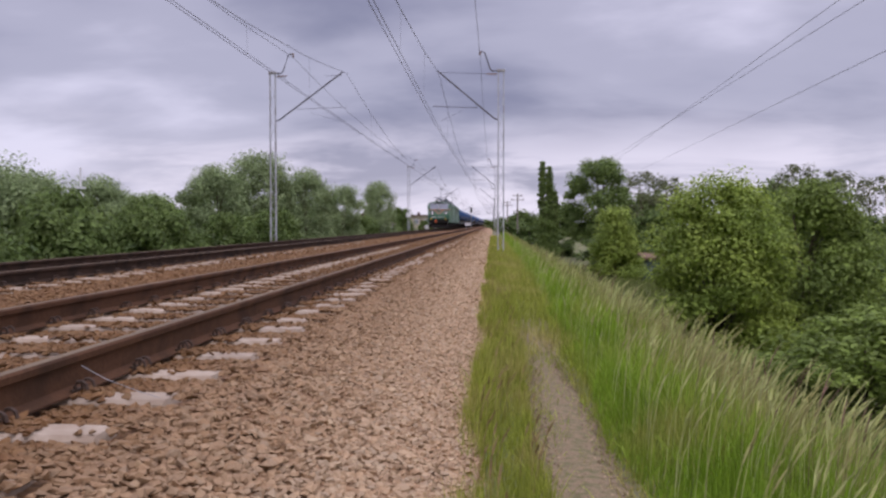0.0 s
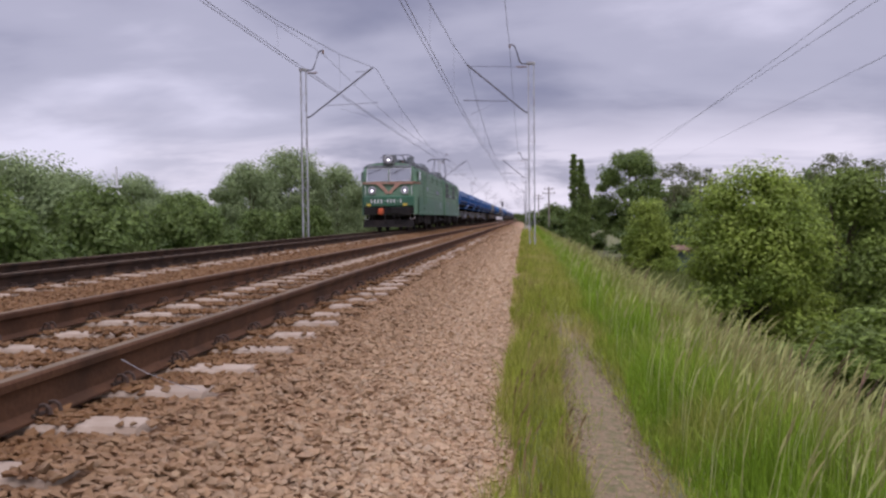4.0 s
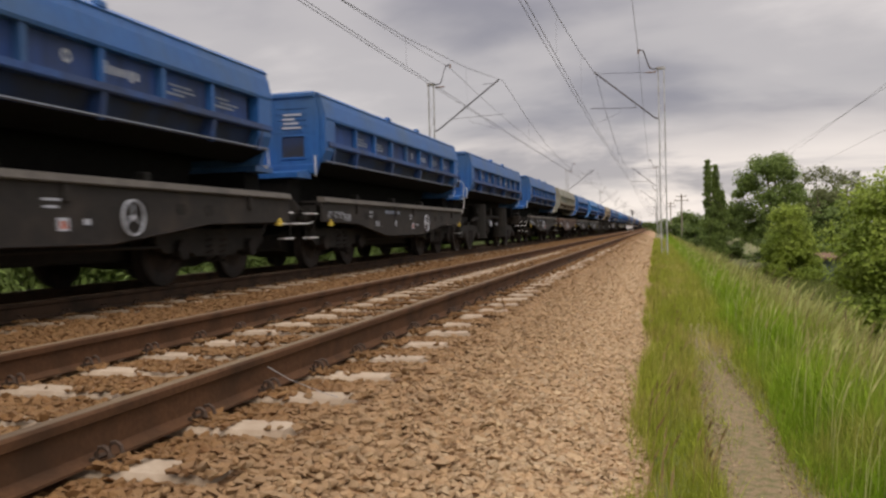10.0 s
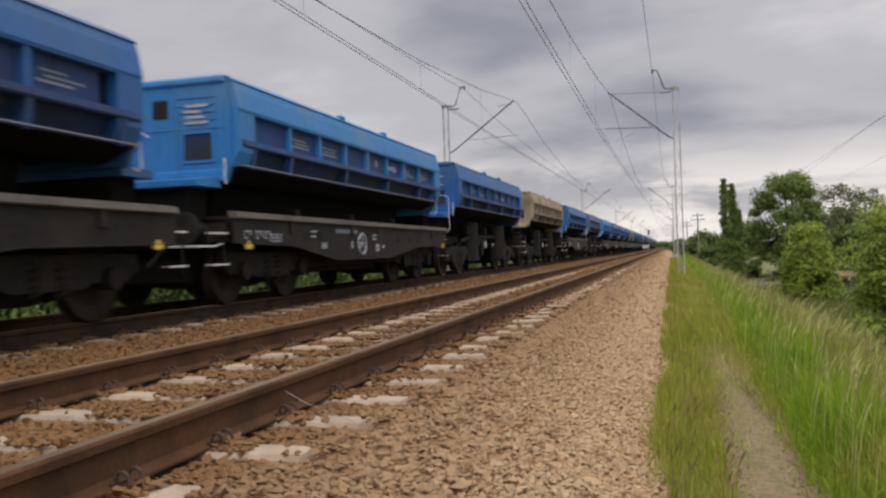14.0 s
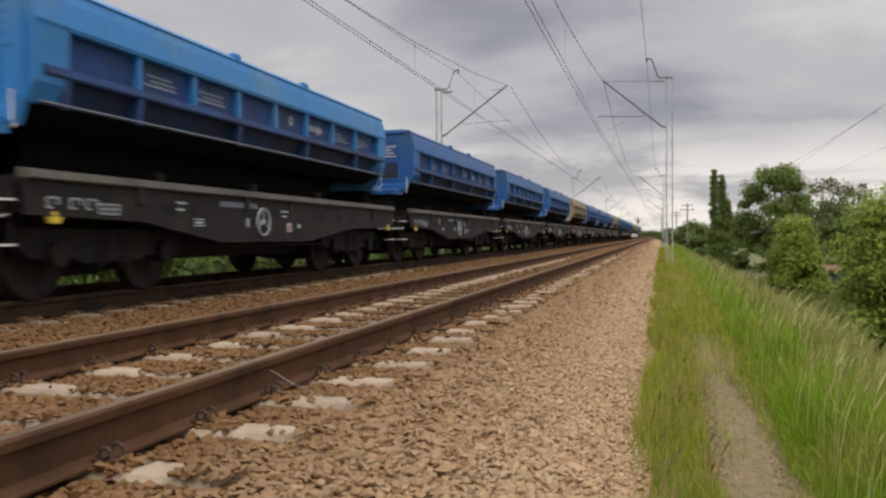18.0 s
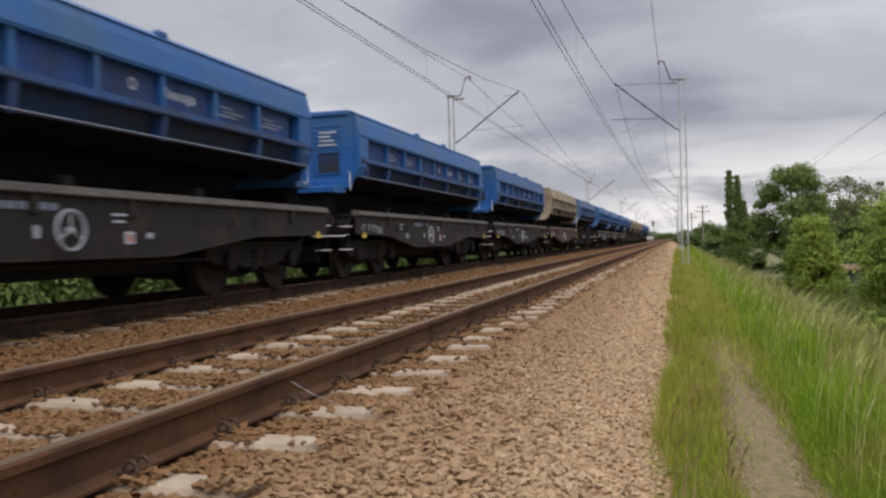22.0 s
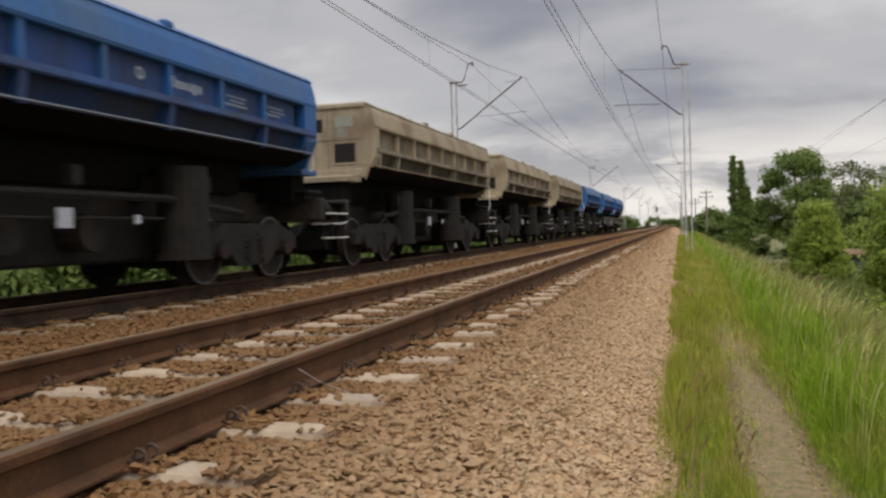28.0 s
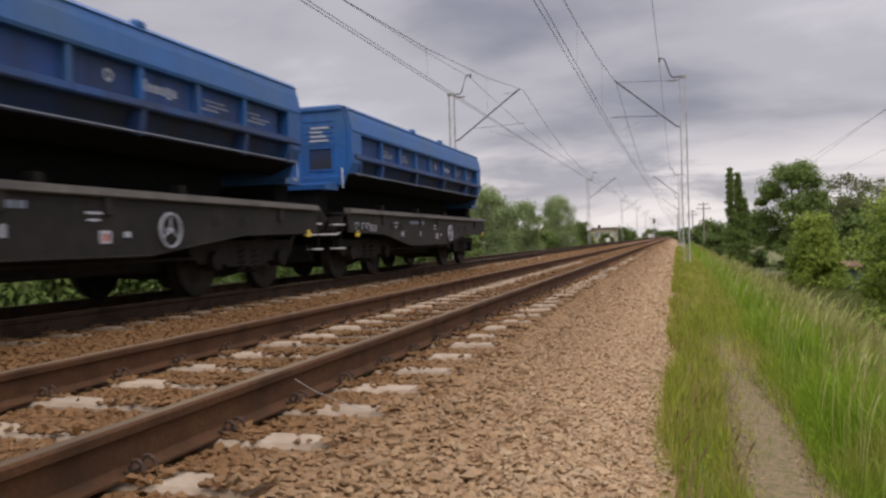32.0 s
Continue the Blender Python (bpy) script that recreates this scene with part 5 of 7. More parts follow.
def signal(x, y):
    """A slim colour-light signal between the tracks."""
    g = tagged(new("light_signal"), "slim grey post with a black railway signal head", "signal")
    g.location = (x, y, -0.3)
    part("post", tb([(0, 0, 0), (0, 0, 3.7)], 0.07, 8, 0.055), GALV, g)
    head = part("signal_head", bx(-0.2, 0.2, -0.12, 0.1, 3.5, 4.6, bevel=0.06), DEEP, g, "black signal head with hooded lenses")
    for z in (3.7, 3.95, 4.2, 4.42):
        part("lens_hood", tb([(0, -0.12, z), (0, -0.24, z)], 0.09, 10), DEEP, head)
    part("base", bx(-0.2, 0.2, -0.2, 0.2, -0.1, 0.25, bevel=0.02), CONCRETE, g)


signal(-2.05, 182)
km_board(-2.1, 150, -0.26)
km_board(-2.1, 168, -0.26)
km_board(-7.0, 120, -0.7)


# ---- the train ----
def lathe(outline, y, z, n=28):
    """A turned shape about an axle along x: (x, radius) pairs from end to end."""
    bm = bmesh.new()
    rings = [[bm.verts.new((x, y + q * math.cos(a), z + q * math.sin(a))) for a in (k * 2 * math.pi / n for k in range(n))] for x, q in outline]
    for a, b in zip(rings, rings[1:]):
        for k in range(n):
            bm.faces.new((a[k], a[(k + 1) % n], b[(k + 1) % n], b[k]))
    bm.faces.new(rings[0][::-1])
    bm.faces.new(rings[-1])
    bmesh.ops.recalc_face_normals(bm, faces=bm.faces)
    return bm


def bogie(parent, y0, wheelbase, r, kind):
    """Two wheelsets in side frames with axle boxes and springs."""
    b = part("bogie", bx(-0.95, 0.95, y0 - 0.16, y0 + 0.16, 0.45, 0.72, bevel=0.03), DEEP, parent, "greasy dark bogie")
    part("brake_rigging", pr([(y0 - wheelbase / 2 - 0.7, 0.62), (y0 - wheelbase / 2 - 0.6, 0.34), (y0 - 0.3, 0.2), (y0 + 0.3, 0.2), (y0 + wheelbase / 2 + 0.6, 0.34), (y0 + wheelbase / 2 + 0.7, 0.62), (y0 + 0.6, 0.84), (y0 - 0.6, 0.84)], "x", -0.52, 0.52), DEEP, b, "brake beams and levers")
    for s in (-1, 1):
        x = s * 1.0
        if kind == "cast":
            out = [(y0 - wheelbase / 2 - 0.42, 0.42), (y0 - wheelbase / 2 + 0.25, 0.42), (y0 - 0.42, 0.22), (y0 + 0.42, 0.22), (y0 + wheelbase / 2 - 0.25, 0.42), (y0 + wheelbase / 2 + 0.42, 0.42), (y0 + wheelbase / 2 + 0.42, 0.62), (y0 + wheelbase / 2 - 0.1, 0.80), (y0 - wheelbase / 2 + 0.1, 0.80), (y0 - wheelbase / 2 - 0.42, 0.62)]
        else:
            out = [(y0 - wheelbase / 2 - 0.5, 0.55), (y0 - wheelbase / 2 - 0.3, 0.42), (y0 - wheelbase / 2 + 0.3, 0.42), (y0 - 0.5, 0.36), (y0 + 0.5, 0.36), (y0 + wheelbase / 2 - 0.3, 0.42), (y0 + wheelbase / 2 + 0.3, 0.42), (y0 + wheelbase / 2 + 0.5, 0.55), (y0 + wheelbase / 2 + 0.5, 0.72), (y0 - wheelbase / 2 - 0.5, 0.72)]
        part("side_frame", pr(out, "x", x - 0.05, x + 0.05), DEEP, b)
        for dy in (-0.18, 0.18):
            coil = [(x + s * 0.03 + 0.07 * math.cos(q * 1.05), y0 + dy + 0.07 * math.sin(q * 1.05), 0.26 + q * 0.0135) for q in range(30)]
            part("spring", tb(coil, 0.018, 5), WHEEL, b, "coil spring")
        for e in (-1, 1):
            y = y0 + e * wheelbase / 2
            part("axle_box", tb([(x - 0.06, y, r), (x + s * 0.14, y, r)], 0.13, 10), WHEEL, b)
    for e in (-1, 1):
        y = y0 + e * wheelbase / 2
        ws = part("wheelset", lathe([(-0.95, 0.05), (-0.84, 0.06), (-0.84, 0.16), (-0.80, r * 0.62), (-0.82, r - 0.07), (-0.82, r), (-0.73, r + 0.004), (-0.72, r + 0.03), (-0.70, r + 0.03), (-0.70, r - 0.07), (-0.74, r * 0.6), (-0.68, 0.15), (-0.66, 0.085), (0.66, 0.085), (0.68, 0.15), (0.74, r * 0.6), (0.70, r - 0.07), (0.70, r + 0.03), (0.72, r + 0.03), (0.73, r + 0.004), (0.82, r), (0.82, r - 0.07), (0.80, r * 0.62), (0.84, 0.16), (0.84, 0.06), (0.95, 0.05)], 0.0, 0.0), WHEEL, parent, "dark steel wheelset")
        ws.location = (0, y, r)
        for s in (-1, 1):
            part("rim", ring(bmesh.new(), (s * 0.821 - (0.006 if s < 0 else 0), 0, 0), r - 0.004, r - 0.03, "x", 0.006, 28), RIM if kind == "cast" else WHEEL, ws)
    return b


def buffers(parent, y, d, z=1.04):
    for s in (-1, 1):
        bm = bmesh.new()
        tube(bm, [(s * 0.875, y, z), (s * 0.875, y + d * 0.38, z)], 0.11, 10)
        tube(bm, [(s * 0.875, y + d * 0.38, z), (s * 0.875, y + d * 0.44, z)], 0.22, 14)
        part("buffer", bm, DEEP, parent, "round steel buffer")
    bm = bmesh.new()
    tube(bm, [(0, y, z), (0, y + d * 0.3, z), (0.03, y + d * 0.45, z - 0.1)], 0.05, 6)
    part("coupling_hook", bm, DEEP, parent)


def steps(parent, x, y, d):
    part("step_hanger", tb([(x - 0.06, y, 1.05), (x, y, 0.9), (x, y, 0.55), (x, y + d * 0.34, 0.55), (x, y + d * 0.34, 0.9), (x - 0.06, y + d * 0.34, 1.05)], 0.014, 5), DEEP, parent)
    for z in (0.97, 0.56):
        part("step", bx(x - 0.06, x + 0.07, min(y, y + d * 0.34), max(y, y + d * 0.34), z - 0.009, z + 0.009), WHITE, parent, "white-edged step")


def bars(parent, x, y, z, rows, mat, proud=0.006):
    """Lettering too small or worn to read, as plain bars on a side facing +x."""
    bm = bmesh.new()
    for dy, w, dz, h in rows:
        box(bm, min(x, x + math.copysign(proud, x)), max(x, x + math.copysign(proud, x)), y + dy, y + dy + w, z + dz, z + dz + h)
    tagged(part("lettering", bm, mat, parent), kind="stuff" if len(rows) > 1 else "")


def letters(parent, x, y, z, rows, mat, proud=0.006):
    """Larger characters, one bar each."""
    for row in rows:
        bars(parent, x, y, z, [row], mat, proud)


def tub(parent, paint, panel, rail_mat, seed, marks, near=0.0, L=10.05):
    """The tipping body: rounded top band, two tiers of recessed panels between ribs, end walls with hatches."""
    sandy = paint in (TAN, PALEGREY)
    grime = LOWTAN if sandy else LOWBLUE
    # the lower tier's panels are much darker than the upper ones
    dark_panel = DARKTAN if sandy else DARKBLUE
    r = random.Random(seed)
    body = part("tipping_body", pr([(-1.0, 1.76), (1.0, 1.76), (1.15, 1.82), (1.285, 2.12), (1.29, 2.60), (1.25, 3.0), (-1.25, 3.0), (-1.29, 2.60), (-1.285, 2.12), (-1.15, 1.82)], "y", near + 0.04, L - 0.04), SHADE_GRIME, parent)
    for s in (-1, 1):
        def side(u):
            return s * u
        part("top_band", pr([(side(1.28), 2.59), (side(1.44), 2.59), (side(1.452), 2.63), (side(1.40), 2.88), (side(1.36), 2.99), (side(1.30), 3.045), (side(1.2), 3.0)], "y", near, L), paint, body)
        part("rim", pr([(side(1.365), 2.99), (side(1.375), 3.01), (side(1.31), 3.066), (side(1.22), 3.07), (side(1.22), 3.03), (side(1.30), 3.04)], "y", near - 0.02, L + 0.02), DUSTRIM if sandy else paint, body, "dusty upper rim" if sandy else "")
        for y0, y1 in ((near, 0.58), (L - 0.42, L)):
            part("corner_post", pr([(side(1.2), 1.86), (side(1.34), 1.86), (side(1.43), 2.06), (side(1.44), 2.6), (side(1.25), 2.6)], "y", y0, y1), paint, body)
        n = 8
        lo_x, hi_x = min(side(1.28), side(1.425)), max(side(1.28), side(1.425))
        ribs, panels = bmesh.new(), bmesh.new()
        for k in range(n + 1):
            y = 0.62 + 1.11 * k
            if s > 0:
                ribs, panels = bmesh.new(), bmesh.new()
            if 0 < k < n:
                prism(ribs, [(y - 0.035, 2.2), (y + 0.035, 2.2), (y + 0.035, 2.605), (y - 0.035, 2.605)], "x", lo_x, hi_x)
                if s > 0:
                    part("upper_rib", ribs, paint, body)
            if k < n:
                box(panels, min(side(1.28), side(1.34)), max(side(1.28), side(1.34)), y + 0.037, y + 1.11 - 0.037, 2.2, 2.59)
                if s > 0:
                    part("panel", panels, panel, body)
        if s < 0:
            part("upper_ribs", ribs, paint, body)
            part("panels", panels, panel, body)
        part("middle_ledge", pr([(side(1.28), 2.13), (side(1.45), 2.13), (side(1.465), 2.15), (side(1.46), 2.22), (side(1.34), 2.245), (side(1.28), 2.24)], "y", near + 0.12, L - 0.05), grime, body)
        stations = (near * 0.5 + 0.5, 1.73, 3.95, 6.17, 8.39, 9.72)
        m = 5
        ribs, panels = bmesh.new(), bmesh.new()
        for k in range(m + 1):
            y = stations[k]
            if s > 0:
                ribs, panels = bmesh.new(), bmesh.new()
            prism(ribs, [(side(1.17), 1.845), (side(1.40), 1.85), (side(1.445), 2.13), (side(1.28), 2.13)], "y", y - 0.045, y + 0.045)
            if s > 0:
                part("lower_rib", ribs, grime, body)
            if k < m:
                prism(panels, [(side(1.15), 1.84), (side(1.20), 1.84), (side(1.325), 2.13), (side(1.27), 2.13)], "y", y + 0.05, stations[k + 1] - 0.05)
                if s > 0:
                    part("lower_panel", panels, dark_panel, body)
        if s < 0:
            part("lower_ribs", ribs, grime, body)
            part("lower_panels", panels, dark_panel, body)
        part("hinge_rail", pr([(side(1.36), 1.872), (side(1.41), 1.876), (side(1.41), 1.893), (side(1.36), 1.89)], "y", near + 0.12, L - 0.05), rail_mat, body, "worn pale hinge bar")
        part("bottom_flange", pr([(side(0.9), 1.70), (side(0.98), 1.70), (side(1.34), 1.845), (side(1.37), 1.862), (side(1.2), 1.85)], "y", near + 0.1, L - 0.1), SHADE_GRIME, body)
    for y in (4.05, 6.3):
        part("lug", bx(1.24, 1.36, y - 0.09, y + 0.09, 3.02, 3.12, bevel=0.025), paint, body)
    for e, y in ((-1, near), (1, L)):
        def yy(d):
            return y + e * d

        def plate(name, x0, x1, d0, d1, z0, z1, mat, parent, label="", bevel=0.0):
            return part(name, bx(x0, x1, min(yy(d0), yy(d1)), max(yy(d0), yy(d1)), z0, z1, bevel=bevel), mat, parent, label)
        bm = pr([(-1.24, 1.66), (1.24, 1.66), (1.33, 1.9), (1.34, 2.66), (1.27, 3.04), (-1.27, 3.04), (-1.34, 2.66), (-1.33, 1.9)], "y", min(yy(-0.06), yy(0.03)), max(yy(-0.06), yy(0.03)))
        end = part("end_wall", bm, paint, body)
        plate("end_top_beam", -1.27, 1.27, -0.05, 0.07, 2.97, 3.085, paint, end, bevel=0.03)
        part("shelf", pr([(min(yy(0.0), yy(0.58)), 1.58), (max(yy(0.0), yy(0.58)), 1.58), (max(yy(0.0), yy(0.58)), 1.66 if e > 0 else 1.74), (min(yy(0.0), yy(0.58)), 1.74 if e > 0 else 1.66)], "x", -1.25, 1.15), paint, body, "projecting end shelf")
        plate("shelf_bracket", -0.95, 0.95, 0.04, 0.5, 1.16, 1.58, SHADE_GRIME, body, "black bracket under the end shelf")
        plate("hatch", 0.17, 0.40, 0.02, 0.04, 2.55, 2.80, DEEP, end, "dark square hatch", 0.015)
        if e < 0:
            opening = plate("opening", 0.64, 1.06, 0.02, 0.034, 1.96, 2.32, DEEP if sandy else DARKBLUE, end, "dark opening in the end wall")
            for x0, x1, z0, z1 in ((0.61, 1.09, 2.32, 2.35), (0.61, 1.09, 1.93, 1.96), (0.61, 0.64, 1.96, 2.32), (1.06, 1.09, 1.96, 2.32)):
                plate("opening_frame", x0, x1, 0.02, 0.05, z0, z1, paint, opening)
            for x in (0.5, -0.35):
                plate("end_seam", x, x + 0.018, 0.02, 0.042, 1.72, 2.96, grime if sandy else paint, end)
            plate("end_seam", -1.2, 1.2, 0.02, 0.04, 2.385, 2.405, grime if sandy else paint, end)
            plate("end_sill", -1.24, 1.24, 0.02, 0.06, 1.66, 1.83, paint, end, bevel=0.012)
            for z in () if sandy else (2.5, 2.6, 2.7, 2.8):
                plate("stiffener", 0.55, 1.12, 0.02, 0.043, z, z + 0.014, paint, end)
        part("round_cover", ring(bmesh.new(), (-0.45, yy(0.03) if e > 0 else yy(0.06), 2.1), 0.09, 0.05, "y", 0.03, 14), paint, end)
        part("end_grab_rail", tb([(-0.75, yy(0.03), 2.38), (-0.7, yy(0.14), 2.40), (0.0, yy(0.14), 2.40), (0.1, yy(0.03), 2.32)], 0.010, 5), paint if sandy else WHITE, end, "bent grab rail")
        part("hook_handle", tb([(1.24, yy(0.03), 1.96), (1.29, yy(0.13), 1.95), (1.30, yy(0.14), 1.68), (1.28, yy(0.10), 1.62), (1.26, yy(0.05), 1.66)], 0.010, 6), paint if sandy else WHITE, end, "hooked handle")
        if sandy and e < 0:
            plate("notice", 0.66, 1.02, 0.03, 0.038, 2.64, 2.84, TEAL_PALE, end, "faded pale teal patch")
            plate("notice", 0.66, 0.9, 0.03, 0.038, 2.44, 2.60, PALEGREY, end, "worn pale notice")
        if marks and e < 0:
            bm = bmesh.new()
            for k in range(4):
                box(bm, 0.66 + 0.02 * (k % 2), 1.02 - 0.06 * (k % 3), min(yy(0.043), yy(0.05)), max(yy(0.043), yy(0.05)), 2.45 + 0.075 * k, 2.485 + 0.075 * k)
            tagged(part("lettering", bm, DULLWHITE, end), kind="stuff")
    if marks:
        # owner's mark as a plain disc and bars; the rest as worn bars
        part("owner_mark", ring(bmesh.new(), (1.341, 5.72, 2.42), 0.07, 0.04, "x", 0.006, 14), DULLWHITE, body, "faded white owner's mark")
        bars(body, 1.341, 6.30, 2.36, [(0.11 * k, 0.06, -0.03 if k == 4 else 0.0, 0.13 if k in (0, 4) else 0.09) for k in range(6)], DULLWHITE)
        for k in (1, 2, 6, 7):
            y = 0.62 + 1.11 * k + 0.18
            bars(body, 1.341, y, 2.3, [(0.05, r.uniform(0.3, 0.6), 0.13, 0.025), (0.12, r.uniform(0.3, 0.55), 0.075, 0.025), (0.0, r.uniform(0.35, 0.7), 0.02, 0.03)], FADED)
    return body


def wagon(name, kind, paint, panel, frame_mat, label, rail_mat, marks=True, seed=1, brake_y=4.62):
    w = tagged(new(name), label, "freight wagon", "wagons of the freight train")
    tub(w, paint, panel, rail_mat, seed, marks, *((0.3, 10.15) if paint is TAN else (0.0, 9.93) if paint is PALEGREY else (0.2, 10.05) if kind == "B" else (0.12, 10.05)))
    part("tipping_frame", pr([(-0.5, 1.25), (0.5, 1.25), (0.62, 1.76), (-0.62, 1.76)], "y", 0.9, 9.2), SHADE_GRIME, w, "black tipping frame under the body")
    for y in (2.6, 5.0, 7.4):
        part("body_support", bx(0.95, 1.1, y - 0.08, y + 0.08, 1.18, 1.40, bevel=0.02), DEEP, w, "short steel body rest")
    if kind == "A":
        y0, y1 = 0.05, 10.7
        part("deck", bx(-1.30, 1.30, y0, y1, 1.12, 1.2), frame_mat, w, "flat wagon deck")
        for s in (-1, 1):
            out = [(y0, 1.18), (y0, 0.84), (1.8, 0.80), (3.5, 0.56), (6.3, 0.56), (8.3, 0.78), (y1, 0.82), (y1, 1.18)]
            sill = part("side_sill", pr(out, "x", min(s * 1.33, s * 1.37), max(s * 1.33, s * 1.37)), frame_mat, w, "fish-bellied side sill")
            part("top_flange", pr([(s * 1.28, 1.17), (s * 1.42, 1.165), (s * 1.43, 1.18), (s * 1.40, 1.25), (s * 1.28, 1.27)], "y", y0, y1), DUSTBROWN if frame_mat is BROWN else DUSTGREY, sill, "dusty upper edge of the frame")
            part("bottom_lip", tb([(s * 1.375, u, v) for u, v in out[1:7]], 0.013, 4), WHEEL, sill)
            for y in (2.3, 2.85, 6.85, 7.65, 8.3) if s > 0 else ():
                part("slot", pr([(y - 0.12, 0.94), (y - 0.08, 0.88), (y + 0.08, 0.88), (y + 0.12, 0.94), (y + 0.08, 1.02), (y - 0.08, 1.02)], "x", 1.368, 1.374), DEEP, sill, "dark hole in the sill")
            for y in (1.75, 4.2, 5.6, 9.4) if s > 0 else ():
                part("stake_pocket", bx(1.36, 1.41, y - 0.05, y + 0.05, 0.98, 1.17, bevel=0.01), frame_mat, sill)
        hw = part("handbrake_wheel", ring(bmesh.new(), (1.41, brake_y, 0.84), 0.20, 0.182, "x", 0.022, 22), DULLWHITE, w, "pale spoked handbrake wheel")
        for k in range(3):
            a = math.pi / 2 + k * 2 * math.pi / 3
            part("spoke", tb([(1.42, brake_y, 0.84), (1.42, brake_y + 0.19 * math.cos(a), 0.84 + 0.19 * math.sin(a))], 0.009, 4), DULLWHITE, hw)
        part("hub", tb([(1.36, brake_y, 0.84), (1.44, brake_y, 0.84)], 0.025, 8), DULLWHITE, hw)
        # load tables, framed signs and rows of small lettering along the sill
        for y in (0.32, 0.64, 0.88):
            bars(w, 1.373, y, 0.9, [(0.0, 0.02, 0.0, 0.11), (0.14, 0.02, 0.04, 0.07), (0.02, 0.12, 0.095, 0.015), (0.02, 0.06, 0.0, 0.015)], DULLWHITE)
        bars(w, 1.373, 1.06, 0.86, [(0.0, 0.34, 0.0, 0.012), (0.0, 0.34, 0.05, 0.012), (0.0, 0.34, 0.10, 0.012), (0.0, 0.012, 0.0, 0.11), (0.11, 0.012, 0.0, 0.11), (0.22, 0.012, 0.0, 0.11), (0.33, 0.012, 0.0, 0.11)], DULLWHITE)
        bars(w, 1.373, 2.48, 0.92, [(0.0, 0.2, 0.1, 0.025), (0.0, 0.16, 0.02, 0.025), (0.36, 0.26, -0.16, 0.012), (0.36, 0.26, -0.08, 0.012), (0.40, 0.18, -0.13, 0.03)], DULLWHITE)
        bars(w, 1.373, 3.5, 1.02, [(0.13 * k, 0.09, 0.0, 0.07) for k in range(8)], FADED)
        bars(w, 1.373, 4.2, 0.76, [(0.0, 0.06, 0.0, 0.12), (1.08, 0.24, 0.23, 0.025), (1.1, 0.18, 0.16, 0.025), (1.28, 0.16, -0.06, 0.13), (1.66, 0.1, 0.0, 0.06)], DULLWHITE)
        part("red_mark", bx(1.373, 1.381, 5.52, 5.6, 0.72, 0.80), ORANGE, w, "red mark on a white tag")
        for y in (0.42, 10.35):
            part("rope_hook", pr([(y - 0.07, 0.76), (y + 0.07, 0.76), (y + 0.1, 0.83), (y + 0.05, 0.81), (y + 0.02, 0.87), (y - 0.02, 0.87), (y - 0.05, 0.81), (y - 0.1, 0.83)], "x", 1.35, 1.385), YELLOW, w, "yellow rope hook")
        for y in (3.3, 5.0, 6.6):
            part("cross_tank", tb([(-0.7, y, 0.85), (0.7, y, 0.85)], 0.2, 10), DEEP, w)
        part("centre_sill", bx(-0.3, 0.3, y0, y1, 0.8, 1.12), DEEP, w)
        part("brake_gear", bx(-0.55, 0.55, 2.9, 7.9, 0.34, 0.82, bevel=0.04), DEEP, w)
        part("brake_pipe", tb([(1.05, 2.9, 0.5), (1.05, 7.7, 0.5)], 0.02, 5), DEEP, w)
        yb0, yb1, base = 1.72, 9.0, 1.85
    else:
        y0, y1 = -0.6, 10.65
        part("centre_sill", bx(-0.32, 0.32, -0.7, 10.65, 0.86, 1.32), frame_mat, w, "dark centre sill")
        part("headstock", bx(-1.25, 1.25, -0.75, -0.6, 0.86, 1.22, bevel=0.02), frame_mat, w)
        part("headstock", bx(-1.25, 1.25, 10.55, 10.7, 0.86, 1.22, bevel=0.02), frame_mat, w)
        for y in (2.95, 7.0):
            for s in (-1, 1):
                cyl = part("tipping_cylinder", tb([(s * 0.98, y, 0.42), (s * 0.98, y, 1.5)], 0.31, 18), DEEP, w, "large upright tipping cylinder")
                part("cylinder_foot", tb([(s * 0.98, y, 0.36), (s * 0.98, y, 0.43)], 0.34, 18), DEEP, cyl)
                part("bracket", bx(min(s * 0.3, s * 0.98), max(s * 0.3, s * 0.98), y - 0.18, y + 0.18, 1.1, 1.4), DEEP, cyl)
        for y in (4.3, 5.5):
            part("air_tank", tb([(-0.85, y, 0.72), (0.85, y, 0.72)], 0.21, 12), DEEP, w)
        part("brake_gear", bx(-0.5, 0.5, 2.7, 7.2, 0.36, 0.88, bevel=0.04), DEEP, w)
        part("brake_rod", tb([(1.1, 3.5, 0.86), (1.1, 6.4, 0.86)], 0.016, 5), DEEP, w)
        part("valve_plate", bx(1.1, 1.13, 4.66, 4.86, 0.76, 0.96), DULLWHITE, w, "white valve plate")
        part("valve_plate", bx(1.1, 1.13, 5.86, 5.94, 0.80, 0.90), DULLWHITE, w, "white valve plate")
        for s in (-1, 1):
            if paint is TAN:
                bend = [(s * 1.20, 10.86, 1.15), (s * 1.22, 10.95, 1.35), (s * 1.22, 10.95, 1.95), (s * 1.20, 10.87, 2.12), (s * 1.12, 10.78, 2.17)]
            else:
                bend = [(s * 1.20, -0.22, 1.16), (s * 1.24, -0.16, 1.3), (s * 1.24, -0.16, 2.06), (s * 1.20, -0.18, 2.13), (s * 1.12, -0.22, 2.15), (s * 0.35, -0.22, 2.15)]
            part("handrail", tb(bend, 0.009, 6), WHITE, w, "tall white bent handrail")
            part("frame_strut", tb([(s * 1.05, 1.7, 0.95), (s * 1.05, 3.3, 1.1), (s * 1.05, 6.5, 1.1), (s * 1.05, 8.3, 0.95)], 0.05, 6), DEEP, w)
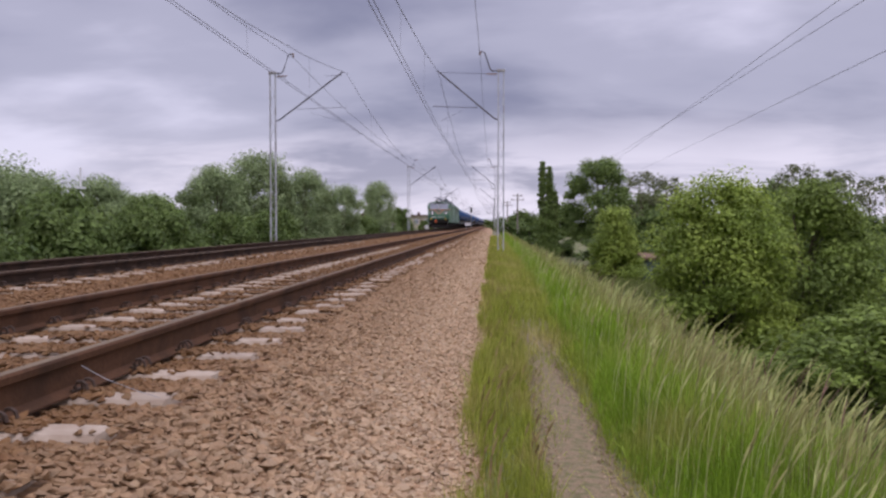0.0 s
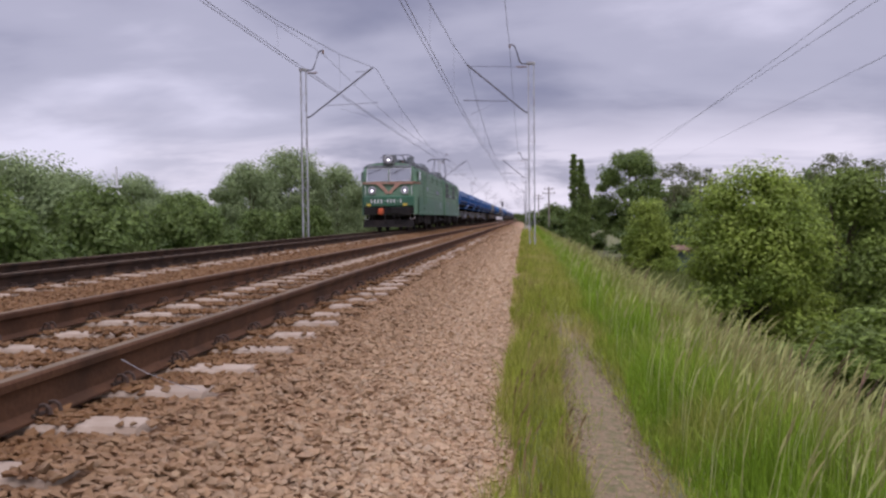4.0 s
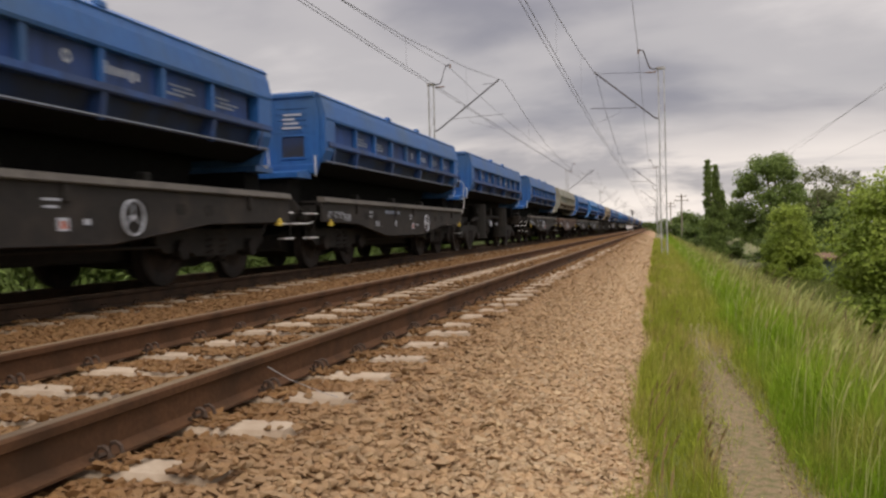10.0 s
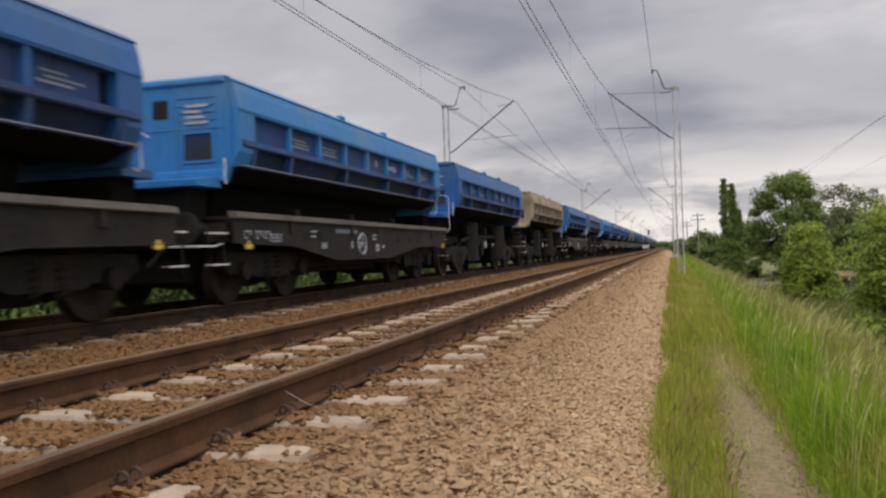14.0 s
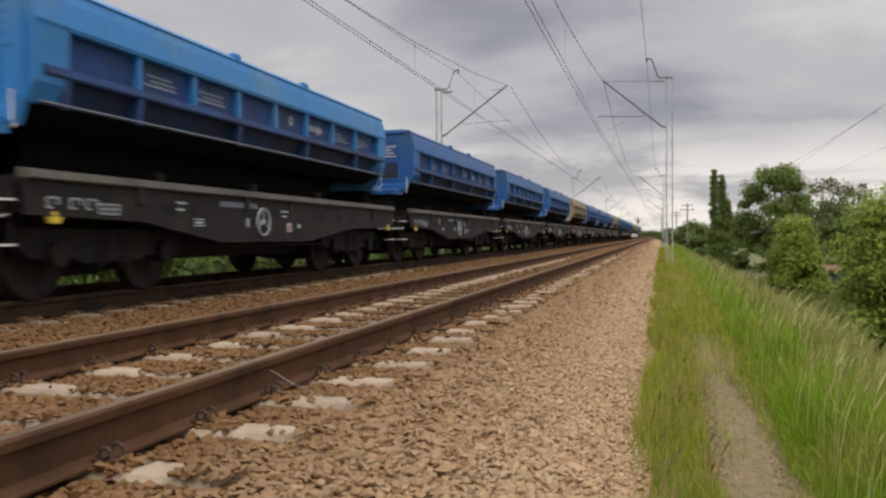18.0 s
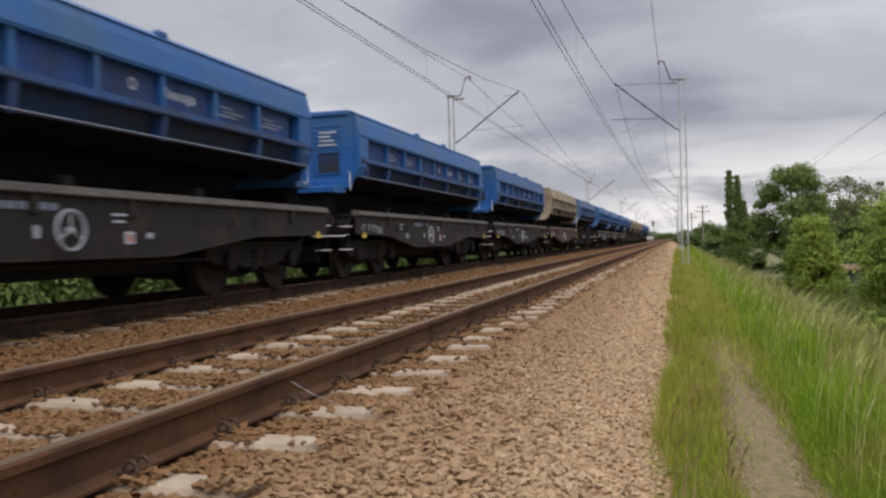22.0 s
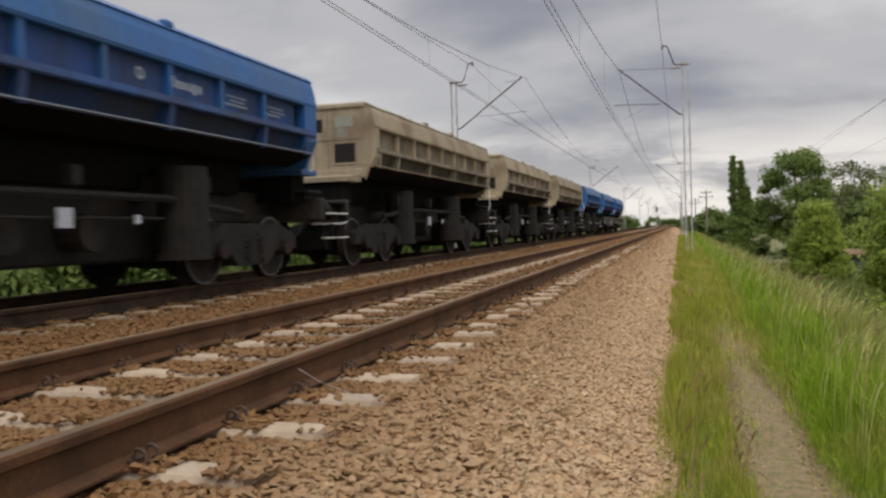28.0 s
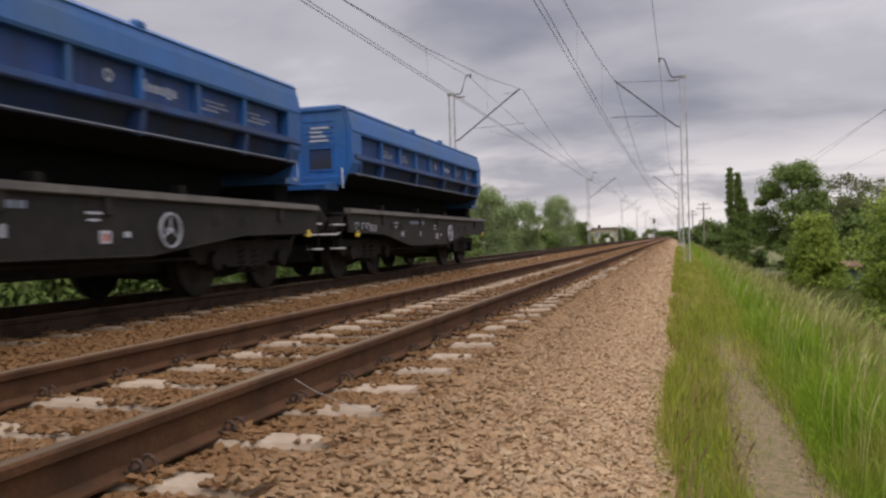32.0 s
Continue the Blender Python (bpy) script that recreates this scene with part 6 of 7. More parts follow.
        part("walkway", bx(-1.2, 1.2, 10.2, 10.7, 1.3, 1.34), DEEP, w)
        part("air_reservoir", tb([(-0.9, -0.3, 1.08), (0.9, -0.3, 1.08)], 0.15, 12), BROWN, w, "brown cylinder under the end")
        yb0, yb1, base = 1.5, 8.62, 1.85
    for y in (yb0, yb1):
        bogie(w, y, base, 0.46, "cast" if kind == "B" else "plate")
    for y, d in ((y0 if kind == "A" else -0.75, -1), (y1 if kind == "A" else 10.7, 1)):
        buffers(w, y, d)
        part("buffer_beam", bx(-1.25, 1.25, min(y, y - 0.06 * d), max(y, y - 0.06 * d), 0.86, 1.16), frame_mat, w)
        for s in (-1, 1):
            steps(w, s * 1.22, y + 0.02 * d, d)
    part("shunter_rail", tb([(1.2, y0, 0.84), (1.25, y0 - 0.3, 0.80), (1.2, y0 - 0.62, 0.80), (0.8, y0 - 0.64, 0.80), (0.7, y0, 0.84)], 0.011, 5), WHITE, w, "white shunter's handle")
    part("brake_hose", tb([(0.35, y0, 0.95), (0.38, y0 - 0.25, 0.7), (0.3, y0 - 0.4, 0.55)], 0.03, 6), DEEP, w)
    return w


# the order of the wagons: b blue, l light blue, d dusty blue, s sand; A flat deck, B open underframe
ORDER = "bAw bAw bAw bAw bB bA gA bA lA bB sB bA dB lA bA bA bA sA bA bA bA sA dB bA bA bA bB sB sB sB bB bAw bAw".split()
PAINTS = {"b": (BLUE, PANELBLUE, FADED, "blue"), "l": (LIGHTBLUE, PANELBLUE, FADED, "light blue"), "d": (DUSTYBLUE, PANELBLUE, TAN, "dust-covered blue"), "s": (TAN, PANELTAN, TAN, "sand-coloured"), "g": (PALEGREY, PANELGREY, TAN, "pale greenish-grey")}
TRAIN = []   # thing, offset behind the locomotive's front


def build_wagons():
    made = {}
    off = 29.0
    for code in ORDER:
        if code not in made:
            paint, panel, rail_mat, word = PAINTS[code[0]]
            frame_mat = BROWN if code in ("sA", "gA") else BLACK
            brake_y = 6.62 if code.endswith("w") else 4.62
            label = f"{word} side-tipping dump wagon " + ("on a brown rusty flat frame" if frame_mat is BROWN else "on a black flat frame" if code[1] == "A" else "on open dark cast bogies")
            made[code] = ob = wagon("tipping_wagon", code[1], paint, panel, frame_mat, label, rail_mat, marks=code[0] not in "sg", seed=len(made) + 1, brake_y=brake_y)
            if code == "gA":
                for y in (1.78, 2.9):
                    part("replaced_panel", bx(1.341, 1.348, y, y + 1.0, 2.25, 2.58), TEAL, ob, "teal replacement panel")
            if code == "sA":
                part("replaced_panel", bx(1.341, 1.348, 5.11, 6.12, 2.25, 2.58), PANELBLUE, ob, "blue replacement panel")
        else:
            ob = copy_thing(made[code], Matrix())
        TRAIN.append((ob, off + (0.1 if code[1] == "B" else 0.35)))
        off += PB if code[1] == "B" else PA


build_wagons()


def shell_ring(bm, y, inset, rake, z0=0.86):
    """One section of the body: sides, cant rail and a low domed roof."""
    pts = [(1.5, z0), (1.5, 1.8), (1.5, 2.5), (1.47, 3.12), (1.38, 3.3), (1.12, 3.45), (0.6, 3.53), (0.0, 3.55)]
    full = pts + [(-x, z) for x, z in pts[-2::-1]]
    return [bm.verts.new((x - math.copysign(inset, x) * (1 if x else 0), y + rake * max(0.0, z - 2.45), z)) for x, z in full]


def loft(bm, rings, close=True):
    for a, b in zip(rings, rings[1:]):
        for k in range(len(a) - 1):
            bm.faces.new((a[k], a[k + 1], b[k + 1], b[k]))
        bm.faces.new((a[-1], a[0], b[0], b[-1]))
    bm.faces.new(rings[0])
    bm.faces.new(rings[-1][::-1])
    bmesh.ops.recalc_face_normals(bm, faces=bm.faces)
    return bm


def frame_box(x0, x1, z0, z1, y, w, depth, rake=0.0):
    """A window frame lying in a raked front."""
    bm = bmesh.new()
    for a0, a1, b0, b1 in ((x0, x1, z0, z0 + w), (x0, x1, z1 - w, z1), (x0, x0 + w, z0 + w, z1 - w), (x1 - w, x1, z0 + w, z1 - w)):
        box(bm, a0, a1, y - depth, y, b0, b1)
    for v in bm.verts:
        v.co.y += rake * max(0.0, v.co.z - 2.45)
    return bm


def raked(bm, rake):
    for v in bm.verts:
        v.co.y += rake * max(0.0, v.co.z - 2.45)
    return bm


def loco_bogie(parent, y0):
    bogie(parent, y0, 2.7, 0.60, "plate")
    for s in (-1, 1):
        part("bogie_frame", pr([(y0 - 2.0, 0.62), (y0 - 1.7, 0.42), (y0 + 1.7, 0.42), (y0 + 2.0, 0.62), (y0 + 2.0, 0.8), (y0 - 2.0, 0.8)], "x", min(s * 1.16, s * 1.26), max(s * 1.16, s * 1.26)), DEEP, parent)
        for e in (-1, 1):
            part("axle_guard", bx(min(s * 1.2, s * 1.38), max(s * 1.2, s * 1.38), y0 + e * 1.35 - 0.24, y0 + e * 1.35 + 0.24, 0.36, 0.82, bevel=0.05), DEEP, parent)
            part("leaf_spring", bx(min(s * 1.24, s * 1.36), max(s * 1.24, s * 1.36), y0 + e * 0.5 - 0.34, y0 + e * 0.5 + 0.34, 0.5, 0.62, bevel=0.03), WHEEL, parent)
            part("sand_pipe", tb([(s * 1.2, y0 + e * 2.05, 0.85), (s * 1.1, y0 + e * 2.1, 0.35)], 0.025, 5), DEEP, parent)


def louvres(parent, y0, y1, zs, x):
    for s in (-1, 1):
        for z in zs:
            part("groove", bx(min(s * x, s * (x + 0.014)), max(s * x, s * (x + 0.014)), y0, y1, z - 0.008, z + 0.008), GROOVE, parent)


def side_grille(parent, y0, y1, s):
    """Ventilation grille: a frame with two columns of three dark slatted openings."""
    x = s * 1.5
    g = part("ventilation_grille", bx(min(x, x + s * 0.02), max(x, x + s * 0.02), y0, y1, 2.0, 3.14), GREEN, parent, "green grille frame with dark slatted openings")
    for c in range(2):
        for k in range(3):
            a = y0 + 0.1 + c * (y1 - y0 - 0.1) / 2
            b = a + (y1 - y0 - 0.3) / 2
            z = 2.07 + k * 0.355
            part("opening", bx(min(x, x + s * 0.026), max(x, x + s * 0.026), a, b, z, z + 0.30), GRILLE, g)
            for j in range(4) if s < 0 else ():
                part("slat", bx(min(x + s * 0.02, x + s * 0.034), max(x + s * 0.02, x + s * 0.029), a, b, z + 0.035 + j * 0.07, z + 0.045 + j * 0.07), GRILLE, g)


def porthole(parent, y, z, s, r=0.21):
    x = s * 1.49
    h = part("porthole", ring(bmesh.new(), (x if s > 0 else x - 0.03, y, z), r + 0.035, r - 0.01, "x", 0.03, 20), GREEN, parent, "round side window")
    part("pane", tb([(x, y, z), (x + s * 0.018, y, z)], r, 20), GRILLE, h)


def cab_door(parent, y0, y1, s):
    x = s * 1.5
    d = part("cab_door", bx(min(x, x + s * 0.02), max(x, x + s * 0.02), y0, y1, 1.35, 3.2, bevel=0.008), GREEN, parent)
    part("door_window", bx(min(x, x + s * 0.026), max(x, x + s * 0.026), y0 + 0.14, y1 - 0.14, 2.62, 3.02), GLASS, d)
    for y in (y0 - 0.07, y1 + 0.07):
        part("door_handrail", tb([(x + s * 0.01, y, 1.4), (x + s * 0.07, y, 1.45), (x + s * 0.07, y, 2.95), (x + s * 0.01, y, 3.0)], 0.018, 5), GREEN, parent)
    part("foot_hole", bx(min(x, x + s * 0.012), max(x, x + s * 0.012), y0 + 0.1, y1 - 0.12, 1.12, 1.24), DEEP, parent)


def lamp(parent, x, y, z, r):
    h = part("headlight", tb([(x, y + 0.1, z), (x, y - 0.08, z)], r, 20), ROOFGREY, parent, "round headlight")
    part("bezel", ring(bmesh.new(), (x, y - 0.10, z), r + 0.015, r - 0.04, "y", 0.03, 22), GALV, h)
    part("lens", tb([(x, y - 0.082, z), (x, y - 0.095, z)], r - 0.04, 20), GLASS, h)
    part("bulb", tb([(x, y - 0.09, z - 0.03), (x, y - 0.105, z - 0.03)], r * 0.24, 14), LAMP, h, "burning lamp")


def pantograph(parent, y, up):
    p = part("pantograph", bx(-0.6, 0.6, y - 0.9, y + 0.9, 3.72, 3.78), ROOFGREY, parent, "half-scissor pantograph raised to the wire" if up else "lowered pantograph")
    for sx in (-0.5, 0.5):
        for sy in (-0.8, 0.8):
            part("insulator", tb([(sx, y + sy, 3.48), (sx, y + sy, 3.72)], 0.07, 8), INSUL, p)
    if up:
        for sx in (-0.45, 0.45):
            part("lower_arm", tb([(sx, y + 0.75, 3.8), (sx * 1.1, y - 0.85, 4.62)], 0.03, 6), DARKSTEEL, p)
            part("upper_arm", tb([(sx * 1.1, y - 0.85, 4.62), (sx * 0.8, y + 0.15, 5.46)], 0.022, 6), DARKSTEEL, p)
            part("far_arm", tb([(sx, y - 0.75, 3.8), (sx * 1.1, y + 0.95, 4.62), (sx * 0.8, y + 0.2, 5.46)], 0.024, 6), DARKSTEEL, p)
        for dy in (0.0, 0.35):
            part("collector_strip", tb([(-0.95, y + dy, 5.32), (-0.65, y + dy, 5.5), (0.65, y + dy, 5.5), (0.95, y + dy, 5.32)], 0.028, 6), DARKSTEEL, p)
    else:
        for sx in (-0.45, 0.45):
            part("folded_arm", tb([(sx, y + 0.8, 3.82), (sx, y - 0.95, 4.02), (sx * 0.8, y + 0.6, 4.12)], 0.028, 6), DARKSTEEL, p)
        part("collector_strip", tb([(-0.95, y + 0.6, 3.98), (-0.6, y + 0.6, 4.14), (0.6, y + 0.6, 4.14), (0.95, y + 0.6, 3.98)], 0.028, 6), DARKSTEEL, p)


def roof_kit(parent, L):
    part("roof_walkway", bx(0.55, 1.0, 1.4, L - 1.0, 3.54, 3.60), ROOFGREY, parent, "grey roof walkway")
    for s in (-1, 1):
        part("gutter", tb([(s * 1.43, 0.5, 3.25), (s * 1.43, L - 0.2, 3.25)], 0.022, 5), ROOFGREY, parent)
        part("roof_pipe", tb([(s * 1.12, 1.2, 3.52), (s * 1.12, L - 0.5, 3.52)], 0.025, 5), ROOFGREY, parent)
    for y, w, l, h in ((5.4, 1.7, 2.4, 0.26), (9.2, 1.7, 3.0, 0.42)):
        hatch = part("roof_hatch", bx(-w / 2, w / 2, y - l / 2, y + l / 2, 3.48, 3.55 + h, bevel=0.13), ROOFGREY, parent)
        for k in range(6):
            part("roof_slat", bx(-w / 2 + 0.05, w / 2 - 0.05, y - l / 2 + 0.15 + k * l / 6.5, y - l / 2 + 0.2 + k * l / 6.5, 3.55 + h - 0.01, 3.555 + h), GRILLE, hatch)


def section(front, L):
    """One half of the locomotive, cab at y = 0, coupled end at y = L."""
    name = "electric_locomotive"
    label = "leading half of a green electric locomotive with burning headlights" if front else "trailing half of a green electric locomotive with dark side grilles"
    lo = tagged(new(name), label, "locomotive", "halves of the locomotive")
    bm = bmesh.new()
    rk = 0.30
    nose = -0.2 if front else -0.5
    rings = [shell_ring(bm, nose, 0.22, rk), shell_ring(bm, nose + 0.07, 0.15, rk), shell_ring(bm, nose + 0.32, 0.08, rk * 0.5), shell_ring(bm, 0.8, 0.0, 0.0), shell_ring(bm, L, 0.0, 0.0)]
    body = part("body_shell", loft(bm, rings), GREEN, lo, "green corrugated body")
    part("roof_skin", pr([(1.41, 3.285), (1.12, 3.46), (0.6, 3.54), (0.0, 3.56), (-0.6, 3.54), (-1.12, 3.46), (-1.41, 3.285), (-1.1, 3.40), (0, 3.5), (1.1, 3.40)], "y", 0.16, L - 0.02), ROOFGREY, body, "dusty grey roof")
    for s in (-1, 1):
        x = s * 1.5
        part("lower_panel", bx(min(x, x + s * 0.006), max(x, x + s * 0.006), 0.35, L, 0.87, 1.74), GREEN_LOW, body, "darker green lower side")
        part("skirt_edge", bx(min(x, x + s * 0.02), max(x, x + s * 0.02), 0.3, L, 0.84, 0.89), GREEN_LOW, body)
    zs = (1.84, 2.06, 2.28, 2.50, 2.72, 2.94)
    doors = (2.3, 2.92)
    louvres(body, 1.12, doors[0] - 0.12, (1.84, 2.06, 2.28, 2.50, 2.72, 2.94, 3.08), 1.495)
    if front:
        louvres(body, doors[1] + 0.3, L - 0.25, zs, 1.495)
    else:
        for a, b in ((doors[1] + 0.25, 4.62), (7.45, 10.0), (12.7, L - 0.2)):
            louvres(body, a, b, zs[1:], 1.495)
        louvres(body, doors[1] + 0.25, L - 0.2, zs[:1], 1.495)
    for s in (-1, 1):
        cab_door(body, *doors, s)
        d = 0.0 if front else -0.18
        w = part("cab_side_window", bx(min(s * 1.485, s * 1.515), max(s * 1.485, s * 1.515), 0.34 + d, 1.0 + d, 2.58, 3.10, bevel=0.01), GREEN, body, "cab side window")
        part("pane", bx(min(s * 1.5, s * 1.52), max(s * 1.5, s * 1.52), 0.40 + d, 0.64 + d, 2.63, 3.05), GLASS, w)
        part("pane", bx(min(s * 1.5, s * 1.52), max(s * 1.5, s * 1.52), 0.68 + d, 0.94 + d, 2.63, 3.05), GLASS, w)
        bm = bmesh.new()
        corner = ((1.285, nose), (1.355, nose + 0.07), (1.425, nose + 0.32), (1.505, 0.80))
        low = [bm.verts.new((s * (x + 0.006), y - 0.004, 2.43)) for x, y in corner]
        high = [bm.verts.new((s * (x + 0.006), y - 0.004, 2.54)) for x, y in corner]
        for i in range(3):
            bm.faces.new((low[i], low[i + 1], high[i + 1], high[i]))
        bmesh.ops.solidify(bm, geom=bm.faces[:], thickness=0.012)
        part("corner_stripe", bm, SALMON, body, "faded orange stripe bent round the corner")
        part("side_stripe", bx(min(s * 1.498, s * 1.504), max(s * 1.498, s * 1.504), 0.80, 1.1, 2.44, 2.55), SALMON, body, "faded orange stripe")
        if front:
            for y in (3.75, 6.8):
                porthole(body, y, 2.97, s)
            for y in (9.5, 12.6):
                porthole(body, y, 2.95, s, 0.24)
        else:
            for y in (3.6, 8.6):
                porthole(body, y, 2.95, s)
            side_grille(body, 10.1, 12.65, s)
            side_grille(body, 4.85, 7.4, s)
    # worn lettering on the flank facing the near track
    lm = DULLWHITE
    if front:
        letters(body, 1.502, 4.0, 2.2, [(0.0, 0.12, 0.0, 0.2), (0.17, 0.12, 0.0, 0.2), (0.34, 0.12, 0.0, 0.2)], lm, 0.01)
        plate = part("number_board", bx(1.5, 1.506, 9.0, 10.6, 2.1, 2.34), GRILLE, body)
        letters(plate, 1.506, 9.06, 2.13, [(k * 0.152, 0.065, 0.0, 0.18) for k in range(10) if k != 4], lm)
        letters(body, 1.507, 11.0, 1.2, [(0.11 * k, 0.07, 0.32, 0.09) for k in range(9)] + [(0.18 + 0.1 * k, 0.06, 0.2, 0.06) for k in range(6)] + [(0.32 + 0.08 * k, 0.05, 0.1, 0.05) for k in range(4)], lm, 0.004)
        letters(body, 1.507, 0.7, 0.98, [(0.0, 0.4, 0.0, 0.03)], lm, 0.004)
    else:
        plate = part("number_board", bx(-1.506, -1.5, 8.1, 9.75, 2.1, 2.36), GRILLE, body)
        letters(plate, -1.506, 8.16, 2.14, [(k * 0.158, 0.06, 0.0, 0.17) for k in range(10) if k != 4], DULLWHITE)
        letters(body, -1.507, 10.6, 1.35, [(0.1 * k, 0.06, 0.32, 0.08) for k in range(7)] + [(0.15 + 0.09 * k, 0.05, 0.21, 0.05) for k in range(5)] + [(0.25 + 0.07 * k, 0.04, 0.12, 0.04) for k in range(3)], lm, 0.004)
        letters(body, -1.502, 3.1, 2.2, [(0.0, 0.12, 0.0, 0.2), (0.17, 0.12, 0.0, 0.2), (0.34, 0.12, 0.0, 0.2)], WHITE, 0.01)
        nt = part("notice", bx(-1.513, -1.507, 0.84, 1.36, 1.43, 1.69), WHITE, body, "white notice with worn lettering")
        letters(nt, -1.513, 0.88, 1.46, [(0.03, 0.38, 0.15, 0.03), (0.0, 0.44, 0.09, 0.03), (0.05, 0.36, 0.03, 0.03)], GRILLE, 0.004)
    flank = 1.507 if front else -1.512
    for y in (3.2, 5.6, 8.4, 10.4):
        part("jacking_mark", bx(flank, flank + 0.005, y, y + 0.12, 0.95, 1.08), DULLWHITE, body)
    # cab front, set forward onto the tapered nose below
    before = set(lo.children_recursive)
    if front:
        for x0, x1 in ((-1.16, -0.03), (0.03, 1.16)):
            fr = part("windscreen", frame_box(x0, x1, 2.56, 3.25, 0.02, 0.035, 0.04, rk), GALV, body, "cab windscreen in a pale frame")
            part("pane", raked(bx(x0 + 0.035, x1 - 0.035, -0.005, 0.03, 2.595, 3.215), rk), GLASS, fr)
            part("wiper", raked(tb([(x0 + 0.1, -0.045, 2.95), (x0 + 0.75, -0.05, 3.22)], 0.012, 4), rk), DEEP, fr)
        part("front_stripe", bx(-1.285, 1.285, -0.016, 0.05, 2.42, 2.53), SALMON, body, "faded orange stripe")
        for s in (-1, 1):
            bm = bmesh.new()
            prism(bm, [(s * 0.64, 2.42), (s * 0.36, 2.42), (s * -0.01, 2.0), (s * 0.07, 1.90)], "y", -0.014, 0.03)
            part("chevron_arm", bm, SALMON, body, "faded orange chevron")
            lamp(body, s * 0.85, 0.0, 2.1, 0.19)
            part("front_handrail", tb([(s * 1.2, -0.01, 1.86), (s * 1.2, -0.07, 1.9), (s * 1.2, -0.07, 2.28), (s * 1.2, -0.01, 2.32)], 0.015, 5), WHITE, body)
        part("brow", raked(bx(-1.16, 1.16, -0.03, 0.05, 3.27, 3.40, bevel=0.02), rk), ROOFGREY, body, "grey rain gutter over the windscreens")
        part("emblem", bx(-0.2, 0.2, -0.03, 0.0, 1.94, 2.0), SALMON, body)
        part("apron", bx(-1.32, 1.32, -0.10, 0.1, 1.26, 1.80, bevel=0.05), GREEN_LOW, body, "dark green lower apron")
        for k in range(10):
            x = -0.92 + k * 0.168
            if k in (4, 8):
                part("character_bar", bx(x + 0.02, x + 0.09, -0.112, -0.10, 1.53, 1.56), WHITE, body)
            else:
                part("character_bar", bx(x + 0.015, x + 0.075, -0.112, -0.10, 1.45, 1.64), WHITE, body)
        for x in (-1.02, 0.86):
            part("yellow_plate", bx(x - 0.1, x + 0.1, -0.108, -0.10, 1.29, 1.42), YELLOW, body)
        hd = part("top_lamp_housing", pr([(0.15, 3.45), (1.9, 3.45), (1.4, 3.68), (0.5, 3.97), (0.2, 3.92)], "x", -0.30, 0.30), ROOFGREY, body, "streamlined top headlight housing")
        lamp(hd, 0.0, 0.16, 3.70, 0.20)
        # buffer beam and what hangs under it
        part("buffer_beam", bx(-1.3, 1.3, -0.02, 0.2, 0.88, 1.26), DEEP, lo, "black buffer beam")
        part("coupler_cover", bx(-0.52, -0.24, -0.34, 0.0, 0.84, 1.18, bevel=0.06), ORANGE, lo, "orange-red coupler block")
        part("equipment_box", bx(0.12, 0.72, -0.22, 0.0, 0.86, 1.22, bevel=0.03), DEEP, lo)
        for s in (-1, 1):
            part("buffer", tb([(s * 0.92, 0.0, 1.03), (s * 0.92, -0.4, 1.03), (s * 0.92, -0.42, 1.03)], 0.13, 12), DEEP, lo)
            part("buffer_head", bx(s * 0.92 - 0.27, s * 0.92 + 0.27, -0.46, -0.42, 0.82, 1.22, bevel=0.018), DEEP, lo, "black oblong buffer head")
        for x in (-0.85, -0.2, 0.3, 0.55):
            part("brake_hose", tb([(x, -0.05, 0.98), (x + 0.02, -0.26, 0.8), (x + 0.06, -0.3, 0.5), (x + 0.15, -0.18, 0.38)], 0.03, 6), DEEP, lo)
        part("snow_plough", pr([(-0.25, 0.2), (-0.12, 0.22), (0.0, 0.56), (-0.1, 0.58)], "x", -1.3, 1.3), WHEEL, lo, "grey snow plough")
        for s in (-1, 1):
            part("corner_step", tb([(s * 1.28, 0.32, 0.88), (s * 1.28, 0.22, 0.62), (s * 1.08, 0.22, 0.62), (s * 1.08, 0.32, 0.88)], 0.02, 5), WHITE, lo, "white corner step")
        for o in set(lo.children_recursive) - before:
            if o.parent in (body, lo):
                o.location.y -= 0.2
        part("roof_vent", tb([(0.75, 2.75, 3.5), (0.75, 2.75, 4.0)], 0.19, 14), ROOFGREY, lo, "round roof ventilator")
        pantograph(lo, 2.35, False)
    else:
        part("buffer_beam", bx(-1.26, 1.26, -0.5, -0.2, 0.88, 1.26), DEEP, lo)
        buffers(lo, -0.5, -1)
        pantograph(lo, 1.5, True)
        part("cab_windscreen", raked(bx(-1.15, 1.15, -0.52, -0.48, 2.6, 3.2), rk), GLASS, body)
    roof_kit(lo, L)
    for y in (2.6, 10.4):
        loco_bogie(lo, y)
    for y, w in ((5.3, 1.5), (7.2, 1.2)):
        part("underfloor_box", bx(-1.2, 1.2, y - w / 2, y + w / 2, 0.42, 0.86, bevel=0.04), DEEP, lo)
    part("underfloor_tank", tb([(1.0, 8.4, 0.62), (1.0, 9.0, 0.62)], 0.2, 10), DEEP, lo)
    part("frame_beam", bx(-1.1, 1.1, 0.2, L - 0.1, 0.7, 0.88), DEEP, lo)
    part("traction_gear", bx(-0.55, 0.55, 0.6, L - 0.5, 0.3, 0.72, bevel=0.04), DEEP, lo)
    part("battery_box", bx(-1.25, 1.25, 5.2, 7.9, 0.28, 0.86, bevel=0.04), DEEP, lo)
    part("gangway", bx(-0.5, 0.5, L - 0.02, L + 0.52, 1.0, 3.0, bevel=0.08), DEEP, lo, "folded gangway bellows")
    # coupled end: a narrow door, a cable box and hanging jumper cables on the side that faces the near track
    e = 1 if front else -1
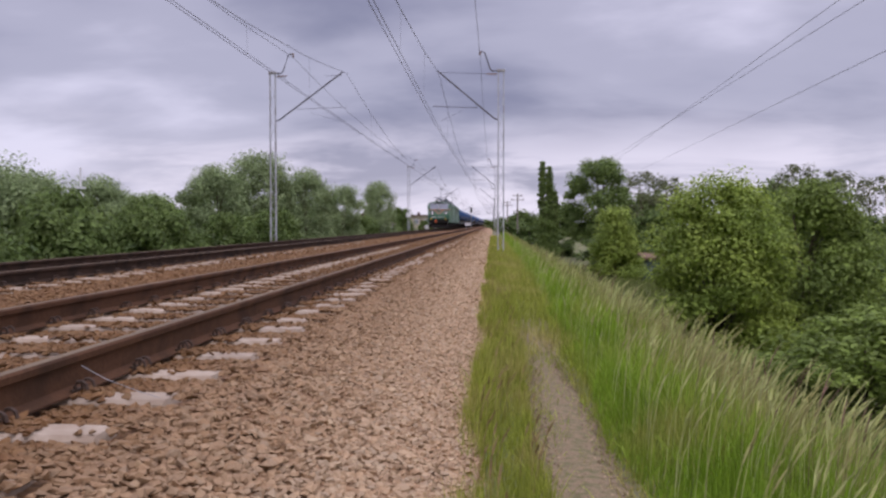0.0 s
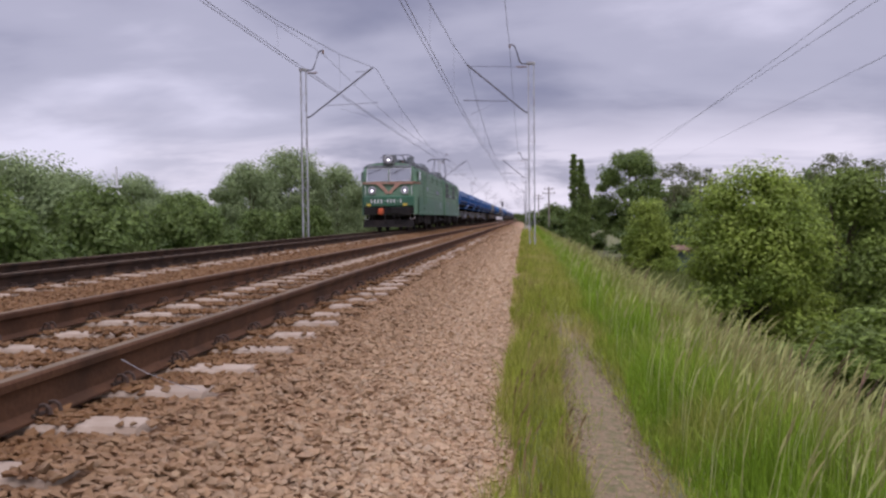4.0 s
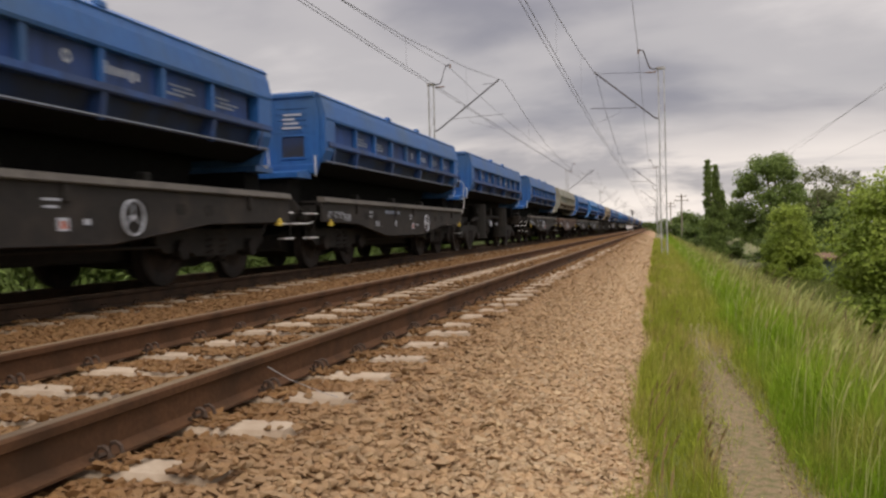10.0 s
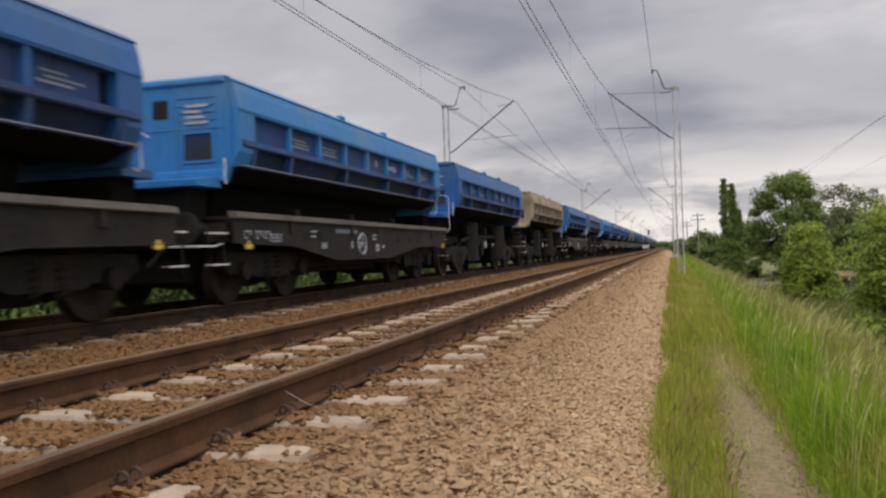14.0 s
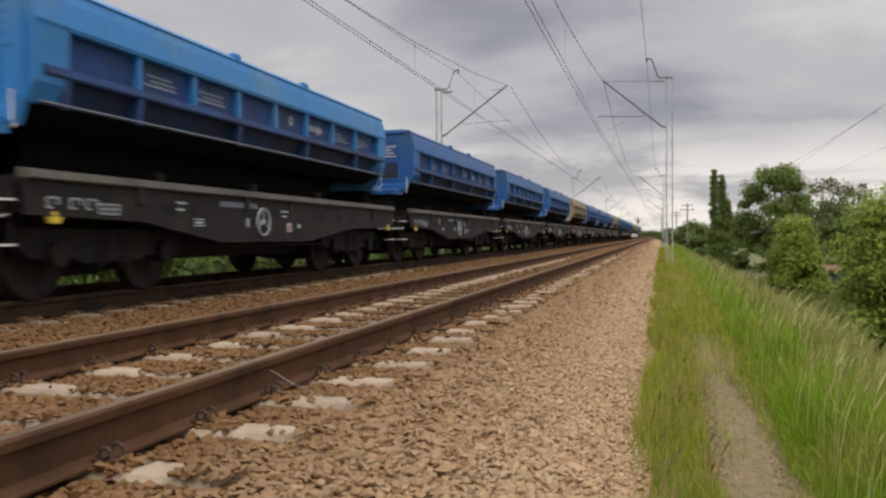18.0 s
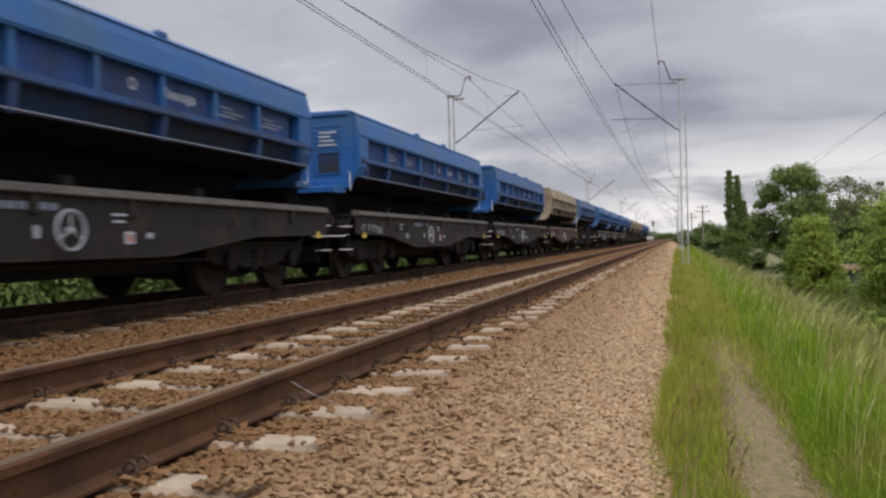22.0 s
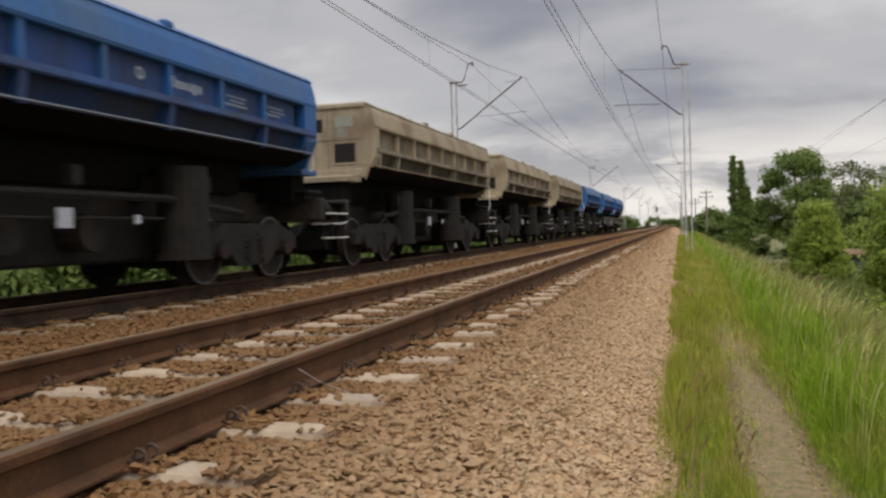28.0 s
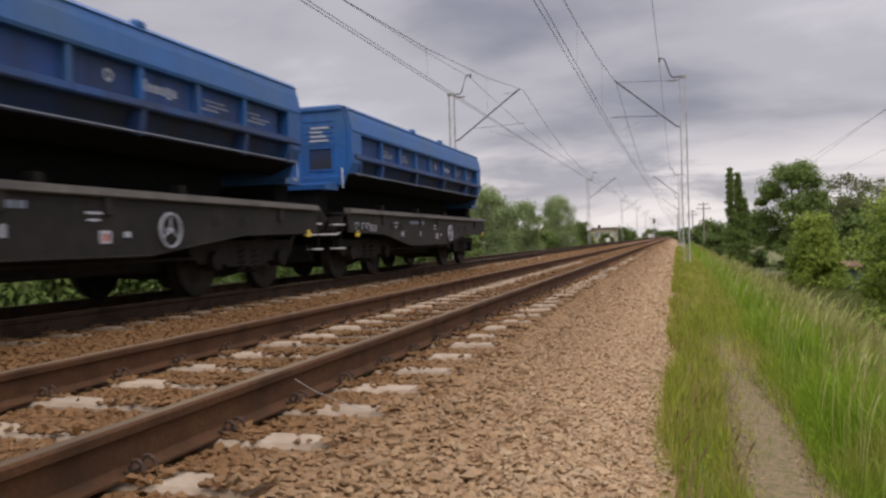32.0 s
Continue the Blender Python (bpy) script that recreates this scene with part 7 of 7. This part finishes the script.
    part("end_door", bx(min(e * 0.62, e * 1.12), max(e * 0.62, e * 1.12), L - 0.005, L + 0.03, 1.35, 3.05, bevel=0.008), GRILLE, lo, "dark end door")
    part("end_post", bx(min(e * 1.30, e * 1.38), max(e * 1.30, e * 1.38), L, L + 0.05, 0.95, 3.1), GREEN, lo)
    part("jumper_box", bx(min(e * 0.86, e * 1.2), max(e * 0.86, e * 1.2), L, L + 0.22, 1.92, 2.2, bevel=0.04), IRON, lo, "rusty jumper cable box")
    for k in range(3):
        part("jumper_cable", tb([(e * (0.92 + 0.1 * k), L + 0.2, 2.05), (e * (0.9 + 0.1 * k), L + 0.34, 1.7), (e * (0.92 + 0.1 * k), L + 0.3, 1.3), (e * (0.95 + 0.1 * k), L + 0.02, 1.0)], 0.026, 6), DEEP, lo)
    part("end_step", bx(min(e * 1.05, e * 1.4), max(e * 1.05, e * 1.4), L - 0.02, L + 0.2, 0.58, 0.61), GALV, lo, "steel end step")
    part("end_cable", tb([(0.95, L - 0.02, 2.2), (1.0, L + 0.3, 1.8), (0.95, L + 0.5, 1.1)], 0.04, 6), ORANGE if not front else DEEP, lo)
    return lo


LEAD, TRAIL = section(True, 13.45), section(False, 12.95)
TRAIN.append((LEAD, 0.0))

lay_stones()

# where the locomotive's front stands along the far track
FRONT = [(0.0, 104.4), (2.0, 72.2), (5.0, 23.4), (6.0, 7.4), (7.5, -15.6), (9.0, -39.3), (11.0, -70.9), (13.0, -102.9), (15.5, -143.2), (19.0, -199.7), (22.5, -255.9), (24.0, -280.0), (28.0, -343.9), (32.0, -406.4)]


def roll(thing, off, way):
    """Wheels turn as far as their thing rolls while it passes within sight of the eye; rows every thirtieth of a second."""
    at = lambda t: np.interp(t, [p[0] for p in FRONT], [p[1] for p in FRONT]) + off
    times = [k / 30 for k in range(961) if -22 < at(k / 30) < 75]
    times = sorted({0.0, *times, 32.0})
    for ws in thing.children:
        if ws.name.startswith("wheelset"):
            (x, y, z), turn, rows, last = ws.location, 0.0, [], None
            for t in times:
                if last is not None and t - last < 0.04:
                    turn += math.degrees((at(last) - at(t)) / z) * way
                last = t
                rows.append((t, pose(x, y, z, turn % 360)))
            walk(ws, rows)


def motions():
    for thing, off in TRAIN:
        walk(thing, [(t, pose(XF, y + off, 0)) for t, y in FRONT])
        roll(thing, off, 1)
    walk(TRAIL, [(t, pose(XF, y + 27.5, 0, 0, 0, 180)) for t, y in FRONT])
    roll(TRAIL, 20.0, -1)


motions()
